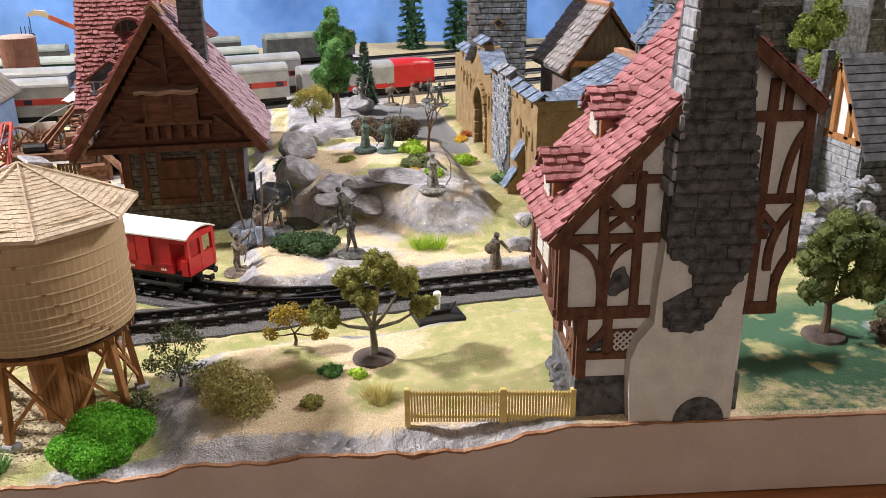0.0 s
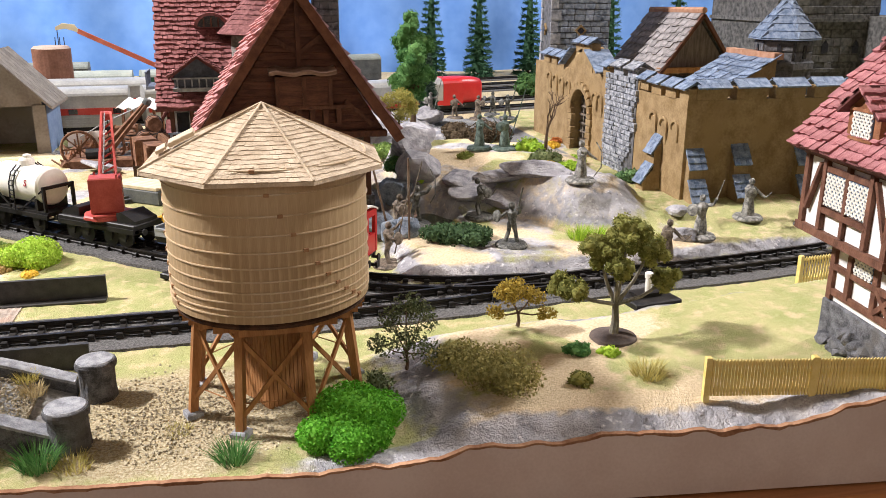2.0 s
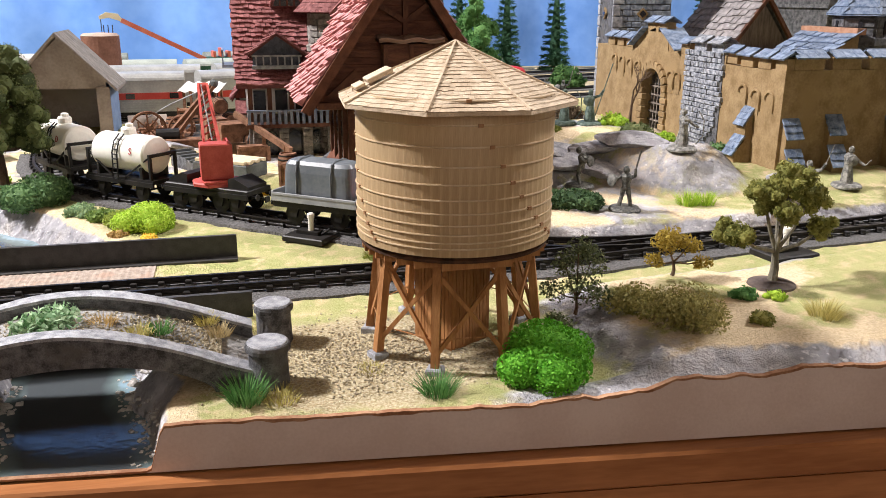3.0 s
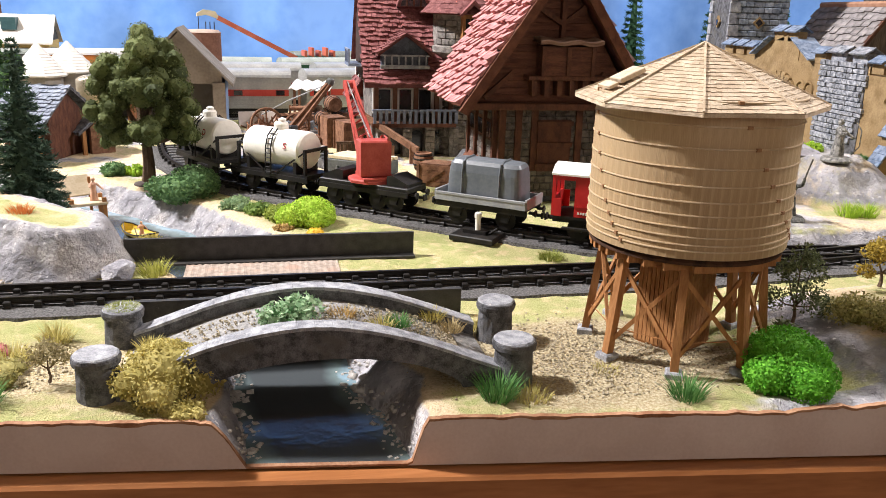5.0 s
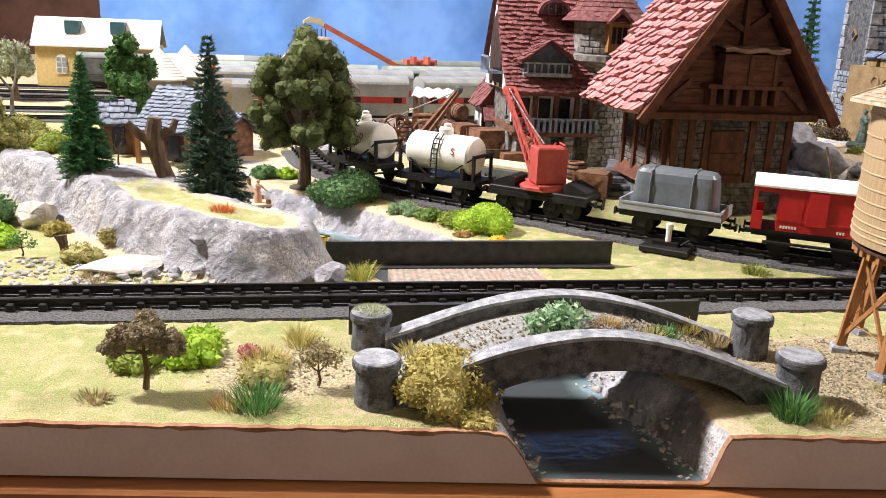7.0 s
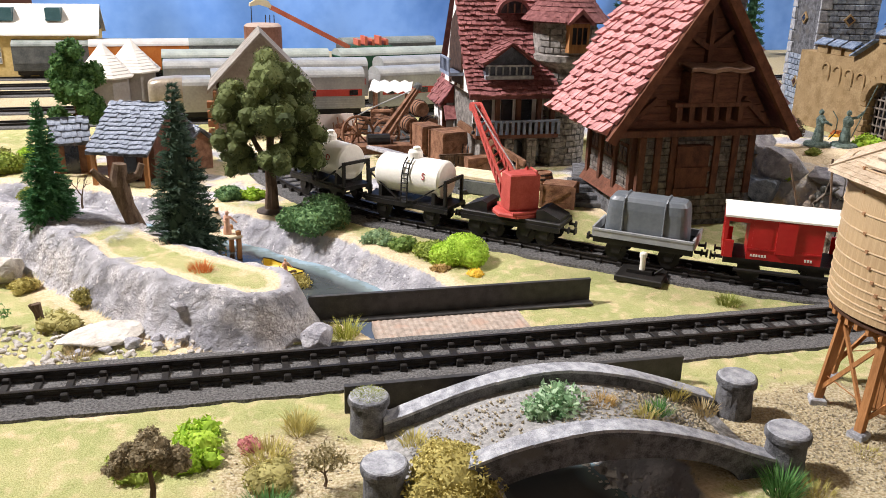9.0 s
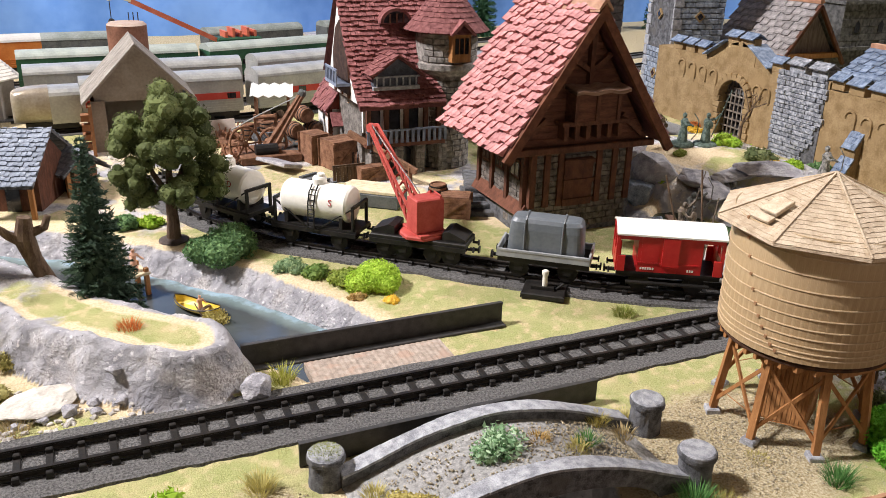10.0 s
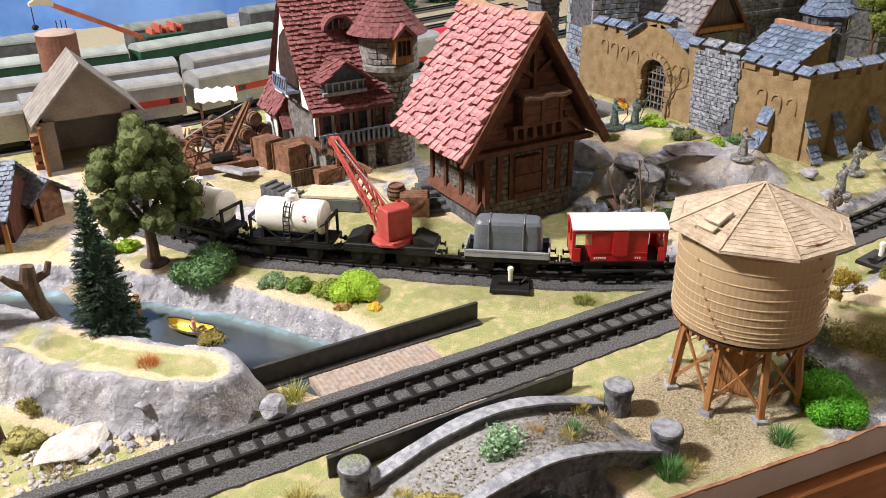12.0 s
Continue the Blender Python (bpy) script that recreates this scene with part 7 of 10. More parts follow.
def tank_wagon(x, y, mark, label):
    t = thing("tank_wagon", label, "railway wagon", *on_siding(x, y), group="goods train wagons")
    L, w = 0.062, 0.0115
    running_gear(t, L, (-0.018, 0.018))
    part("chassis", Mesh().box(-L / 2, L / 2, -w, w, 0.0115, 0.0140), BLACK, t)
    R, zc = 0.0122, 0.0285
    prof = [(0.004, -0.0255), (0.008, -0.0250), (R - 0.0010, -0.0240), (R, -0.0225), (R, 0.0225), (R - 0.0010, 0.0240), (0.008, 0.0250), (0.004, 0.0255)]
    tk = part("tank", Mesh().lathe(prof, 72, pose(0, 0, zc, 0, 90, 0)), WHITE, t, "cream white cylindrical tank", smooth=False)
    part("dome", Mesh().lathe([(0.0048, R - 0.0012), (0.0048, R + 0.0030), (0.0040, R + 0.0042), (0.0012, R + 0.0048)], 18, pose(0, 0, zc)), WHITE, tk)
    part("dome_hatch", Mesh().lathe([(0.0026, R + 0.0044), (0.0026, R + 0.0062), (0.0014, R + 0.0068)], 12, pose(0.001, 0, zc)), WHITE, tk)
    for s in (-1, 1):
        for q in (-0.0022, 0.0022):
            part("ladder_rail", Mesh().tube([(q, s * 0.0140, 0.013), (q, s * 0.0132, 0.030), (q, s * 0.0108, 0.0370), (q, s * 0.0060, 0.0412)], 0.0005, 5), BLACK, t)
        for k in range(9):
            f = k / 9
            z = 0.014 + 0.027 * f
            yy = s * (0.0139 - 0.0007 * f if f < 0.6 else 0.0139 - 0.0004 - (f - 0.6) * 0.018)
            part("ladder_rung", Mesh().tube([(-0.0022, yy, z), (0.0022, yy, z)], 0.0004, 5), BLACK, t)
        part("saddle", Mesh().box(s * 0.0200 - 0.0012, s * 0.0200 + 0.0012, -0.011, 0.011, 0.0130, 0.0215), BLACK, t)
        ef = part("end_frame", Mesh().box(s * 0.0285 - 0.0008, s * 0.0285 + 0.0008, -0.0110, 0.0110, 0.0285, 0.0305), BLACK, t)
        for y_ in (-0.0105, 0.0105):
            part("end_post", Mesh().box(s * 0.0285 - 0.0008, s * 0.0285 + 0.0008, y_ - 0.0010, y_ + 0.0010, 0.0135, 0.0305), BLACK, ef)
            part("stay", Mesh().bar((s * 0.0285, y_, 0.029), (s * 0.006, y_ * 1.1, 0.0142), 0.0009), BLACK, ef)
        lf = bpy.data.curves.new("letter", "FONT")
        lf.body, lf.size, lf.extrude, lf.align_x, lf.align_y = mark, 0.0060, 0.0001, "CENTER", "CENTER"
        tmp = bpy.data.objects.new("tmp", lf)
        scene.collection.objects.link(tmp)
        bpy.context.view_layer.update()
        me = bpy.data.meshes.new_from_object(tmp.evaluated_get(bpy.context.evaluated_depsgraph_get()))
        bpy.data.objects.remove(tmp)
        me.materials.clear()
        o = part("painted_letter", me, mat("dark_red_lettering", (0.30, 0.01, 0.02), (0.38, 0.02, 0.03), 200, 0.5, 0), tk, "dark red painted letter")
        o.matrix_basis = pose(0.013 if s == -1 else -0.013, s * (R * math.cos(0.25) + 0.0003), zc + R * math.sin(0.25), 90 - 14, 0, 0 if s == -1 else 180)


brake_van(-0.099, 0.517)
load_wagon(-0.1585, 0.558)
crane_wagon(-0.2155, 0.612)
tank_wagon(-0.2700, 0.660, "S", "cream white tank wagon with ladder and dark letter")
tank_wagon(-0.3175, 0.722, "D", "cream white tank wagon marked with a letter")

# ---- rear yard trains ----


def coach(x, y, turn, L, body, roofm, label, stripe=None, h=0.043, end=False, windows=True):
    t = thing("railway_coach", label, "railway coach", x, y, 0.003, turn, group="rear yard coaches")
    w = 0.0165
    part("underframe", Mesh().box(-L / 2 + 0.004, L / 2 - 0.004, -w + 0.003, w - 0.003, 0.004, 0.011), BLACK, t)
    for s in (-1, 1):
        bg = part("bogie", Mesh().box(s * L * 0.34 - 0.017, s * L * 0.34 + 0.017, -0.012, 0.012, 0.003, 0.009, bevel=0.001), BLACK, t)
        for q in (-0.010, 0.010):
            part("wheel", Mesh().lathe([(0.0055, -0.012), (0.0055, 0.012)], 12, pose(s * L * 0.34 + q, 0, 0.0055, 90)), BLACK, bg)
    b = part("body", Mesh().box(-L / 2, L / 2, -w, w, 0.009, h - 0.008, bevel=0.0008), body, t)
    r, n = Mesh(), 10
    for sx in (-L / 2, L / 2):
        for k in range(n + 1):
            a = math.pi * k / n
            r.v.append((sx, (w + 0.0004) * math.cos(a), h - 0.0085 + 0.0085 * math.sin(a)))
    r.f = [(k, k + 1, n + 2 + k, n + 1 + k) for k in range(n)] + [tuple(range(n + 1))[::-1], tuple(range(n + 1, 2 * n + 2))]
    part("roof", r, roofm, t, smooth=False)
    if stripe:
        part("window_band", Mesh().box(-L / 2 + 0.003, L / 2 - 0.003, -w - 0.0004, w + 0.0004, 0.0225, 0.0295), stripe, b)
    if windows:
        k, nw = 0, int(L / 0.034)
        for k in range(nw):
            xx = -L / 2 + 0.012 + k * (L - 0.024) / max(1, nw - 1)
            for s in (-1, 1):
                part("window", Mesh().box(xx - 0.0045, xx + 0.0045, s * (w + 0.0006) - 0.0002, s * (w + 0.0006) + 0.0002, 0.0232, 0.0288), GLASS_D, b)
    for k in range(4):
        part("flute", Mesh().box(-L / 2 + 0.001, L / 2 - 0.001, -w - 0.0004, w + 0.0004, 0.0115 + k * 0.0025, 0.0122 + k * 0.0025), body, b)


REDB = mat("red_window_band", (0.42, 0.04, 0.03), (0.50, 0.07, 0.05), 60, 0.4, 0.0)


def lay(x, row):
    """A place on one of the rear tracks, which bend away from the yard, and the way they run there."""
    q = x + 0.245
    return x, YARD[row] + (0.26 if q > 0 else 0.04) * q, 14.6 if q > 0 else 2.3


for x0, L in ((-0.331, 0.158), (-0.129, 0.226)):
    X, Y, A = lay(x0, 0)
    coach(X, Y, A, L, SILVER, SILVER, "silver fluted passenger coach with red window band", REDB, h=0.051)
for x0 in (-0.350, -0.112):
    X, Y, A = lay(x0, 1)
    coach(X, Y, A, 0.226, SILVER, SILVER, "silver fluted passenger coach with red window band", REDB, h=0.052)
for x0 in (-0.372, -0.160):
    X, Y, A = lay(x0, 2)
    coach(X, Y, A, 0.205, GREENP, mat("pale_green_grey_roof", (0.26, 0.29, 0.26), (0.36, 0.39, 0.35), 60, 0.6, 0.1), "dark green passenger coach with grey roof", None, h=0.050)
for x0 in (-0.60, -0.42, -0.165, 0.02):
    X, Y, A = lay(x0, 3)
    coach(X, Y, A, 0.15, DGREY, mat("dusty_green_grey_roof", (0.16, 0.18, 0.16), (0.26, 0.28, 0.26), 60, 0.7, 0.1), "dark grey goods van in the rear yard", None, h=0.050, windows=False)
for x0, y0 in ((-0.515, 1.385),):
    coach(x0, y0, 6, 0.13, ORANGEP, mat("pale_grey_roof", (0.42, 0.40, 0.38), (0.52, 0.50, 0.47), 60, 0.7, 0.1), "orange-brown box van with pale roof", None, h=0.050, windows=False)


def nose(x, y, turn, material, label, name, cat, L=0.13, stripe=None):
    """A streamlined vehicle with one rounded end."""
    t = thing(name, label, cat, x, y, 0.003, turn)
    rows, per = [], 20
    m = Mesh()
    for i in range(9):
        u = i / 8
        xx = L / 2 - 0.034 + 0.034 * math.sin(u * math.pi / 2)
        k = math.cos(u * math.pi / 2) ** 0.5 if u < 1 else 0.12
        for j in range(per):
            a = 2 * math.pi * j / per
            cy, cz = math.cos(a), math.sin(a)
            m.v.append((xx, 0.0165 * k ** 0.6 * math.copysign(abs(cy) ** 0.5, cy), 0.0265 + (0.0175 if cz < 0 else 0.0175 * (0.45 + 0.55 * k)) * math.copysign(abs(cz) ** 0.6, cz)))
    m.f = [(i * per + j, i * per + (j + 1) % per, i * per + per + (j + 1) % per, i * per + per + j) for i in range(8) for j in range(per)] + [tuple(range(8 * per, 9 * per))]
    part("nose", m, material, t, smooth=True)
    b = part("body", Mesh().prism([(-0.0165, 0.009), (0.0165, 0.009), (0.0165, 0.036)] + [(0.0165 * math.cos(math.pi * k / 8), 0.036 + 0.008 * math.sin(math.pi * k / 8)) for k in range(1, 8)] + [(-0.0165, 0.036)], -L / 2 + 0.034, L / 2, pose(0, 0, 0, 0, 0, 90)), SILVER, t)
    if stripe:
        part("front_paint", Mesh().box(L / 2 - 0.062, L / 2 - 0.0335, -0.0169, 0.0169, 0.0088, 0.0370).prism([(0.0169 * math.cos(math.pi * k / 8), 0.0366 + 0.008 * math.sin(math.pi * k / 8)) for k in range(9)], -L / 2 + 0.0345, -L / 2 + 0.062, pose(0, 0, 0, 0, 0, 90)), stripe, b)
        part("lower_stripe", Mesh().box(-L / 2, L / 2 - 0.062, -0.0169, 0.0169, 0.0095, 0.0155), stripe, b)
    part("underframe", Mesh().box(-L / 2 + 0.004, L / 2 - 0.01, -0.012, 0.012, 0.003, 0.010), BLACK, t)
    for s in (-1, 1):
        part("headlamp" if s == 1 else "coupling", Mesh().box(s * L / 2 - 0.002, s * L / 2 + 0.003, -0.002, 0.002, 0.009, 0.012), BLACK, t)
    return t


X, Y, A = lay(0.0875, 0)
nose(X, Y, A, RED, "red and silver streamlined diesel locomotive", "diesel_locomotive", "locomotive", 0.187, RED)
X, Y, A = lay(-0.4415, 0)
nose(X, Y, A + 180, mat("dull_silver_dome", (0.30, 0.25, 0.19), (0.46, 0.40, 0.32), 60, 0.3, 0.05, metal=0.4), "silver round-ended observation coach", "observation_coach", "railway coach", 0.062)


def yard_crane():
    t = thing("breakdown_crane", "orange-red breakdown crane with a cream jib head", "crane", -0.225, 1.318, 0.003, 8.8)
    part("chassis", Mesh().box(-0.06, 0.06, -0.014, 0.014, 0.004, 0.018, bevel=0.001), DGREY, t)
    part("crane_house", Mesh().box(-0.010, 0.050, -0.014, 0.014, 0.018, 0.048, bevel=0.002), GREENP, t)
    c2 = mat("orange_red_paint", (0.46, 0.10, 0.05), (0.56, 0.16, 0.09), 80, 0.5, 0.1)
    jb = part("jib", Mesh().bar((0.0, -0.004, 0.040), (-0.115, -0.002, 0.098), 0.004, 0.006).bar((0.0, 0.004, 0.040), (-0.115, 0.002, 0.098), 0.004, 0.006), c2, t)
    part("jib_head", Mesh().prism([(-0.110, 0.094), (-0.118, 0.106), (-0.133, 0.108), (-0.142, 0.103), (-0.142, 0.099), (-0.130, 0.101), (-0.120, 0.098)], -0.004, 0.004), mat("cream_paint", (0.62, 0.52, 0.33), (0.70, 0.60, 0.40), 90, 0.5, 0.1), jb, "cream jib head")
    part("hook", Mesh().tube([(-0.140, 0, 0.100), (-0.140, 0, 0.078)], 0.0006, 5).blob((-0.140, 0, 0.074), 0.004, 2, 0.3, 2), BLACK, jb)
    for k in range(5):
        part("gantry_bar", Mesh().box(0.0 + k * 0.010, 0.0035 + k * 0.010, -0.012, 0.012, 0.048, 0.056 + 0.004 * (k % 2)), c2, t)


yard_crane()
dr = thing("storage_drum", "rusty brown storage drum with a rail on top", "storage tank", -0.352, 1.188, 0)
part("shell", Mesh().lathe([(0.022, 0), (0.022, 0.085), (0.0215, 0.0858)], 28), mat("rust_paint", (0.14, 0.06, 0.035), (0.24, 0.11, 0.07), 60, 0.7, 0.2), dr)
part("lid", Mesh().lathe([(0.0222, 0.0858), (0.019, 0.0885), (0.002, 0.0895)], 28), mat("dusty_lid", (0.36, 0.26, 0.21), (0.44, 0.34, 0.28), 80, 0.8, 0.1), dr)
for k in range(3):
    part("rail_post", Mesh().tube([(0.004 + k * 0.005, 0.01, 0.088), (0.004 + k * 0.005, 0.01, 0.098)], 0.0006, 5), BLACK, dr)

# ---- shed, huts and station building ----


def shed():
    t = thing("engine_shed", "weathered card engine shed with an open front", "shed", -0.360, 0.945, 0, 0)
    W, D, H, A = 0.042, 0.078, 0.054, 0.098
    brown = mat("brown_shed_board", (0.20, 0.085, 0.035), (0.30, 0.14, 0.07), 60, 0.8, 0.3)
    part("wall_left", Mesh().box(-W, -W + 0.003, 0.012, D, 0, H), brown, t)
    part("wall_right", Mesh().box(W - 0.003, W, 0.012, D, 0, H), BLUEW, t, "blue painted wall")
    part("wall_back", Mesh().box(-W + 0.003, W - 0.003, D - 0.003, D, 0, H), SHEDW, t)
    part("front_gable", Mesh().prism([(-W, 0.046), (W, 0.046), (W, H), (0, A - 0.004), (-W, H)], 0.012, 0.015), SHEDW, t)
    part("back_gable", Mesh().prism([(-W, H), (W, H), (0, A - 0.004)], D - 0.003, D), SHEDW, t)
    for x in (-W + 0.006, W - 0.006):
        part("door_post", Mesh().box(x - 0.006, x + 0.006, 0.010, 0.014, 0, 0.047), SHEDW, t)
    part("open_door", Mesh().box(-W - 0.003, -W, -0.004, 0.012, 0, 0.046), brown, t)
    for k in range(4):
        part("step_block", Mesh().box(-W - 0.010, -W - 0.003, 0.020, 0.030, k * 0.009, k * 0.009 + 0.006), brown, t)
    for s in (-1, 1):
        a, b = Vector((s * (W + 0.008), 0, H - 0.008)), Vector((0, 0, A))
        sl = part("roof_slope", Mesh().prism([(a.x, a.z), (b.x, b.z), (b.x, b.z - 0.0022), (a.x, a.z - 0.0022)], 0.0, D + 0.006), SHEDW, t)
        d = (b - a).normalized()
        for k in range(7):
            part("roof_board", Mesh().prism([(a.x, a.z + 0.0002), (b.x, b.z + 0.0002), (b.x, b.z + 0.0009), (a.x, a.z + 0.0009)], k * 0.0118 + 0.0003, k * 0.0118 + 0.0112), mat("grey_roof_board", (0.22, 0.195, 0.17), (0.34, 0.31, 0.27), 90, 0.9, 0.4, vary=0.08), sl)


shed()


def hut(x, y, turn, W, D, H, A, label, slate=SLATE, wall=CRATE, posts=True, n=9, m=8):
    t = thing("village_hut", label, "hut", x, y, 0, turn, group="village huts")
    part("wall", Mesh().box(-W * 0.8, W * 0.8, -D * 0.6, D * 0.6, 0, H), wall, t)
    part("gable", Mesh().prism([(-D * 0.62, H), (D * 0.62, H), (0, A - 0.003)], -W * 0.8, W * 0.8, pose(0, 0, 0, 0, 0, 90)), wall, t)
    part("doorway", Mesh().box(-0.005, 0.005, -D * 0.6 - 0.0008, -D * 0.6 + 0.0008, 0, H * 0.75), GLASS_D, t)
    if posts:
        for q in (-W * 0.85, W * 0.85):
            part("post", Mesh().box(q - 0.0016, q + 0.0016, -D - 0.001, -D + 0.002, 0, H - 0.002), LEGWOOD, t)
    for s in (-1, 1):
        a, b = Vector((0, s * (D + 0.004), H - 0.004)), Vector((0, 0, A))
        d = (b - a).normalized()
        sl = part("roof_slope", Mesh().add([(-W, a.y, a.z), (W, a.y, a.z), (W, 0, A), (-W, 0, A), (-W, a.y, a.z - 0.002), (W, a.y, a.z - 0.002), (W, 0, A - 0.002), (-W, 0, A - 0.002)], [(0, 1, 2, 3), (4, 5, 1, 0), (5, 6, 2, 1), (7, 4, 0, 3)] if s == -1 else [(3, 2, 1, 0), (0, 1, 5, 4), (1, 2, 6, 5), (3, 0, 4, 7)]), STONE_D, t)
        tiled(sl, (-W if s == -1 else W, a.y, a.z), (1 if s == -1 else -1, 0, 0), d, n, m, 2 * W / n, (b - a).length / m, slate, 70 + s, th=0.0011, limit=120 if s == -1 else 0, name="slate")
    return t


# solid walls coloured dark for the shaded inside of an open shelter
hut(-0.455, 0.829, -19, 0.024, 0.044, 0.030, 0.056, "timber hut with a pale grey slate roof", mat("pale_grey_slate", (0.12, 0.14, 0.18), (0.30, 0.33, 0.385), 260, 0.8, 0.5, vary=0.15), wall=TIMBER, n=13, m=12)
hut(-0.418, 0.842, -60, 0.013, 0.016, 0.022, 0.034, "small slate-roofed well house", mat("pale_grey_slate", (0.16, 0.18, 0.22), (0.34, 0.37, 0.42)), n=5, m=5)
hut(-0.512, 0.842, 10, 0.014, 0.014, 0.030, 0.042, "small brown board hut with pale flat roof", mat("pale_grey_slate", (0.16, 0.18, 0.22), (0.34, 0.37, 0.42)), n=5, m=4)


def station():
    t = thing("station_building", "yellow brick station building with white roof", "building", -0.650, 1.378, 0, 1)
    t.matrix_basis = t.matrix_basis @ Matrix.Diagonal((0.80, 0.80, 0.69, 1))
    yb = mat("yellow_brick", (0.56, 0.40, 0.14), (0.68, 0.51, 0.22), 200, 0.85, 0.3)
    wr = mat("white_card_roof", (0.66, 0.62, 0.56), (0.76, 0.72, 0.66), 60, 0.8, 0.2)
    part("wall", Mesh().box(-0.10, 0.10, 0, 0.08, 0, 0.090), yb, t)
    part("gable_end", Mesh().prism([(0.0, 0.090), (0.08, 0.090), (0.04, 0.135)], -0.10, -0.096, pose(0, 0, 0, 0, 0, 90)), DGREY, t)
    for s in (0, 1):
        a, b = ((-0.006, 0.086), (0.04, 0.140)) if s == 0 else ((0.086, 0.086), (0.04, 0.140))
        part("roof_slope", Mesh().add([(-0.106, a[0], a[1]), (0.106, a[0], a[1]), (0.106, b[0], b[1]), (-0.106, b[0], b[1]), (-0.106, a[0], a[1] - 0.003), (0.106, a[0], a[1] - 0.003), (0.106, b[0], b[1] - 0.003), (-0.106, b[0], b[1] - 0.003)], [(0, 1, 2, 3), (4, 5, 1, 0), (5, 6, 2, 1), (7, 4, 0, 3)]), wr, t)
    for k in range(3):
        x = -0.058 + k * 0.053
        w = part("arched_window", Mesh().prism([(x - 0.009, 0.030), (x + 0.009, 0.030), (x + 0.009, 0.060), (x + 0.006, 0.066), (x, 0.069), (x - 0.006, 0.066), (x - 0.009, 0.060)], -0.0015, 0.0015), WHITE, t)
        for a in (-0.0045, 0.0045):
            for z in (0.037, 0.048, 0.058):
                part("pane", Mesh().box(x + a - 0.0035, x + a + 0.0035, -0.002, -0.0014, z - 0.0042, z + 0.0042), mat("grey_pane", (0.22, 0.24, 0.25), (0.36, 0.38, 0.39), 200, 0.3, 0), w)
    for x in (-0.04, 0.035):
        part("roof_light", Mesh().box(x - 0.012, x + 0.012, 0.010, 0.034, 0.110, 0.134), mat("dark_teal", (0.03, 0.08, 0.09), (0.05, 0.11, 0.12), 60, 0.5, 0), t)
    k2 = thing("pavilion", "grey card pavilion with two white shingled cone roofs", "building", -0.522, 1.105, 0, 2)
    gc = mat("grey_card_wall", (0.25, 0.22, 0.20), (0.34, 0.31, 0.28), 60, 0.9, 0.2)
    for dx, dy, r, ze, za in ((0.0, 0.0, 0.0320, 0.040, 0.074), (0.026, 0.030, 0.0320, 0.042, 0.075)):
        c = Matrix.Translation((dx, dy, 0))
        part("wall", Mesh().lathe([(r * 0.80, 0.0), (r * 0.80, ze + 0.002)], 8, c, math.pi / 8), gc, k2)
        rf = part("roof", Mesh().lathe([(r * 0.97, ze - 0.001), (r * 0.97, ze), (0.0012, za)], 8, c, math.pi / 8), wr, k2)
        for k in range(11):
            u, v = k / 11, (k + 1.15) / 11
            part("shingle_course", Mesh().lathe([(r * (1 - u), ze + (za - ze) * u + 0.0001), (r * (1 - u), ze + (za - ze) * u + 0.0008), (max(r * (1 - v), 0.0006), ze + (za - ze) * min(v, 1.0) + 0.0003)], 8, c, math.pi / 8), wr, rf)


station()

# ---- plants ----


def gz(x, y):
    return ground(x, y)[0]


def bush(x, y, r, h, material, label, n=900, size=0.0028, seed=1, z=None, name="bush", flat=0.75, wide=1.0, core=True):
    z = gz(x, y) if z is None else z
    t = thing(name, label, "bush", x, y, z - 0.0008, seed * 40)
    rng = random.Random(seed)
    cs = [(0, 0, h * 0.42, r * 0.72)]
    for k in range(9):
        a, q = rng.uniform(0, 6.283), rng.uniform(0.25, 0.75)
        rr = r * rng.uniform(0.32, 0.5)
        cs.append((math.cos(a) * r * q * wide, math.sin(a) * r * q, rr * 0.6 + rng.uniform(0, 1) * max(0.0, h - rr * 1.6) * (1 - 0.5 * q), rr))
    fo = Mesh().leaves(cs, int(n * 1.9), size * 0.78, seed, 0.45 if core else 1.0, flat)
    if core:
        for k, (a, b, c, q) in enumerate(cs):
            fo.blob((a, b, c), q * 0.80, seed + k, 0.25, 2, flat, 2.0)
    part("foliage", fo, material, t, kind="stuff")
    st = Mesh()
    for k in range(5):
        a = rng.uniform(0, 6.283)
        st.tube([(0, 0, 0), (math.cos(a) * r * 0.4, math.sin(a) * r * 0.4, h * 0.5)], [0.0007, 0.0004], 5)
    part("stem", st, BARK, t, kind="stuff")
    return t


def tuft(x, y, r, h, material, label, n=70, seed=1, w=0.00021, z=None):
    z = gz(x, y) if z is None else z
    t = thing("grass_tuft", label, "grass tuft", x, y, z - 0.0005)
    part("grass", Mesh().blades((0, 0, 0), r, int(n * 1.7), h, w, seed), material, t, kind="stuff")


def branchy(trunk, rng, p, d, L, r, depth, tips):
    q = p + d * L
    mid = p.lerp(q, 0.5) + Vector((rng.uniform(-1, 1), rng.uniform(-1, 1), 0)) * L * 0.08
    trunk.tube([p, mid, q], [r, r * 0.8, r * 0.6], 6)
    if depth == 0:
        tips.append(q)
        return
    for k in range(rng.choice((2, 3))):
        e = (d + Vector((rng.uniform(-1, 1), rng.uniform(-1, 1), rng.uniform(-0.25, 0.6))) * 0.75).normalized()
        branchy(trunk, rng, q, e, L * rng.uniform(0.6, 0.8), r * 0.6, depth - 1, tips)


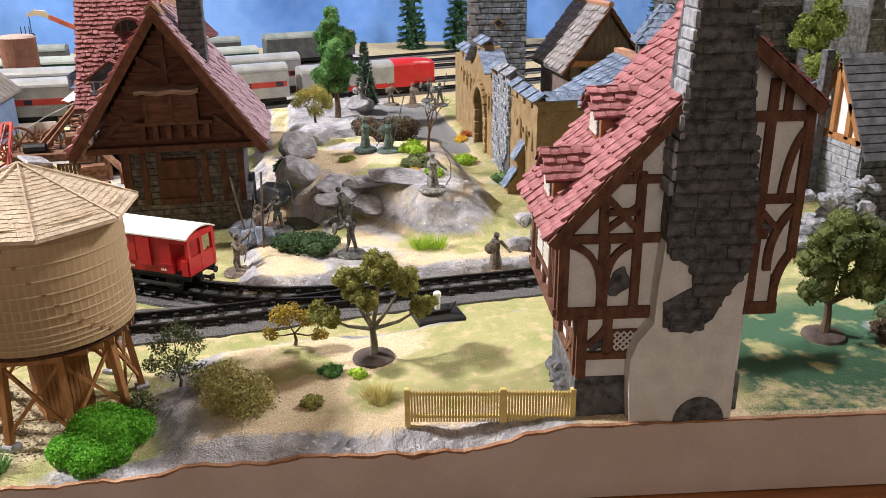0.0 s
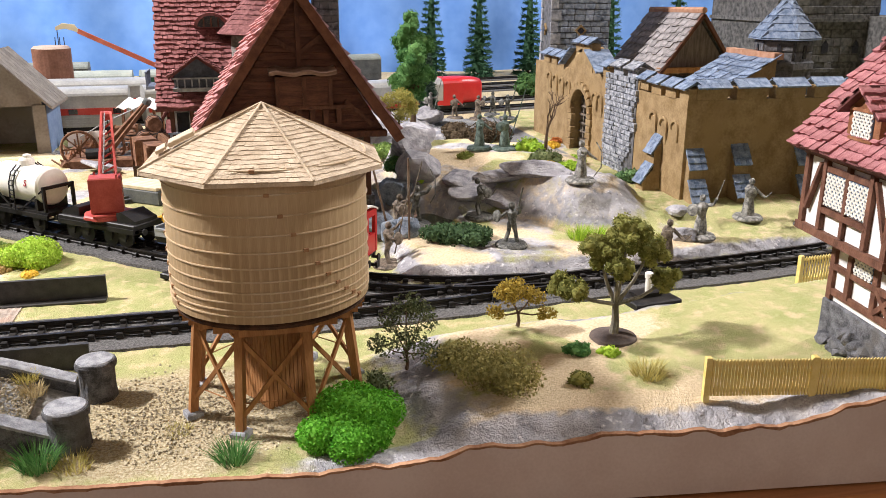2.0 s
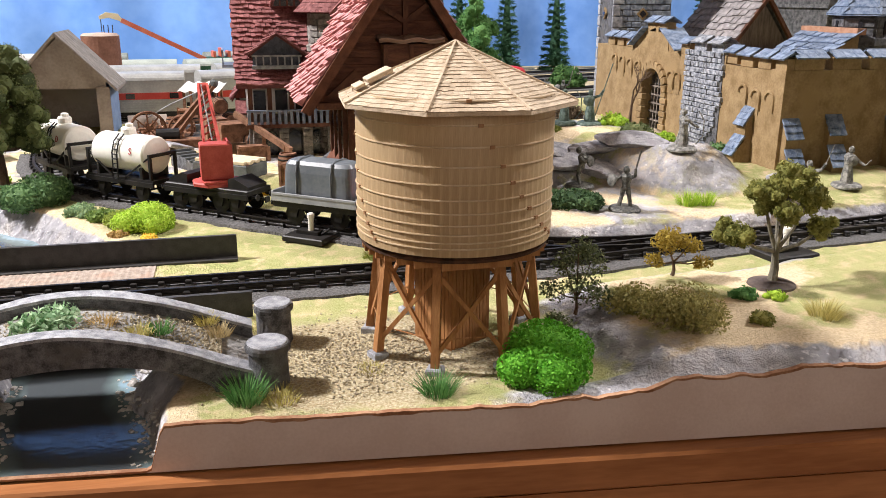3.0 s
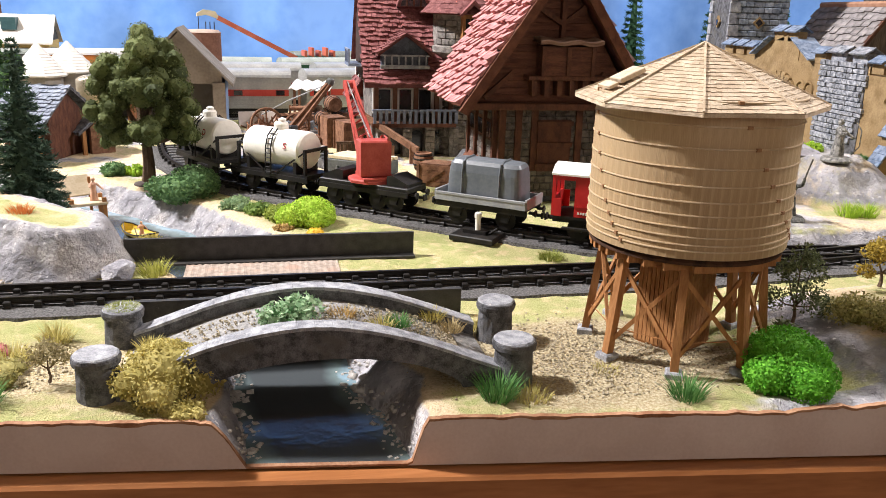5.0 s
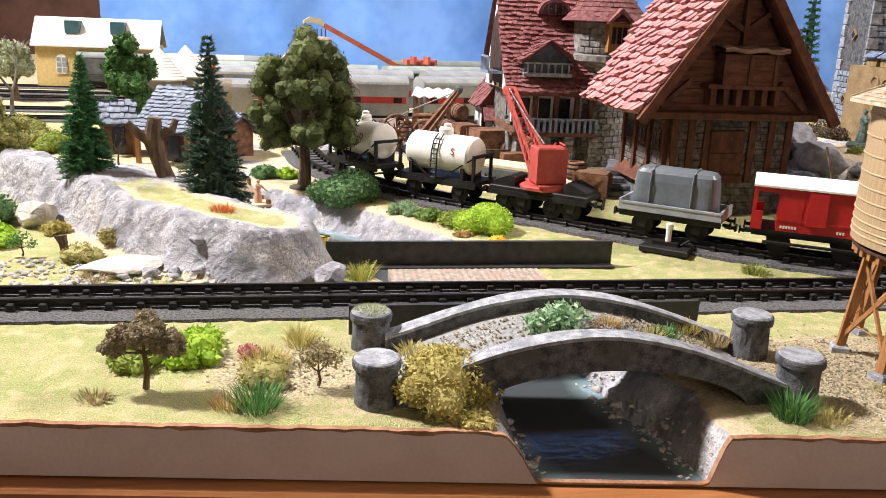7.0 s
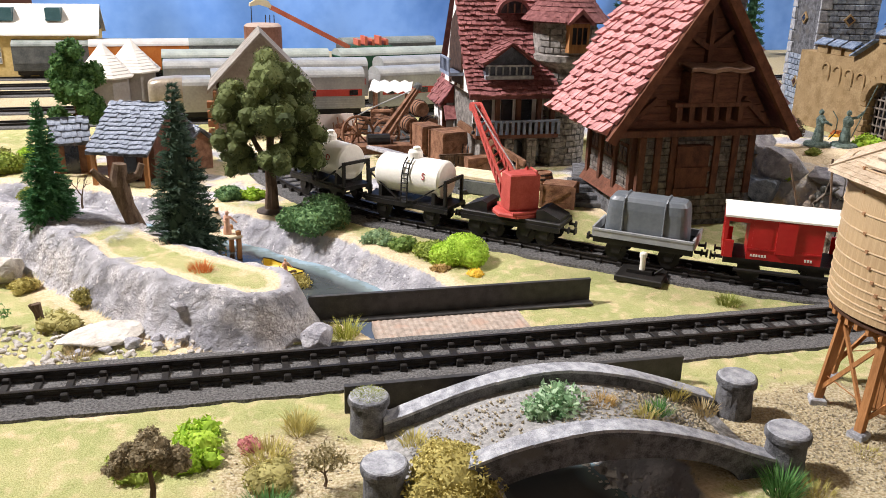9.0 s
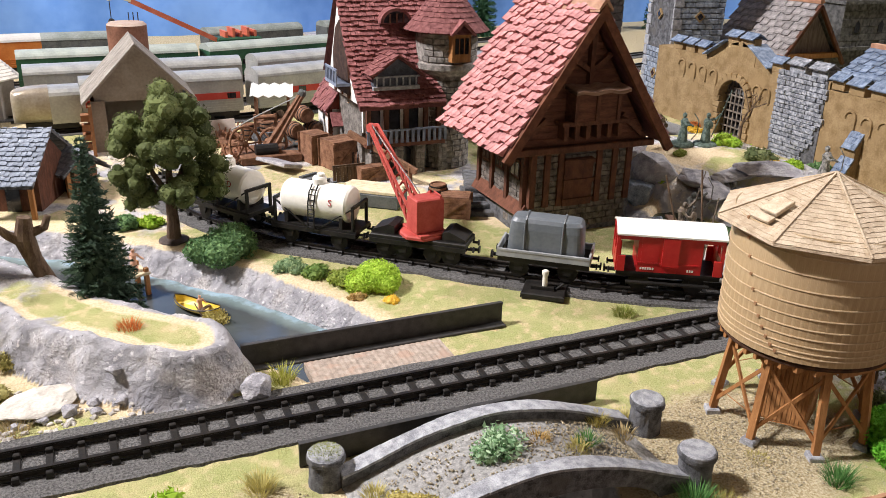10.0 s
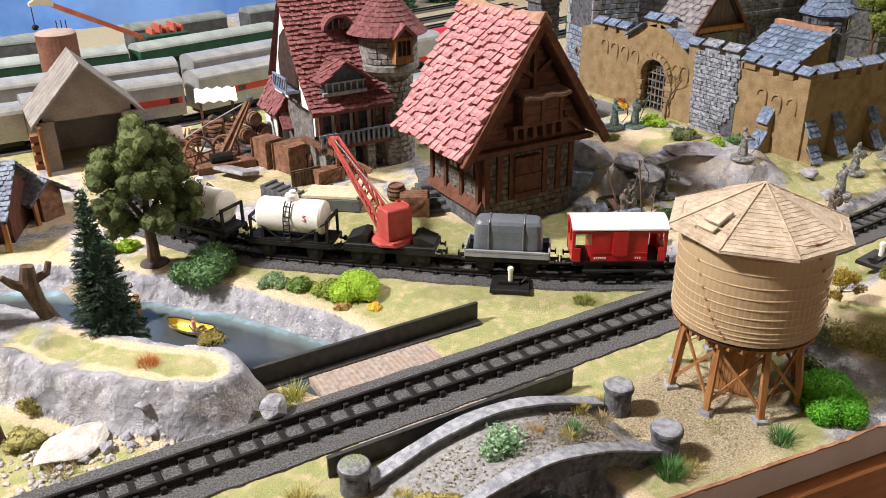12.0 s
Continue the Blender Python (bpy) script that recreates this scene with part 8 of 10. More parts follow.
def foam_tree(x, y, clumps, leaf, label, trunk_r=0.0028, base=True, n=2600, size=0.0021, seed=3, z=None, bark=BARK, fork=0.3, balls=7, core=True):
    """A model tree: round base, trunk with limbs out to each clump, crown of fine foam."""
    z = gz(x, y) if z is None else z
    t = thing("model_tree", label, "tree", x, y, z - 0.0004, group="model trees")
    if base:
        part("round_base", Mesh().lathe([(0.0105, 0), (0.0100, 0.0016), (0.0060, 0.0026), (0.0040, 0.0030)], 24), mat("brown_tree_base", (0.06, 0.045, 0.04), (0.12, 0.09, 0.075), 200, 0.7, 0.3), t)
    rng = random.Random(seed)
    top = max(c[2] for c in clumps)
    f = Vector((0, 0, 0.002 + top * fork))
    tr = Mesh().tube([(0, 0, 0.001), (0.0006, 0, f.z * 0.5), tuple(f)], [trunk_r * 1.25, trunk_r, trunk_r * 0.8], 8)
    crown = []
    for cx, cy, cz, r in clumps:
        c = Vector((cx, cy, cz))
        m = f.lerp(c, 0.5) + Vector((0, 0, -0.08 * (c - f).length))
        tr.tube([f, m, c], [trunk_r * 0.62, trunk_r * 0.45, trunk_r * 0.25], 6)
        crown.append((cx, cy, cz, r * 0.66))
        for k in range(balls):
            d = Vector((rng.gauss(0, 1), rng.gauss(0, 1), rng.gauss(0, 1))).normalized()
            q = (7 / balls) ** 0.4
            crown.append((cx + d.x * r * (1.1 - 0.5 * q), cy + d.y * r * (1.1 - 0.5 * q), cz + d.z * r * (1.0 - 0.5 * q), r * q * rng.uniform(0.38, 0.55)))
    part("trunk", tr, bark, t)
    cr = Mesh().leaves(crown, int(n * 1.9), size * 0.78, seed, 0.30)
    if core:
        for k, (a, b, c, q) in enumerate(crown):
            cr.blob((a, b, c), q * 0.80, seed + k, 0.35, 2, 1.0, 2.5)
    part("crown", cr, leaf, t, kind="stuff")
    return t


def conifer(x, y, h, r, label, z=None, seed=5, leaf=None, tiers=26, bare=0.04, size=1.0):
    z = gz(x, y) if z is None else z
    t = thing("model_conifer", label, "tree", x, y, z - 0.001, seed * 33, group="model conifers")
    part("trunk", Mesh().tube([(0, 0, 0), (0, 0, h * 0.96)], [r * 0.09, r * 0.02], 7), BARK, t)
    rng = np.random.default_rng(seed)
    m = Mesh()
    prof = [(r * 0.42 * (1 - f) ** 0.9 + 0.0004, h * (bare + 0.01 + (0.96 - bare) * f)) for f in [k / 14 for k in range(15)]]
    m.lathe(prof, 14)
    for k in range(tiers):
        f = k / (tiers - 1)
        zz = h * (bare + (1 - bare) * f)
        rad = r * (1 - f) ** 0.9 + 0.0009
        nb = max(9, int(30 * (1 - 0.6 * f)))
        for b in range(nb):
            a = rng.random() * 6.283
            L = rad * (0.85 + 0.25 * rng.random())
            d = Vector((math.cos(a), math.sin(a), -0.20 + 0.45 * f + rng.normal() * 0.10))
            w = Vector((-math.sin(a), math.cos(a), 0.25 * rng.normal())) * (0.00050 + 0.02 * L) * size * 0.75
            o = Vector((0, 0, zz))
            u = Vector((0, 0, 1)) * 0.0007 * size
            m.add([o + d * L * 0.35 - w * 0.6, o + d * L * 0.35 + w * 0.6, o + d * L * 0.8 + w, o + d * L - u, o + d * L * 0.8 - w], [(0, 1, 2, 3, 4)])
            steps = max(3, int(L / (0.0016 * size)))
            for q in range(steps):
                p = o + d * L * (0.35 + 0.65 * (q + 0.6) / steps)
                for e in (-1, 1):
                    v = Vector((math.cos(a + e * 0.8), math.sin(a + e * 0.8), 0.5 * rng.normal())) * 0.0028 * size
                    ww = Vector((-math.sin(a), math.cos(a), 0.8)) * 0.00055 * size
                    m.add([p - ww, p + ww, p + v], [(0, 1, 2)])
    part("needle_coat", m, leaf or PINEG, t, kind="stuff")


foam_tree(-0.362, 0.706, [(0.002, -0.004, 0.092, 0.020), (-0.018, -0.002, 0.074, 0.019), (0.019, -0.003, 0.076, 0.020), (0.0, -0.016, 0.066, 0.020), (-0.022, -0.010, 0.052, 0.016), (0.024, -0.012, 0.050, 0.017), (0.004, 0.012, 0.070, 0.020), (0.005, -0.020, 0.043, 0.015), (-0.020, -0.008, 0.038, 0.013), (0.024, -0.008, 0.037, 0.014)], GREYGREEN, "grey-green clump-foliage tree on a round brown base", 0.0040, n=16000, size=0.0012, seed=3, fork=0.32, balls=11)
foam_tree(0.019, 0.383, [(-0.010, -0.002, 0.041, 0.0085), (0.004, 0.0, 0.047, 0.0095), (0.016, 0.002, 0.039, 0.0085), (-0.004, -0.008, 0.036, 0.0070), (-0.023, -0.002, 0.026, 0.0085), (0.026, 0.004, 0.024, 0.0070), (0.006, 0.010, 0.040, 0.007)], OLIVE, "open olive-leaved tree on a round dark base", 0.0018, n=6000, size=0.0011, seed=9, bark=GBARK, fork=0.30, balls=14)
foam_tree(-0.018, 0.403, [(-0.004, 0, 0.018, 0.0080), (0.006, -0.002, 0.016, 0.0060), (0.012, -0.004, 0.008, 0.0045), (-0.012, -0.004, 0.010, 0.0045)], leafmat("mustard_foliage", (0.20, 0.14, 0.02), (0.40, 0.30, 0.06)), "small mustard-leaved shrub with bare stems", 0.0008, base=False, n=1100, size=0.0013, seed=12, core=False)
foam_tree(-0.4105, 0.3835, [(0.0, 0, 0.0205, 0.0070), (-0.0072, 0.001, 0.0176, 0.0054), (0.0072, -0.001, 0.0172, 0.0054), (-0.0100, 0, 0.0150, 0.0036), (0.0100, 0.001, 0.0150, 0.0036)], BROWNF, "small brown-grey model tree on grass", 0.0009, base=False, n=4200, size=0.0010, seed=15, fork=0.55, balls=14)
foam_tree(-0.356, 0.382, [(0.0, 0, 0.013, 0.0055), (-0.004, 0, 0.010, 0.0045), (0.004, 0.001, 0.010, 0.0045)], leafmat("dry_leaf_foliage", (0.16, 0.13, 0.06), (0.36, 0.31, 0.17)), "sparse dry shrub with bare stems", 0.0005, base=False, n=420, size=0.0011, seed=16, core=False)
# leaf colour of this tree is darkened for the shade of the house
foam_tree(0.236, 0.352, [(0.004, 0.0, 0.052, 0.015), (0.020, -0.004, 0.044, 0.015), (-0.008, 0.0, 0.043, 0.013), (0.028, 0.004, 0.030, 0.013), (0.010, -0.010, 0.034, 0.013), (-0.012, -0.006, 0.029, 0.009)], leafmat("shaded_olive_foliage", (0.040, 0.055, 0.016), (0.15, 0.17, 0.055)), "leafy green tree on a dark base beside the house", 0.0020, n=6500, size=0.0014, seed=19, bark=BARK, balls=14)
foam_tree(0.033, 0.892, [(0, 0, 0.108, 0.012), (-0.007, 0.002, 0.094, 0.015), (0.008, 0, 0.087, 0.016), (0.0, -0.006, 0.074, 0.018), (0.009, 0.0, 0.058, 0.016), (-0.009, -0.004, 0.054, 0.016), (0.0, 0.004, 0.042, 0.016)], leafmat("mid_green_foliage", (0.035, 0.085, 0.025), (0.13, 0.22, 0.07)), "tall deep green model tree", 0.003, base=False, n=5000, size=0.0020, seed=21, z=0.018)
foam_tree(0.008, 0.832, [(0, 0, 0.038, 0.013), (-0.012, 0, 0.032, 0.010), (0.012, 0.002, 0.031, 0.010), (0.002, -0.006, 0.024, 0.009)], leafmat("yellow_green_foliage", (0.20, 0.18, 0.04), (0.40, 0.37, 0.11)), "small yellow-green tree by the road", 0.0012, base=False, n=2200, size=0.0016, seed=23, fork=0.4, core=False)
bush(-0.016, 0.772, 0.0150, 0.0150, leafmat("forest_moss", (0.09, 0.16, 0.04), (0.22, 0.30, 0.08)), "green bush behind the barn", 1600, 0.0018, 24)
foam_tree(-0.524, 0.950, [(0, 0, 0.083, 0.014), (-0.008, 0, 0.066, 0.017), (0.009, 0.002, 0.060, 0.018), (0.0, -0.008, 0.048, 0.018), (-0.014, -0.008, 0.024, 0.013), (0.013, -0.004, 0.034, 0.016)], leafmat("deep_green_foliage", (0.025, 0.07, 0.02), (0.09, 0.17, 0.05)), "tall deep green model tree by the rear track", 0.003, base=False, n=4500, size=0.003, seed=27)
foam_tree(-0.705, 1.207, [(0, 0, 0.058, 0.017), (-0.006, 0, 0.046, 0.018), (0.007, 0, 0.042, 0.018)], leafmat("dry_grey_foliage", (0.22, 0.24, 0.14), (0.40, 0.42, 0.28)), "pale dry model tree near the station", 0.003, base=False, n=2500, size=0.003, seed=29)
foam_tree(0.470, 0.735, [(0, 0, 0.120, 0.018), (-0.014, 0, 0.096, 0.020), (0.012, 0.002, 0.098, 0.018), (0.0, -0.008, 0.070, 0.018)], leafmat("fresh_olive_foliage", (0.07, 0.1, 0.02), (0.24, 0.28, 0.07)), "leafy tree beside the ruined keep", 0.003, base=False, n=3000, size=0.0025, seed=31)
conifer(-0.411, 0.590, 0.100, 0.0215, "dark green bristle conifer on the river bank", seed=5, z=0.004, tiers=30)
conifer(-0.484, 0.624, 0.064, 0.0150, "dense mid green conifer on a rock", seed=6, leaf=leafmat("fir_needles", (0.02, 0.075, 0.025), (0.07, 0.17, 0.07)), tiers=28, size=0.8)
for k, (x, y, h) in enumerate(((0.215, 1.62, 0.20), (0.300, 1.60, 0.19), (0.405, 1.62, 0.20), (0.56, 1.60, 0.22), (0.70, 1.60, 0.20))):
    conifer(x, y, h, 0.028, "slim dark conifer before the blue cloth", z=0, seed=10 + k, tiers=18, size=2.4, leaf=leafmat("far_fir", (0.02, 0.06, 0.03), (0.06, 0.13, 0.07)))
conifer(0.072, 1.000, 0.072, 0.013, "small dark conifer beside a tall tree", z=0.016, seed=17, tiers=20, size=1.5)
for k, (x, y, r) in enumerate(((0.30, 1.30, 0.030), (0.42, 1.20, 0.035), (0.52, 1.10, 0.04), (0.47, 1.04, 0.03))):
    bush(x, y, r, r * 1.5, leafmat("deep_green_foliage", (0.025, 0.07, 0.02), (0.09, 0.17, 0.05)), "rounded dark green bush beyond the castle", 900, 0.005, 40 + k, z=0)

bush(-0.100, 0.3485, 0.0210, 0.019, BRIGHT, "bright green fibre bush by the water tower", 14000, 0.0012, 2, flat=0.8)
foam_tree(-0.072, 0.385, [(0, 0, 0.031, 0.006), (-0.006, 0, 0.025, 0.007), (0.006, 0.001, 0.023, 0.008), (0.001, -0.004, 0.015, 0.009), (-0.009, 0, 0.012, 0.007), (0.010, -0.003, 0.010, 0.007)], leafmat("dusky_foliage", (0.05, 0.065, 0.03), (0.17, 0.19, 0.09)), "dusky leafy shrub beside grey rock", 0.0007, base=False, n=1500, size=0.0012, seed=43, fork=0.2, core=False)
bush(-0.086, 0.365, 0.009, 0.020, leafmat("dusky_foliage", (0.035, 0.05, 0.02), (0.13, 0.15, 0.07)), "dusky leafy shrub beside a bright bush", 600, 0.0016, 33, core=False)
bush(-0.040, 0.350, 0.0185, 0.017, leafmat("olive_straw_foliage", (0.18, 0.16, 0.05), (0.40, 0.36, 0.14)), "olive straw-coloured shrub on the meadow edge", 3600, 0.0012, 4, wide=1.25, core=False)
bush(-0.052, 0.372, 0.014, 0.010, leafmat("olive_straw_foliage", (0.18, 0.16, 0.05), (0.40, 0.36, 0.14)), "low olive shrub on the meadow", 1200, 0.0014, 5, core=False)
bush(-0.002, 0.372, 0.006, 0.006, MIDG, "small leafy green plant", 260, 0.0014, 6)
bush(0.010, 0.367, 0.005, 0.005, LIME, "small lime green plant", 200, 0.0013, 7)
bush(-0.012, 0.345, 0.006, 0.006, OLIVE, "small olive plant by the meadow edge", 240, 0.0013, 8)
tuft(0.017, 0.3455, 0.0058, 0.0075, STRAW, "olive straw grass tuft on the meadow", 160, 11)
tuft(-0.142, 0.3395, 0.0050, 0.0095, MIDG, "green grass tuft at the board edge", 150, 12)
tuft(-0.207, 0.3490, 0.0055, 0.0105, MIDG, "green grass tuft beside a stone pillar", 170, 13)
tuft(-0.196, 0.3475, 0.0065, 0.0050, STRAW, "straw grass tuft beside a stone pillar", 110, 14)
tuft(-0.375, 0.3690, 0.0065, 0.0090, MIDG, "green grass tuft at the board edge", 170, 15)
tuft(-0.384, 0.3705, 0.0055, 0.0055, leafmat("straw_rust", (0.26, 0.17, 0.06), (0.46, 0.32, 0.13)), "rusty grass tuft at the board edge", 80, 16)
tuft(-0.362, 0.4195, 0.0050, 0.0085, STRAW, "straw grass tuft by the ballast", 130, 17)
tuft(-0.374, 0.4030, 0.0075, 0.0075, STRAW, "straw grass clump on flock", 170, 18)
tuft(-0.425, 0.378, 0.0040, 0.0050, leafmat("dry_grass", (0.26, 0.20, 0.10), (0.44, 0.36, 0.20)), "dry straw grass tuft on flock", 80, 19)
tuft(-0.136, 0.5010, 0.0060, 0.0055, leafmat("moss_tuft", (0.14, 0.17, 0.03), (0.32, 0.34, 0.10)), "mossy grass tuft beside the siding", 170, 20)
tuft(-0.335, 0.4985, 0.0055, 0.0095, leafmat("lime_straw_grass", (0.22, 0.24, 0.04), (0.44, 0.42, 0.12)), "lime straw grass tuft by a boulder", 150, 21)
tuft(-0.400, 0.5330, 0.0050, 0.0055, RUST, "rust red grass tuft on the rock", 120, 22)
tuft(-0.162, 0.364, 0.0050, 0.0030, STRAW, "low straw grass on the gravel", 60, 23)
tuft(-0.1985, 0.410, 0.0050, 0.0055, STRAW, "straw grass behind a stone pillar", 90, 24)
tuft(-0.452, 0.497, 0.0060, 0.0060, leafmat("dry_grass", (0.26, 0.2, 0.1), (0.44, 0.36, 0.2)), "dry grass tuft by the white rock", 100, 25)
tuft(0.0655, 0.5335, 0.0060, 0.0110, LIME, "tall lime grass tuft by the line", 130, 26)
tuft(0.0760, 0.5310, 0.0055, 0.0105, LIME, "tall lime grass tuft by the line", 120, 27)
bush(-0.3160, 0.3680, 0.0190, 0.0215, leafmat("olive_gold_foliage", (0.24, 0.20, 0.05), (0.50, 0.43, 0.16)), "olive-gold moss bush against the footbridge", 4200, 0.0013, 9)
bush(-0.310, 0.3530, 0.0070, 0.0045, leafmat("olive_gold_foliage", (0.24, 0.20, 0.05), (0.50, 0.43, 0.16)), "low olive-gold moss at the board edge", 500, 0.0012, 10)
bush(-0.398, 0.411, 0.0125, 0.0085, LIME, "lime green leafy plant by the ballast", 700, 0.0022, 11, wide=1.3)
bush(-0.418, 0.404, 0.0110, 0.0070, leafmat("olive_lime_foliage", (0.14, 0.19, 0.03), (0.32, 0.38, 0.08)), "olive-lime leafy plant on grass", 500, 0.0018, 12)
bush(-0.380, 0.411, 0.0055, 0.0040, leafmat("pink_heather", (0.28, 0.08, 0.09), (0.45, 0.18, 0.17)), "low pinkish heather on flock", 220, 0.0012, 13)
bush(-0.3735, 0.389, 0.0100, 0.0070, leafmat("olive_straw_foliage", (0.18, 0.16, 0.05), (0.40, 0.36, 0.14)), "olive straw shrub on grass", 700, 0.0013, 14)
bush(-0.272, 0.388, 0.0130, 0.0090, PALEG, "pale green leafy plant on the bridge deck", 800, 0.0021, 15, z=0.0165, core=False)
for k, (x, y, z, m) in enumerate(((-0.256, 0.389, 0.0165, leafmat("straw_rust", (0.26, 0.17, 0.06), (0.46, 0.32, 0.13))), (-0.236, 0.384, 0.0145, MIDG), (-0.243, 0.380, 0.0150, STRAW), (-0.215, 0.388, 0.0100, leafmat("dry_grass", (0.26, 0.2, 0.1), (0.44, 0.36, 0.2))), (-0.220, 0.4005, 0.010, leafmat("olive_gold_foliage", (0.24, 0.20, 0.05), (0.50, 0.43, 0.16))), (-0.324, 0.392, 0.0070, STRAW), (-0.3365, 0.4155, 0.0143, leafmat("moss_tuft", (0.14, 0.17, 0.03), (0.32, 0.34, 0.1))))):
    tuft(x, y, 0.0062 if k == 6 else 0.0042, 0.0016 if k == 6 else 0.0050, m, "small grass tuft on the stone footbridge", 700 if k == 6 else 80, 30 + k, z=z)
bush(-0.375, 0.740, 0.0095, 0.0090, LIME, "lime green bush behind the tree", 500, 0.0022, 16)
bush(-0.390, 0.742, 0.0110, 0.0110, leafmat("forest_foliage", (0.05, 0.11, 0.045), (0.15, 0.25, 0.10)), "dark green bush behind the tree", 700, 0.0022, 17)
bush(-0.330, 0.670, 0.0250, 0.0180, leafmat("forest_foliage", (0.05, 0.11, 0.045), (0.15, 0.25, 0.10)), "dark green grassy bush beside the tank wagons", 5200, 0.0021, 18, wide=1.2)
bush(-0.299, 0.630, 0.0110, 0.0085, leafmat("sage_foliage", (0.12, 0.20, 0.10), (0.30, 0.38, 0.20)), "pale sage herb by the siding", 900, 0.0016, 19)
bush(-0.286, 0.615, 0.0100, 0.0080, leafmat("forest_moss", (0.09, 0.16, 0.04), (0.22, 0.30, 0.08)), "green herb by the siding", 800, 0.0016, 20)
bush(-0.256, 0.588, 0.0200, 0.0150, leafmat("lime_bush", (0.24, 0.38, 0.03), (0.48, 0.62, 0.10)), "bright lime green fibre bush by the siding", 9000, 0.0012, 21)
bush(-0.272, 0.595, 0.0125, 0.0115, leafmat("olive_lime_foliage", (0.14, 0.19, 0.03), (0.32, 0.38, 0.08)), "olive-lime bush by the siding", 1400, 0.0018, 22)
bush(-0.272, 0.575, 0.0060, 0.0045, leafmat("straw_rust", (0.26, 0.17, 0.06), (0.46, 0.32, 0.13)), "low rusty straw plant", 260, 0.0014, 23)
bush(-0.256, 0.5635, 0.0055, 0.0030, YOLK, "low yellow flowering plant", 240, 0.0012, 24)
bush(-0.352, 0.6060, 0.0095, 0.0080, leafmat("olive_gold_foliage", (0.24, 0.20, 0.05), (0.50, 0.43, 0.16)), "olive-gold water plant by the canoe", 800, 0.0013, 25, z=WATER_Z, core=False)
bush(-0.466, 0.530, 0.0110, 0.0090, leafmat("olive_straw_foliage", (0.18, 0.16, 0.05), (0.40, 0.36, 0.14)), "olive scrub at the foot of the rock", 600, 0.0015, 26)
# rocky ground beyond the line
bush(-0.008, 0.546, 0.0210, 0.0085, leafmat("ivy_foliage", (0.018, 0.04, 0.015), (0.07, 0.12, 0.05)), "dark green ivy mat on the rocks", 2600, 0.0020, 50, flat=0.5)
bush(0.079, 0.790, 0.024, 0.034, leafmat("brown_thorn", (0.05, 0.035, 0.02), (0.15, 0.11, 0.07)), "brown thorny hedge by the road", 4200, 0.0020, 51, wide=1.2, core=False)
bush(0.056, 0.800, 0.018, 0.028, leafmat("brown_thorn", (0.05, 0.035, 0.02), (0.15, 0.11, 0.07)), "brown thorny hedge by the road", 1500, 0.0022, 52, wide=1.3)
for k, (x, y, r, h, m, lb) in enumerate(((0.080, 0.678, 0.014, 0.008, LIME, "low lime green bush before the gate"), (0.128, 0.700, 0.012, 0.008, LIME, "low lime green bush by the castle wall"), (0.146, 0.634, 0.011, 0.012, leafmat("forest_foliage", (0.05, 0.11, 0.045), (0.15, 0.25, 0.10)), "dark round bush by the castle wall"), (0.078, 0.632, 0.014, 0.007, leafmat("dark_moss", (0.05, 0.07, 0.025), (0.15, 0.17, 0.07)), "dark mossy patch on the rocks"), (0.072, 0.610, 0.006, 0.004, YOLK, "low yellow flowering patch"), (0.088, 0.608, 0.008, 0.005, LIME, "low lime green patch"), (0.028, 0.668, 0.006, 0.004, leafmat("moss_tuft", (0.14, 0.17, 0.03), (0.32, 0.34, 0.1)), "low moss on the rocks"), (-0.018, 0.688, 0.012, 0.018, MIDG, "green bush behind the barn"), (-0.010, 0.640, 0.007, 0.008, LIME, "lime bush beside the barn"), (-0.190, 0.664, 0.007, 0.006, YOLK, "dry yellow tuft beside the crane"), (0.150, 0.80, 0.006, 0.006, RUST, "red flowering plant by the gate"), (0.143, 0.79, 0.008, 0.004, YOLK, "yellow patch by the gate"), (0.27, 0.345, 0.012, 0.008, leafmat("brown_thorn", (0.05, 0.035, 0.02), (0.15, 0.11, 0.07)), "dark brown scrub by the house"), (0.285, 0.36, 0.014, 0.010, leafmat("dusky_foliage", (0.035, 0.05, 0.02), (0.13, 0.15, 0.07)), "dusky scrub by the house"))):
    bush(x, y, r, h, m, lb, 700, 0.0019, 60 + k)


def bare_tree(x, y, h, label, seed, material=BARK, z=None):
    z = gz(x, y) if z is None else z
    t = thing("bare_tree", label, "tree", x, y, z - 0.0008)
    m, rng = Mesh(), random.Random(seed)
    branchy(m, rng, Vector((0, 0, 0)), Vector((0.05, 0, 1)).normalized(), h * 0.36, h * 0.035, 4, [])
    part("branch_work", m, material, t)


foam_tree(-0.568, 0.702, [(0.0, 0, 0.048, 0.017), (-0.014, 0.004, 0.040, 0.018), (0.016, 0.0, 0.036, 0.016), (0.004, -0.010, 0.030, 0.017), (0.020, -0.004, 0.022, 0.012), (-0.018, -0.006, 0.024, 0.015)], leafmat("yellow_olive_foliage", (0.15, 0.15, 0.04), (0.40, 0.38, 0.14)), "yellow-olive leafy tree by the rock", 0.0022, base=False, n=9000, size=0.0017, seed=61, balls=12)
bush(-0.529, 0.602, 0.0190, 0.0170, leafmat("forest_foliage", (0.05, 0.11, 0.045), (0.15, 0.25, 0.10)), "dark green bush at the foot of the rock", 2600, 0.0019, 81)
bush(-0.517, 0.560, 0.0150, 0.0110, LIME, "lime green leafy plant on flock", 1500, 0.0021, 82)
bush(-0.492, 0.582, 0.0085, 0.0080, leafmat("olive_gold_foliage", (0.24, 0.20, 0.05), (0.50, 0.43, 0.16)), "olive-gold plant beside a limestone boulder", 800, 0.0015, 83)
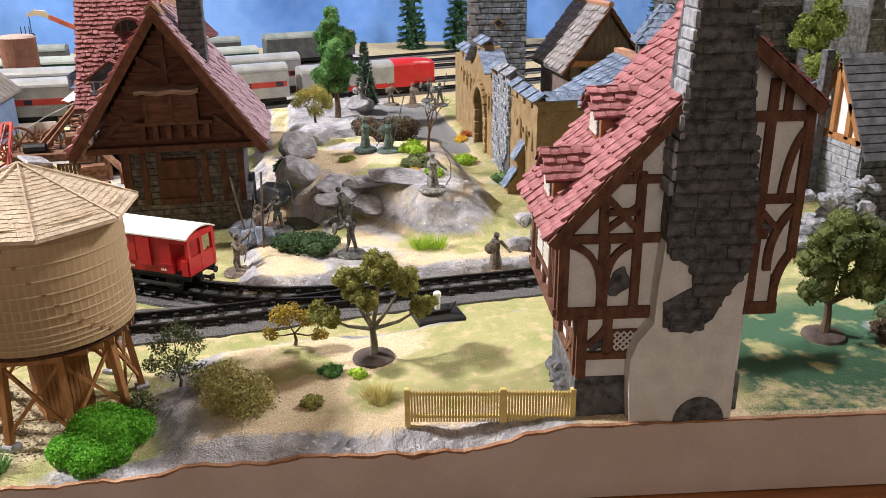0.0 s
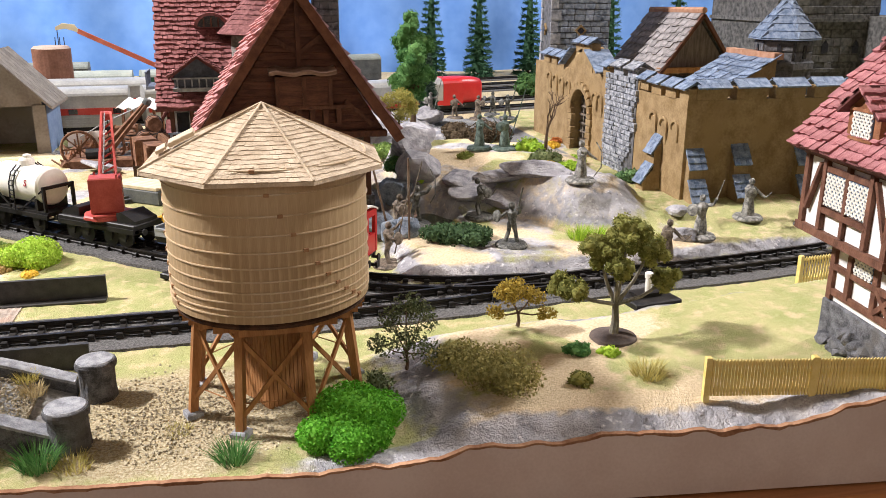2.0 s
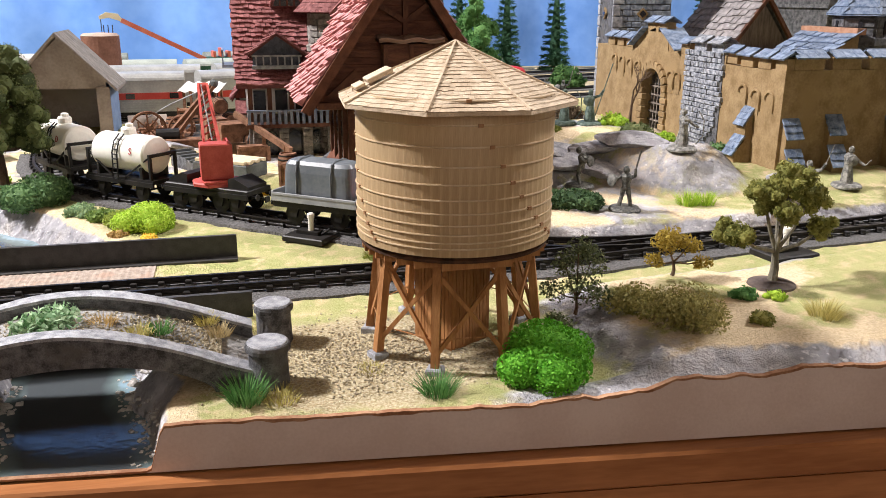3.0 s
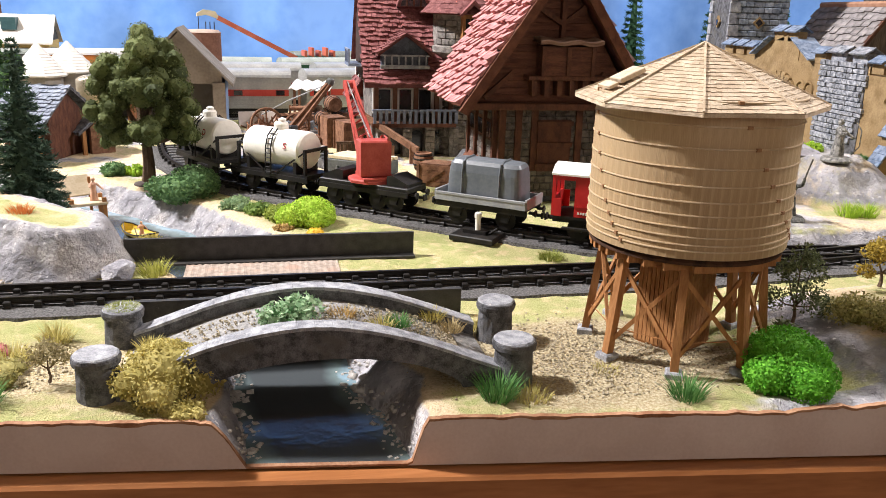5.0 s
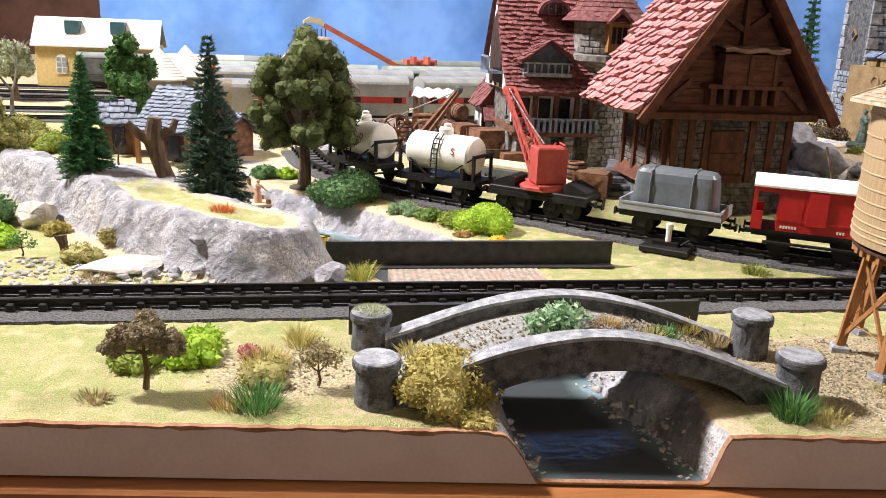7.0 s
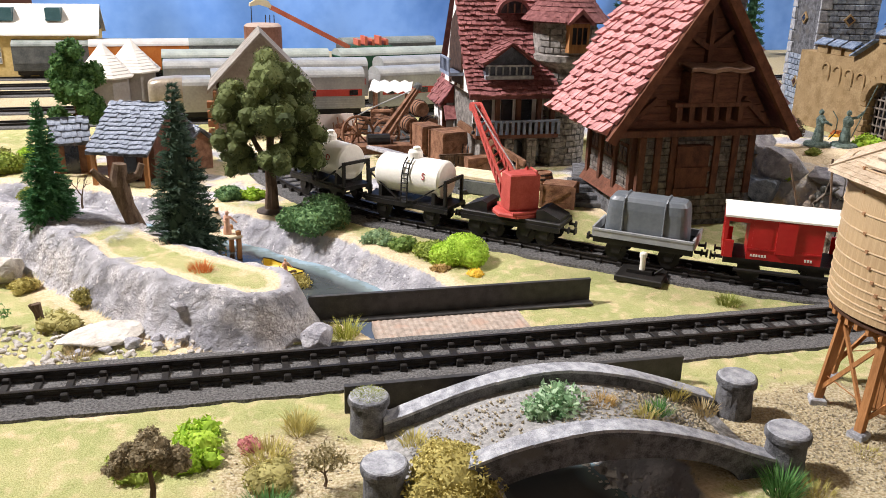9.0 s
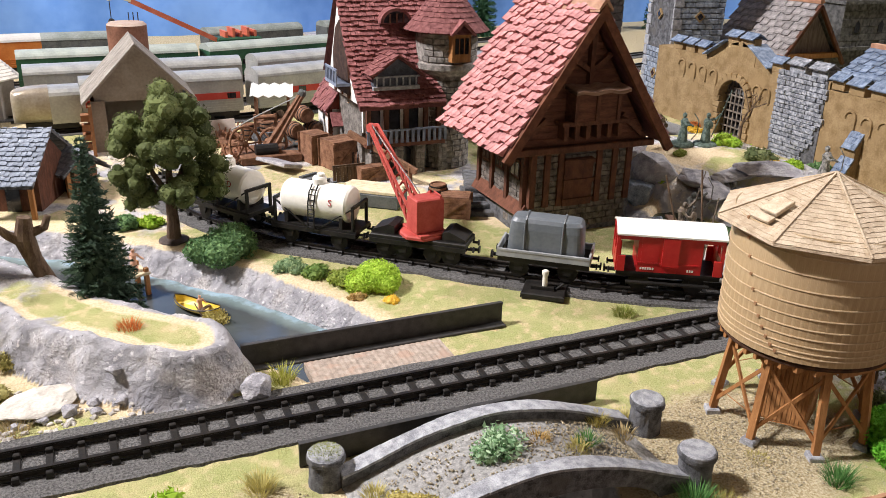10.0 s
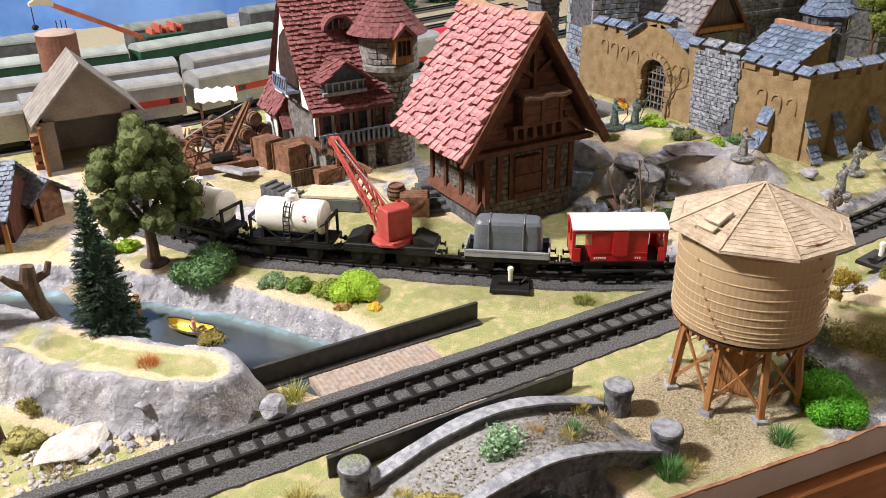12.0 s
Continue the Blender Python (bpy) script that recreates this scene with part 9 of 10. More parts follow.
bush(-0.459, 0.556, 0.0080, 0.0085, leafmat("olive_straw_foliage", (0.18, 0.16, 0.05), (0.40, 0.36, 0.14)), "olive scrub at the foot of the rock", 700, 0.0015, 84, core=False)
for k, (x, y, r, h, m) in enumerate(((-0.563, 0.848, 0.020, 0.014, leafmat("olive_lime_foliage", (0.14, 0.19, 0.03), (0.32, 0.38, 0.08))), (-0.590, 0.880, 0.024, 0.016, OLIVE), (-0.550, 0.890, 0.016, 0.010, LIME), (-0.615, 0.930, 0.026, 0.016, OLIVE), (-0.535, 0.800, 0.013, 0.007, leafmat("moss_tuft", (0.14, 0.17, 0.03), (0.32, 0.34, 0.1))), (-0.514, 0.760, 0.010, 0.005, YOLK))):
    bush(x, y, r, h, m, "low leafy shrub on the field beyond the rock", 1400, 0.0022, 85 + k)
bare_tree(0.094, 0.676, 0.046, "bare brown branching tree before the castle gate", 4)
bare_tree(-0.470, 0.640, 0.022, "bare brown sapling beside the conifer", 7)
bare_tree(-0.66, 1.05, 0.08, "bare pale sapling near the station", 8, GBARK)


def dead_stump():
    x, y = -0.440, 0.613
    t = thing("dead_tree_stump", "twisted brown dead tree stump with broken limbs", "tree stump", x, y, min(gz(x, y), 0.012) - 0.002)
    m = Mesh()
    m.tube([(0.006, -0.004, 0), (0.004, -0.002, 0.012), (-0.003, 0.0, 0.028), (-0.006, 0, 0.042), (-0.004, 0, 0.056)], [0.0085, 0.0058, 0.0052, 0.0062, 0.0040], 10)
    m.tube([(-0.006, 0, 0.040), (-0.015, -0.002, 0.046), (-0.020, -0.003, 0.053)], [0.0042, 0.0030, 0.0020], 8)
    m.tube([(-0.005, 0, 0.044), (0.006, 0.001, 0.048), (0.009, 0.002, 0.055)], [0.0035, 0.0026, 0.0020], 8)
    m.tube([(0.004, 0, 0.006), (0.018, 0.004, 0.0)], [0.0040, 0.0018], 8)
    t.matrix_basis = t.matrix_basis @ Matrix.Scale(0.86, 4)
    m.v = [(a + 0.0010 * noise.noise(Vector((a * 180, b * 180, c * 90))), b + 0.0010 * noise.noise(Vector((a * 180, b * 180, c * 90 + 7))), c) for a, b, c in m.v]
    part("trunk", m, BARK, t)


dead_stump()

ps = thing("broken_post", "short brown broken wooden post on flock", "post", -0.474, 0.533, gz(-0.474, 0.533) - 0.001)
part("post", Mesh().tube([(0.001, 0, 0), (0.0, 0, 0.006), (-0.001, 0.0005, 0.0125)], [0.0026, 0.0020, 0.0024], 8).tube([(0, 0, 0.007), (-0.0035, 0, 0.0125)], [0.0016, 0.0010], 6), BARK, ps)
foam_tree(-0.494, 0.536, [(0.0, 0, 0.010, 0.0045), (-0.005, 0, 0.008, 0.0035), (0.004, 0.001, 0.007, 0.0035)], MIDG, "tiny sparse green sapling on flock", 0.0004, base=False, n=160, size=0.0012, seed=63, core=False)

# ---- stones ----


def boulder(x, y, r, label, seed, material=ROCKM, squash=0.75, sink=0.3, name="boulder", wide=1.0):
    """A broken stone: a ball cut by random planes, with a little grain on the faces."""
    t = thing(name, label, "rock", x, y, gz(x, y), seed * 47)
    cut = np.random.default_rng(seed)
    planes = cut.normal(size=(17, 3))
    planes /= np.linalg.norm(planes, axis=1)[:, None]
    far = 0.62 + 0.34 * cut.random(17)
    bm = bmesh.new()
    bmesh.ops.create_icosphere(bm, subdivisions=4, radius=1)
    m = Mesh()
    for v in bm.verts:
        dots = planes @ np.array(v.co)
        k = min(1.05, float(np.min(np.where(dots > 0.05, far / np.maximum(dots, 0.05), 9.0)))) + 0.035 * noise.noise(v.co * 5 + Vector((seed, 0, 0))) + 0.02 * noise.noise(v.co * 14)
        m.v.append((v.co.x * r * k * wide, v.co.y * r * k, (v.co.z * k + 1 - sink) * r * squash))
    m.f = [tuple(v.index for v in f.verts) for f in bm.faces]
    bm.free()
    part("stone", m, material, t)


boulder(-0.3495, 0.4885, 0.0085, "grey angular boulder beside the girder", 3)
BLUER = mat("blue_grey_rock", (0.10, 0.125, 0.165), (0.31, 0.345, 0.40), 160, 0.85, 1.0, c3=(0.20, 0.21, 0.23))
for k, (x, y, r, sq) in enumerate(((-0.044, 0.572, 0.011, 0.9), (-0.036, 0.566, 0.010, 0.8), (-0.050, 0.590, 0.012, 0.8), (-0.030, 0.640, 0.013, 0.9))):
    boulder(x, y, r, "blue-grey slate rock beside the barn", 20 + k, BLUER, squash=sq)
pk = thing("fallen_plank", "weathered grey plank lying by the pond", "plank", -0.034, 0.590, 0.010, 62)
part("plank", Mesh().box(-0.020, 0.020, -0.0032, 0.0032, 0, 0.0020, pose(0, 0, 0.002, 0, 5, 0), bevel=0.0003), mat("weathered_plank", (0.16, 0.085, 0.055), (0.30, 0.185, 0.135)), pk)
for k, (x, y, r, sq, wd) in enumerate(((0.020, 0.618, 0.016, 0.42, 1.7), (0.034, 0.607, 0.015, 0.36, 1.9), (0.060, 0.604, 0.015, 0.40, 1.7), (0.046, 0.622, 0.014, 0.40, 1.8), (0.014, 0.630, 0.014, 0.45, 1.8), (-0.010, 0.648, 0.018, 0.75, 1.0), (-0.010, 0.690, 0.018, 0.80, 1.1), (0.000, 0.735, 0.018, 0.65, 1.2))):
    boulder(x, y, r, "layered lilac-grey rock slab on the slope", 70 + k, squash=sq, sink=0.62, name="rock_slab", wide=wd)
for k, (x, y, r, sq) in enumerate(((0.062, 0.940, 0.016, 0.7), (0.128, 0.520, 0.010, 0.5), (0.140, 0.552, 0.008, 0.5))):
    boulder(x, y, r, "grey drybrushed boulder on the rocky ground", 24 + k, squash=sq)
LIMEST = mat("white_limestone", (0.40, 0.365, 0.32), (0.66, 0.62, 0.56), 120, 0.9, 0.7)
boulder(-0.446, 0.514, 0.0140, "flat white limestone slab by the rock", 31, LIMEST, 0.24, 0.35, "limestone_slab", 1.35)
boulder(-0.505, 0.597, 0.0115, "pale limestone boulder at the foot of the rock", 34, LIMEST, 0.8, 0.25)
for k in range(9):
    boulder(-0.452 + 0.009 * (k % 5) + 0.002 * k, 0.500 + 0.006 * (k // 5) + 0.0015 * (k % 3), 0.0026 + 0.0009 * (k % 3), "small grey stone beside the limestone slab", 50 + k, squash=0.6)
rng = random.Random(77)
peb = Mesh()
for k in range(520):
    if k < 250:
        side = rng.choice((-1, 1))
        x, y = -0.262, 0.342 + 0.075 * rng.random()
        while abs(x + 0.262) < 0.06 and gz(x, y) < WATER_Z + 0.0003:
            x += side * 0.001
        x -= side * rng.gauss(0.0015, 0.003)
        z = max(gz(x, y), WATER_Z - 0.0002)
        if y < front_y(x) + 0.003:
            continue
        r = rng.uniform(0.0004, 0.0008 + 0.0016 * rng.random() ** 3)
    else:
        x, y = rng.uniform(-0.50, -0.40), rng.uniform(0.49, 0.53)
        z, r = gz(x, y), rng.uniform(0.0005, 0.0018)
        if z > 0.004:
            continue
    peb.box(-r, r, -r * 0.75, r * 0.75, -r * 0.5, r * 0.5, pose(x, y, z + r * 0.3, rng.uniform(-30, 30), rng.uniform(-30, 30), rng.uniform(0, 180)), bevel=r * 0.3)
tagged(part("scattered_pebbles", peb, mat("pale_pebble", (0.32, 0.29, 0.26), (0.58, 0.55, 0.51), 300, 0.9, 0.5)), "scattered pale pebbles on river banks", "pebbles", kind="stuff")
grit = Mesh()
for k in range(4200):
    a = rng.random()
    if a < 0.55:
        x, y = rng.gauss(-0.165, 0.026), rng.gauss(0.375, 0.018)
    elif a < 0.62:
        x, y = rng.gauss(-0.366, 0.012), rng.gauss(0.396, 0.010)
    else:
        x, y = -0.215 - 0.103 * rng.random() ** 2.2, rng.uniform(0.370, 0.401)
    if y < front_y(x) + 0.012 or y > 0.436:
        continue
    if a >= 0.62:
        u = (x + 0.336) / 0.137
        z = 0.001 + 0.017 * max(0.0, math.sin(math.pi * u)) ** 1.08
    else:
        z = gz(x, y)
        if z < -0.003:
            continue
    s = rng.uniform(0.0002, 0.00048)
    d = pose(x, y, z + s * 0.3, rng.uniform(0, 90), rng.uniform(0, 90), rng.uniform(0, 90))
    grit.box(-s, s, -s * 0.8, s * 0.8, -s * 0.6, s * 0.6, d)
tagged(part("loose_gravel", grit, leafmat("gravel_grains", (0.25, 0.205, 0.135), (0.44, 0.39, 0.29))), "loose tan gravel round tower and bridge", "gravel", kind="stuff")

# ---- fences ----


def fence(x0, y0, x1, y1, z, pales, label):
    a = math.degrees(math.atan2(y1 - y0, x1 - x0))
    L = math.hypot(x1 - x0, y1 - y0)
    t = thing("picket_fence", label, "fence", x0, y0, z, a, group="yellow picket fences")
    for zz in (0.0022, 0.0128):
        part("rail", Mesh().box(0, L, -0.0003, 0.0009, zz, zz + 0.0012), YELLOWF, t)
    me = Mesh().add([(-0.00042, -0.0009, 0.0008), (0.00042, -0.0009, 0.0008), (0.00042, -0.0003, 0.0008), (-0.00042, -0.0003, 0.0008), (-0.00042, -0.0009, 0.0148), (0.00042, -0.0009, 0.0148), (0.00042, -0.0003, 0.0148), (-0.00042, -0.0003, 0.0148), (0, -0.0006, 0.0156)], [(0, 1, 5, 4), (1, 2, 6, 5), (2, 3, 7, 6), (3, 0, 4, 7), (4, 5, 8), (5, 6, 8), (6, 7, 8), (7, 4, 8)]).data("pale")
    for k in range(pales):
        part("pale", me, YELLOWF, t).location = ((k + 0.5) * L / pales, 0, 0)
    for q in (0, 0.58 * L if L > 0.04 else L, L):
        part("post", Mesh().box(q - 0.0011, q + 0.0011, -0.0010, 0.0014, -0.002, 0.0160, bevel=0.0003), YELLOWF, t)


fence(0.027, 0.3205, 0.0935, 0.3075, 0.0145, 56, "yellow plastic picket fence panel")
fence(0.152, 0.4395, 0.178, 0.4425, 0.0070, 14, "short yellow plastic picket fence beside the line")

# ---- canoe ----
cn = thing("canoe", "small yellow canoe with a dark rim on the river", "canoe", -0.359, 0.624, WATER_Z, -52)
m = Mesh()
for i in range(13):
    u = -1 + i / 6
    w = 0.0048 * math.sqrt(max(0.0, 1 - u * u)) + 0.0002
    zt = 0.0030 + 0.0022 * u * u
    for k in range(7):
        a = math.pi * k / 6
        m.v.append((u * 0.0135, -w * math.cos(a), zt * (1 - math.sin(a)) + 0.0001))
m.f = [(7 * i + k, 7 * i + k + 1, 7 * i + 8 + k, 7 * i + 7 + k) for i in range(12) for k in range(6)]
part("hull", m, mat("yellow_canoe_paint", (0.62, 0.44, 0.05), (0.72, 0.55, 0.10), 200, 0.4, 0.1), cn)
cn.matrix_basis = cn.matrix_basis @ Matrix.Scale(1.35, 4)
part("thwart", Mesh().box(0.003, 0.0045, -0.0040, 0.0040, 0.0020, 0.0026), BARK, cn)
for s in (-1, 1):
    part("gunwale", Mesh().tube([((-1 + i / 6) * 0.0135, s * (0.0048 * math.sqrt(max(0.0, 1 - (-1 + i / 6) ** 2)) + 0.0002), 0.0030 + 0.0022 * (-1 + i / 6) ** 2) for i in range(13)], 0.0003, 5), BLACK, cn)
pd = thing("paddle", "thin brown paddle leaning from the canoe", "paddle", -0.361, 0.620, WATER_Z, -70)
part("shaft", Mesh().tube([(0.0, 0, 0.0075), (0.011, 0, 0.0005)], 0.0004, 5).box(0.010, 0.0135, -0.0012, 0.0012, 0.0, 0.0008), BARK, pd)

# ---- figurines ----


def figurine(x, y, turn, label, seed, h=0.027, z=None, skin=PEWTER, robe=True, arm=1, weapon="sword", base=True, group="tabletop figurines"):
    """A small cast figurine on a round base, as one plain mesh."""
    z = gz(x, y) if z is None else z
    rng = random.Random(seed)
    m = Mesh()
    if base:
        m.lathe([(0.0098, 0), (0.0098, 0.0012), (0.0086, 0.0026), (0.004, 0.0030)], 22)
    b = 0.0028 if base else 0.0
    lean = rng.uniform(-0.08, 0.08)
    s = h / 0.027
    if robe:
        m.lathe([(0.0046 * s, 0.0), (0.0040 * s, 0.006 * s), (0.0028 * s, 0.0125 * s), (0.0036 * s, 0.0185 * s), (0.0018 * s, 0.0212 * s)], 10, pose(0, 0, b, lean * 57, 0, 0))
    else:
        for q in (-1, 1):
            m.tube([(q * 0.0036 * s, q * 0.001, b), (q * 0.0024 * s, 0.0012 * s, b + 0.006 * s), (q * 0.0014 * s, 0, b + 0.0118 * s)], [0.0014 * s, 0.0013 * s, 0.0018 * s], 7)
        m.lathe([(0.0026 * s, 0.011 * s), (0.0024 * s, 0.014 * s), (0.0037 * s, 0.0190 * s), (0.0016 * s, 0.0215 * s)], 9, pose(0, 0, b, lean * 57, 0, 0))
    m.blob((0, lean * 0.02, b + 0.0236 * s), 0.0021 * s, seed, 0.15, 2, 1.15)
    up = 1 if arm else -0.4
    for q in (-1, 1):
        e = Vector((q * 0.0062 * s, -0.0035 * s, b + (0.0165 + 0.004 * up * (q == 1)) * s))
        hnd = e + Vector((q * 0.001, -0.004, 0.005 * up if q == 1 else 0.001)) * s
        m.tube([(q * 0.0032 * s, 0, b + 0.0190 * s), tuple(e), tuple(hnd)], [0.0013 * s, 0.0011 * s, 0.0009 * s], 6)
        if q == 1 and weapon == "sword":
            m.bar(hnd, hnd + Vector((0.003, -0.002, 0.0125 * max(up, 0.3))) * s, 0.0010, 0.0004)
        if q == 1 and weapon == "spear":
            m.tube([hnd + Vector((-0.004, 0.004, -0.020)), hnd + Vector((0.004, -0.004, 0.020))], 0.0004, 5)
        if q == 1 and weapon == "bow":
            m.tube([hnd + Vector((0, 0.001, -0.011)), hnd + Vector((0.001, -0.003, -0.005)), hnd + Vector((0.001, -0.003, 0.005)), hnd + Vector((0, 0.001, 0.011))], 0.0004, 5)
        if q == -1 and weapon in ("sword", "spear"):
            m.lathe([(0.0040 * s, -0.0003), (0.0036 * s, 0.0005), (0.0006, 0.0011)], 12, Matrix.Translation(hnd) @ pose(0, 0, 0, 80, 0, -30))
    ob = part("figurine", m, skin)
    ob.matrix_basis = pose(x, y, z - 0.0003, 0, 0, turn)
    tagged(ob, label, "figurine", group)


WARM = mat("bronze_painted_pewter", (0.06, 0.045, 0.035), (0.24, 0.19, 0.14), 500, 0.55, 0.5)
PALEF = mat("pale_painted_pewter", (0.07, 0.07, 0.066), (0.4, 0.385, 0.35), 450, 0.55, 0.5, metal=0.2)
GREENR = mat("green_painted_pewter", (0.035, 0.055, 0.045), (0.14, 0.19, 0.16), 450, 0.6, 0.5)
for k, (x, y, a, z, sk, rb, ar, wp, lb) in enumerate((
        (-0.027, 0.583, 20, None, PEWTER, False, 1, "bow", "dark pewter archer figurine on a round base"),
        (0.017, 0.590, 60, None, PEWTER, False, 0, "sword", "dark crouching warrior figurine on a round base"),
        (0.019, 0.527, -40, None, PEWTER, False, 1, "sword", "dark pewter swordsman figurine with raised blade"),
        (0.1085, 0.5035, 10, None, WARM, True, 0, "sword", "bronze-coloured warrior figurine on a dark base"),
        (0.080, 0.572, 30, None, PALEF, True, 0, "bow", "pale archer figurine on a mound"),
        (0.139, 0.520, -20, None, PALEF, True, 1, "sword", "pale robed swordsman figurine with raised sword"),
        (0.186, 0.5420, 15, None, PALEF, True, 0, "sword", "pale robed swordsman figurine by the castle"),
        (0.221, 0.5265, -10, None, PEWTER, True, 1, "spear", "dark spearman figurine by the castle"),
        (0.240, 0.5480, 30, None, PALEF, True, 1, "sword", "pale swordsman figurine by the castle wall"),
        (0.044, 0.687, 40, None, GREENR, True, 0, "bow", "green-cloaked archer figurine by the hedge"),
        (0.062, 0.680, 10, None, GREENR, True, 1, "spear", "green-cloaked spearman figurine by the hedge"),
        (-0.053, 0.538, 70, None, WARM, False, 1, "spear", "bronze figurine with a spear beside the van"),
        (-0.040, 0.575, 50, None, WARM, False, 1, "spear", "bronze spearman figurine beside the barn"),
        (0.062, 0.941, 0, 0.026, PALEF, True, 1, "spear", "grey figurine on a mossy rock"),
        (0.100, 0.985, 20, None, WARM, False, 0, "sword", "bronze figurine near the rear line"),
        (0.124, 0.975, 60, None, WARM, True, 0, "sword", "reddish figurine near the rear line"),
        (0.146, 0.992, -50, None, PEWTER, False, 0, "sword", "dark crouching figurine near the rear line"),
        (0.152, 0.955, -20, None, PEWTER, False, 1, "sword", "dark figurine near the grey tower"))):
    figurine(x, y, a, lb, k + 1, 0.0255, z, sk, rb, ar, wp)
figurine(-0.3575, 0.6225, 20, "tiny pale figurine seated in the canoe", 40, 0.011, WATER_Z + 0.0012, mat("bare_figure_paint", (0.50, 0.27, 0.17), (0.62, 0.37, 0.25), 300, 0.6, 0.2), True, 0, "none", False, "tiny figures")
figurine(-0.391, 0.663, 40, "tiny pale figurine on the jetty", 41, 0.016, WATER_Z + 0.0157, mat("bare_figure_paint", (0.5, 0.27, 0.17), (0.62, 0.37, 0.25)), True, 0, "none", False, "tiny figures")
for q, (x, y) in enumerate(((-0.050, 0.566), (-0.041, 0.556))):
    sp = thing("long_spear", "thin brown spear leaning against the barn", "spear", x, y, gz(x, y), 0)
    part("shaft", Mesh().tube([(0.004, 0, 0.0), (-0.006 + 0.012 * q, 0.012, 0.050)], 0.0007, 6), BARK, sp)

# ---- yard clutter ----


def barrel(x, y, z, label, lying=None, r=0.0078, h=0.019):
    t = thing("barrel", label, "barrel", x, y, z, lying or 0, group="wooden barrels")
    M = pose(0, -h / 2, r * 1.12, -90) if lying is not None else Matrix.Identity(4)
    prof = [(r * 0.85, 0), (r * 0.97, h * 0.2), (r * 1.06, h * 0.5), (r * 0.97, h * 0.8), (r * 0.85, h), (r * 0.74, h), (r * 0.74, h * 0.93)]
    part("barrel_body", Mesh().lathe(prof, 18, M), CRATE, t)
    for f in (0.12, 0.34, 0.66, 0.88):
        rr = r * (0.85 + 0.21 * math.sin(math.pi * f)) * 1.02
        part("hoop", Mesh().lathe([(rr, h * f - 0.0006), (rr * 1.02, h * f), (rr, h * f + 0.0006)], 18, M), BLACK, t)


def crate(x, y, z, w, d, h, turn, label):
    t = thing("wooden_crate", label, "crate", x, y, z, turn, group="wooden crates")
    part("box", Mesh().box(-w / 2, w / 2, -d / 2, d / 2, 0, h), CRATE, t)
    for s in (-1, 1):
        for k in range(4):
            part("plank", Mesh().box(-w / 2, w / 2, s * d / 2 - 0.0004, s * d / 2 + 0.0004, k * h / 4 + 0.0002, (k + 1) * h / 4 - 0.0002), CRATE, t)
        part("batten", Mesh().bar((-w / 2, s * (d / 2 + 0.0007), 0), (w / 2, s * (d / 2 + 0.0007), h), 0.0006, 0.0020), CRATE, t)
        for q in (-1, 1):
            part("corner_batten", Mesh().box(q * w / 2 - 0.0016, q * w / 2 + 0.0006 * q + 0.0010, s * (d / 2 + 0.0006) - 0.0005, s * (d / 2 + 0.0006) + 0.0005, 0, h), CRATE, t)
    for k in range(4):
        part("lid_plank", Mesh().box(-w / 2, w / 2, -d / 2 + k * d / 4 + 0.0002, -d / 2 + (k + 1) * d / 4 - 0.0002, h, h + 0.0008), CRATE, t)


crate(-0.204, 0.842, 0, 0.026, 0.024, 0.025, 16, "large brown wooden crate with diagonal battens")
crate(-0.220, 0.866, 0, 0.018, 0.022, 0.026, 16, "tall brown wooden crate in the yard")
crate(-0.1590, 0.690, 0, 0.022, 0.018, 0.016, -30, "brown wooden crate beside the crane")
crate(-0.190, 0.795, 0, 0.024, 0.012, 0.012, 10, "low slatted crate in the yard")
barrel(-0.1665, 0.7060, 0.0080, "wooden barrel standing on a crate", r=0.0072, h=0.013)
barrel(-0.187, 0.832, 0.0, "wooden barrel lying in the yard", 70)
for k, (dx, dz) in enumerate(((-0.0095, 0), (0.0095, 0), (0, 0.0150))):
    barrel(-0.216 + dx, 0.922, 0.0075 + dz, "wooden barrel in a stack of three", 12)
for k in range(3):
    barrel(-0.262 + k * 0.019, 0.962 + 0.004 * k, 0, "wooden barrel standing in the yard", r=0.0068, h=0.016)


def cart_wheel(x, y, z, turn, r, lean, label):
    t = thing("cart_wheel", label, "wheel", x, y, z, turn, group="cart wheels")
    M = pose(0, 0, r, 90 - lean)
    part("rim", Mesh().tube([tuple(M @ Vector((r * math.cos(2 * math.pi * k / 24), r * math.sin(2 * math.pi * k / 24), 0))) for k in range(25)], 0.0013, 6, caps=False), CRATE, t)
    part("hub", Mesh().lathe([(0.0026, -0.002), (0.0026, 0.002)], 10, M), CRATE, t)
    for k in range(8):
        a = 2 * math.pi * k / 8
        part("spoke", Mesh().bar(M @ Vector((0, 0, 0)), M @ Vector((r * math.cos(a), r * math.sin(a), 0)), 0.0012), CRATE, t)


cart_wheel(-0.279, 0.885, 0, 20, 0.0155, 12, "brown spoked cart wheel in the yard")
cart_wheel(-0.252, 0.895, 0, -30, 0.0130, 20, "brown spoked cart wheel leaning on scrap")


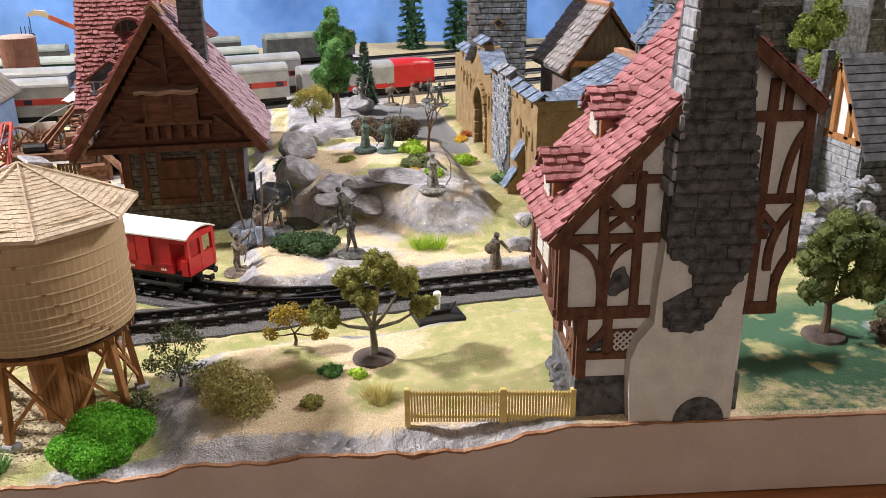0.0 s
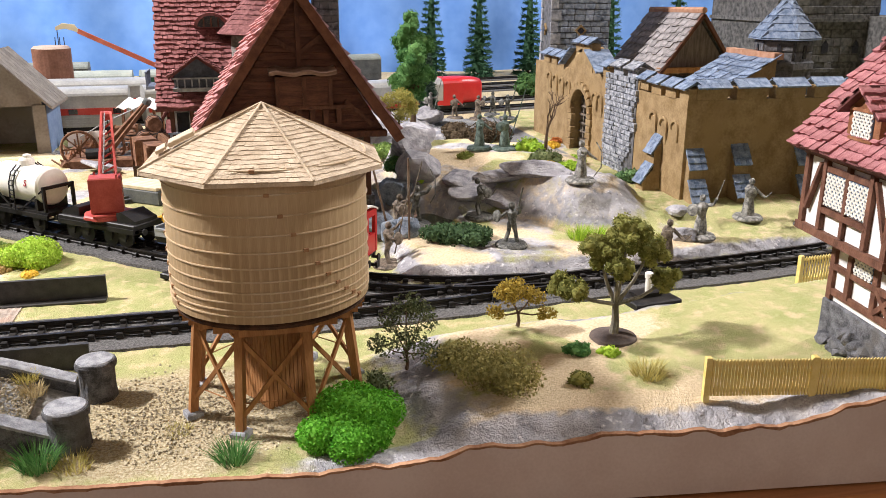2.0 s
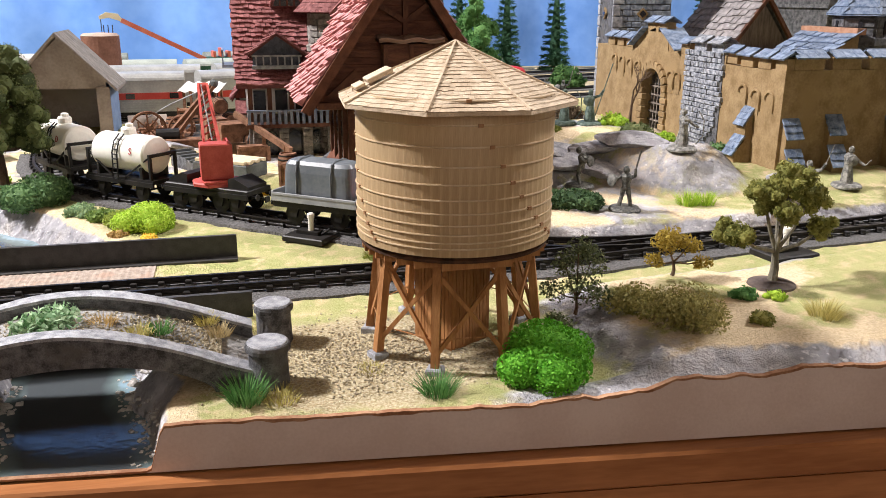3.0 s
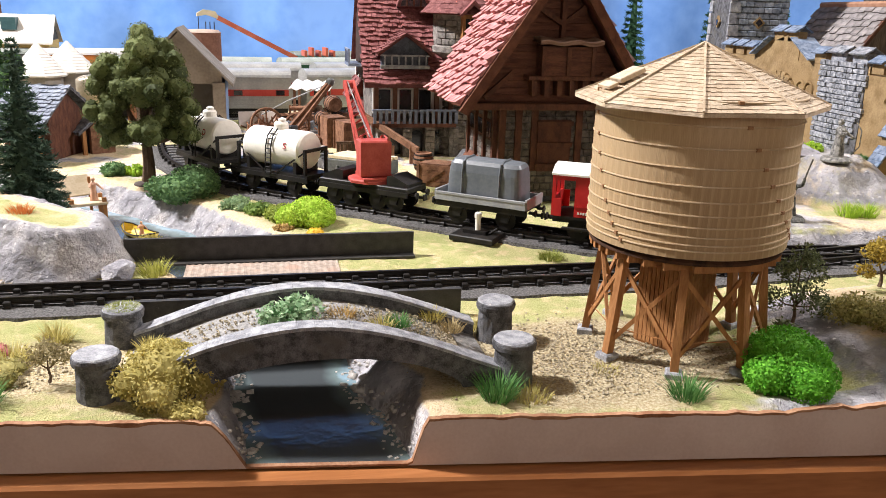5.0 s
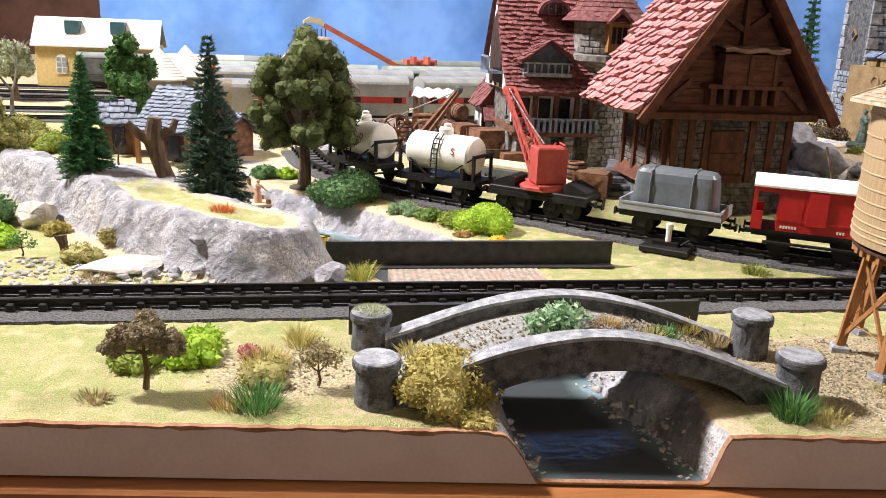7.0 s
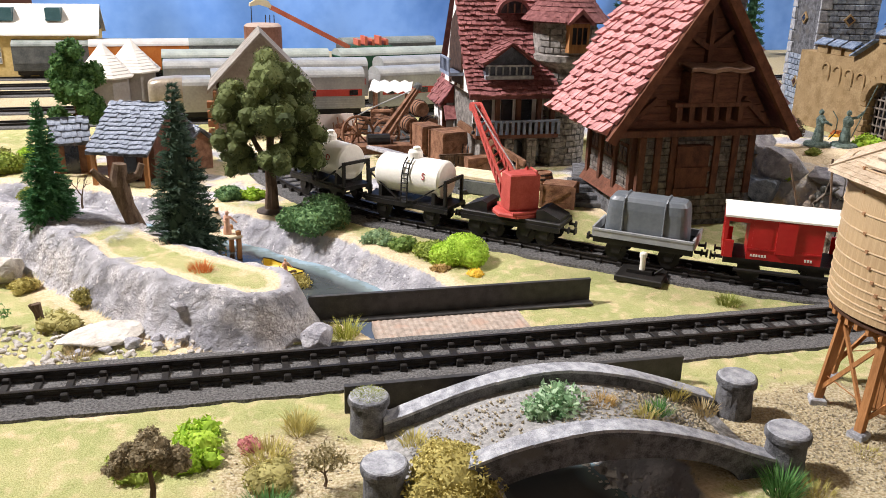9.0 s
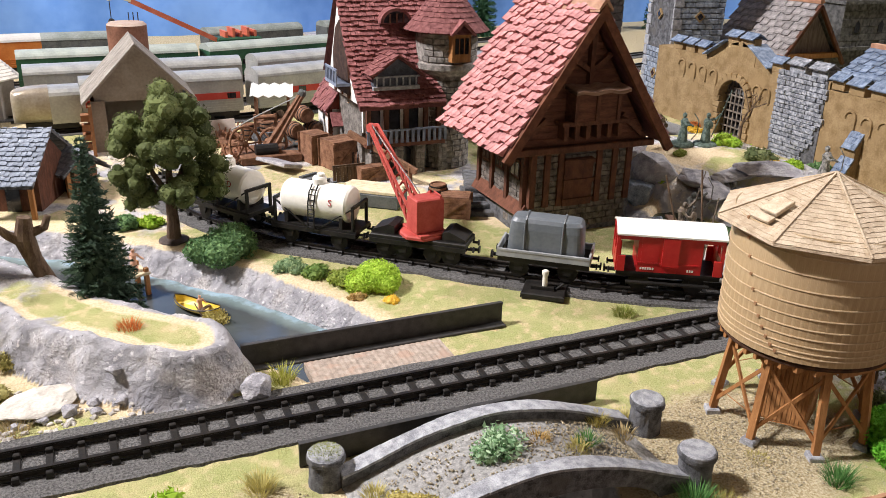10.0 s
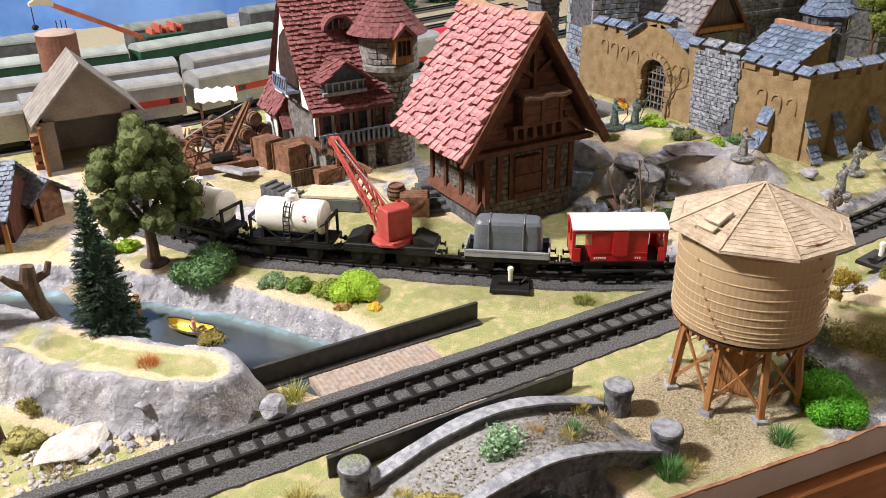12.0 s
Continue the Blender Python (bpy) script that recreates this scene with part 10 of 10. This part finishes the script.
def derrick():
    t = thing("timber_derrick", "brown timber derrick with a leaning mast", "derrick", -0.262, 0.880, 0, 0)
    part("platform", Mesh().box(-0.024, 0.030, -0.012, 0.030, 0, 0.008, bevel=0.001), CRATE, t)
    for q in (-0.004, 0.004):
        part("mast", Mesh().bar((0.000 + q, 0.0, 0.006), (0.042 + q * 0.3, 0.030, 0.052), 0.0034), CRATE, t)
    part("mast_head", Mesh().blob((0.0425, 0.0305, 0.053), 0.0042, 4, 0.3, 2), DGREY, t)
    part("guy_rope", Mesh().tube([(0.042, 0.030, 0.052), (0.002, 0.036, 0.034), (-0.022, 0.044, 0.020)], 0.0006, 5), LGREYP, t)
    part("winch", Mesh().tube([(-0.010, -0.004, 0.012), (0.010, -0.004, 0.012)], 0.005, 10), BLACK, t)
    a = thing("lifting_arm", "long brown timber lifting arm in the yard", "derrick", -0.190, 0.790, 0, 0)
    part("arm", Mesh().bar((-0.012, 0.030, 0.036), (0.030, -0.022, 0.012), 0.0038, 0.0048), CRATE, a)
    part("strut", Mesh().bar((0.010, 0.004, 0.0), (0.010, 0.004, 0.024), 0.003).bar((0.026, -0.018, 0.0), (0.026, -0.018, 0.015), 0.003), CRATE, a)


derrick()


def stall():
    t = thing("market_stall", "small stall with a white corrugated canopy", "stall", -0.232, 0.985, 0, -14)
    for x in (-0.016, 0.016):
        for y in (-0.012, 0.012):
            part("post", Mesh().box(x - 0.0012, x + 0.0012, y - 0.0012, y + 0.0012, 0, 0.040 + (0.004 if y > 0 else 0)), CRATE, t)
    m = Mesh()
    for i in range(17):
        x = -0.021 + i * 0.042 / 16
        z = 0.0012 * math.sin(i * math.pi / 2)
        m.v += [(x, -0.017, 0.040 + z), (x, 0.017, 0.046 + z), (x, 0.017, 0.0454 + z), (x, -0.017, 0.0394 + z)]
        if i:
            a, b = 4 * i - 4, 4 * i
            m.f += [(a, b, b + 1, a + 1), (a + 2, b + 2, b + 3, a + 3), (a + 3, b + 3, b, a)]
    part("canopy", m, mat("white_sheet", (0.70, 0.68, 0.63), (0.82, 0.80, 0.75), 60, 0.6, 0.1), t, "white corrugated canopy")
    part("counter", Mesh().box(-0.018, 0.018, -0.014, 0.010, 0, 0.014, bevel=0.001), CRATE, t)
    for gx in (-0.006, 0.007):
        part("sack", Mesh().blob((gx, -0.003, 0.0175), 0.0055, 3 + gx, 0.4, 2), BARK, t)


stall()
pb = thing("plank_pile", "stack of pale planks beside the siding", "planks", -0.208, 0.738, 0, -38)
part("bearer", Mesh().box(-0.026, 0.024, -0.013, 0.013, 0, 0.011, bevel=0.001), DGREY, pb)
for k in range(6):
    part("plank", Mesh().box(-0.024 + 0.001 * (k % 3), 0.022 + 0.002 * (k % 2), -0.0125 + k * 0.0042, -0.0087 + k * 0.0042, 0.011, 0.0135, bevel=0.0003), BOARD, pb)
rl = thing("ramp", "long dark grey ramp beside the tank wagons", "ramp", -0.232, 0.760, 0, 118)
part("ramp_bed", Mesh().prism([(-0.034, 0.0), (0.034, 0.0), (0.034, 0.012), (-0.034, 0.003)], -0.008, 0.008), STONE_D, rl)
for k in range(9):
    part("ramp_cleat", Mesh().box(-0.031 + k * 0.0075, -0.029 + k * 0.0075, -0.008, 0.008, 0.0035 + k * 0.001, 0.0050 + k * 0.001), DGREY, rl)
stp = thing("stone_steps", "grey stone steps and paving beside the barn", "steps", -0.142, 0.690, 0, -20)
for k in range(4):
    part("step", Mesh().box(-0.016 + k * 0.003, 0.020, -0.010 + k * 0.0075, 0.032, k * 0.0040, k * 0.0040 + 0.0038, bevel=0.0006), STONE_D, stp)
part("paving", Mesh().box(-0.006, 0.020, 0.020, 0.060, 0.012, 0.0165, bevel=0.0006), STONE_D, stp)
rng = random.Random(91)
for k in range(34):
    x, y = -0.245 + rng.uniform(-0.05, 0.06), 0.925 + rng.uniform(-0.05, 0.05)
    jt = thing("scrap_heap", "brown rusty scrap pile in the yard", "scrap", x, y, 0, rng.uniform(0, 180), group="scrap piles")
    sm_ = CRATE if k % 3 else mat("rust_scrap", (0.16, 0.06, 0.03), (0.34, 0.17, 0.10), 300, 0.85, 0.6)
    part("scrap_lump", Mesh().blob((0, 0, 0.003), rng.uniform(0.005, 0.009), k, 0.5, 2, 0.7), sm_, jt)
    for q in range(3):
        a = Vector((rng.uniform(-0.008, 0.008), rng.uniform(-0.008, 0.008), 0.001))
        part("scrap_bar", Mesh().bar(a, a + Vector((rng.uniform(-0.01, 0.01), rng.uniform(-0.01, 0.01), rng.uniform(0.004, 0.014))), 0.0012), sm_, jt)
jy = thing("small_jetty", "tiny wooden jetty on the river bank", "jetty", -0.396, 0.663, WATER_Z, 20)
jy.matrix_basis = jy.matrix_basis @ Matrix.Scale(1.3, 4)
part("rail", Mesh().box(-0.0075, 0.0005, -0.0078, -0.0062, 0.0060, 0.0072), LEGWOOD, jy)
part("rail", Mesh().box(-0.0075, 0.0005, -0.0078, -0.0062, 0.0025, 0.0037), LEGWOOD, jy)
part("lean_roof", Mesh().box(-0.013, 0.011, -0.0005, 0.0005, 0, 0.0135, pose(-0.004, 0.009, 0.0125, -52, 0, 12), bevel=0.0002), BOARD, jy, "pale sloping board roof")
part("roof_prop", Mesh().box(0.004, 0.0054, 0.016, 0.0174, 0.0, 0.0205), LEGWOOD, jy)
part("deck", Mesh().box(-0.009, 0.009, -0.007, 0.007, 0.0105, 0.0120, bevel=0.0003), BOARD, jy)
for x in (-0.0075, 0.0075):
    for y in (-0.0055, 0.0055):
        part("post", Mesh().box(x - 0.001, x + 0.001, y - 0.001, y + 0.001, -0.004, 0.014), LEGWOOD, jy)


def platform():
    t = thing("loading_platform", "grey corrugated loading platform under stacked barrels", "platform", -0.216, 0.912, 0, -16)
    part("bed", Mesh().box(-0.022, 0.022, -0.036, 0.020, 0, 0.0070, bevel=0.0006), STONE_D, t)
    for k in range(14):
        part("ridge", Mesh().box(-0.022, 0.022, -0.0355 + k * 0.004, -0.0335 + k * 0.004, 0.0070, 0.0082), DGREY, t)
    f = thing("slatted_panel", "dark slatted timber panel standing before crates", "panel", -0.209, 0.799, 0, 3)
    part("top_rail", Mesh().box(-0.0145, 0.0145, -0.0008, 0.0008, 0.0125, 0.0145), BARK, f)
    for k in range(9):
        part("slat", Mesh().box(-0.0142 + k * 0.0032, -0.0116 + k * 0.0032, -0.0016, 0.0, 0, 0.0130), BARK, f)
    g = thing("stone_slab", "pale grey stone slab leaning in the yard", "slab", -0.257, 0.850, 0, 30)
    part("slab", Mesh().box(-0.011, 0.011, -0.018, 0.018, 0, 0.0035, pose(0, 0, 0.0045, 0, 14, 0), bevel=0.0008), ROCKM, g)
    u = thing("round_well", "round dark stone well with a timber winch", "well", -0.246, 0.955, 0, 0)
    part("well_ring", Mesh().lathe([(0.013, 0), (0.0145, 0.003), (0.0140, 0.010), (0.0115, 0.0105), (0.0110, 0.004), (0.0, 0.004)], 20), STONE_D, u)
    for q in (-0.010, 0.010):
        part("winch_post", Mesh().box(q - 0.0012, q + 0.0012, -0.0012, 0.0012, 0.008, 0.026), CRATE, u)
    part("winch_drum", Mesh().tube([(-0.010, 0, 0.023), (0.010, 0, 0.023)], 0.0022, 8), CRATE, u)
    w = thing("pale_panel", "pale blank card panel lying by the shed", "panel", -0.285, 0.985, 0, 8)
    part("panel_board", Mesh().box(-0.022, 0.016, -0.002, 0.002, 0, 0.016, pose(0, 0, 0, -25), bevel=0.0004), mat("pale_card", (0.55, 0.47, 0.42), (0.64, 0.56, 0.50), 60, 0.8, 0.1), w)


platform()


def cottage():
    t = thing("stone_cottage", "stone and timber cottage with a dark slate roof", "house", 0.400, 0.523, 0.028, 0)
    t.matrix_basis = t.matrix_basis @ Matrix.Diagonal((1, 1.15, 1, 1))
    rngc = random.Random(5)
    part("stone_wall", Mesh().box(-0.030, 0.060, 0, 0.06, -0.028, 0.035), STONE_D, t)
    stones(t, rngc, -0.030, 0.060, -0.024, 0.035, 0, Matrix.Identity(4), STONE_D, size=(0.006, 0.012), row=0.006)
    stones(t, rngc, -0.06, 0.0, -0.024, 0.035, 0, pose(-0.030, 0, 0, 0, 0, -90), STONE_L, size=(0.006, 0.012), row=0.006)
    part("gable", Mesh().prism([(0.0, 0.035), (0.06, 0.035), (0.03, 0.090)], -0.060, 0.0285, pose(0, 0, 0, 0, 0, 90)), PLASTER, t)
    for p, q in (((0.002, 0.036), (0.030, 0.088)), ((0.058, 0.036), (0.030, 0.088)), ((0.0, 0.037), (0.06, 0.037)), ((0.03, 0.037), (0.03, 0.085)), ((0.015, 0.037), (0.015, 0.062)), ((0.045, 0.037), (0.045, 0.062))):
        part("timber_beam", Mesh().bar((-0.0295, p[0], p[1]), (-0.0295, q[0], q[1]), 0.004, 0.004), LEGWOOD, t)
    for s in (0, 1):
        a, b = (Vector((0, -0.006, 0.030)), Vector((0, 0.03, 0.094))) if s == 0 else (Vector((0, 0.066, 0.030)), Vector((0, 0.03, 0.094)))
        d = (b - a).normalized()
        sl = part("roof_slope", Mesh().add([(-0.032, a.y, a.z), (0.064, a.y, a.z), (0.064, b.y, b.z), (-0.032, b.y, b.z), (-0.032, a.y, a.z - 0.003), (0.064, a.y, a.z - 0.003), (0.064, b.y, b.z - 0.003), (-0.032, b.y, b.z - 0.003)], [(0, 1, 2, 3), (4, 5, 1, 0), (7, 4, 0, 3), (5, 6, 2, 1)]), STONE_D, t)
        if s == 0:
            for k in range(12):
                p = a + d * (k * (b - a).length / 12)
                part("roof_lath", Mesh().box(-0.033, 0.065, -0.0026, 0.0026, 0, 0.0014, Matrix.Translation(p) @ Matrix.Rotation(math.atan2(d.z, d.y), 4, "X")), mat("dark_lath", (0.05, 0.05, 0.055), (0.13, 0.13, 0.14), 160, 0.8, 0.5, vary=0.15), sl)
    part("chimney_post", Mesh().box(-0.040, -0.034, 0.034, 0.040, -0.028, 0.096), STONE_D, t)
    w = thing("rubble_wall", "low rubble stone wall beside the cottage", "wall", 0.335, 0.500, 0.010, 20)
    for k in range(60):
        part("rubble_stone", Mesh().blob((rngc.uniform(-0.03, 0.05), rngc.uniform(-0.006, 0.010), rngc.uniform(0.0, 0.034)), rngc.uniform(0.0045, 0.007), k, 0.3, 2, 0.7), GREY_ST if k % 2 else STONE_L, w)


cottage()
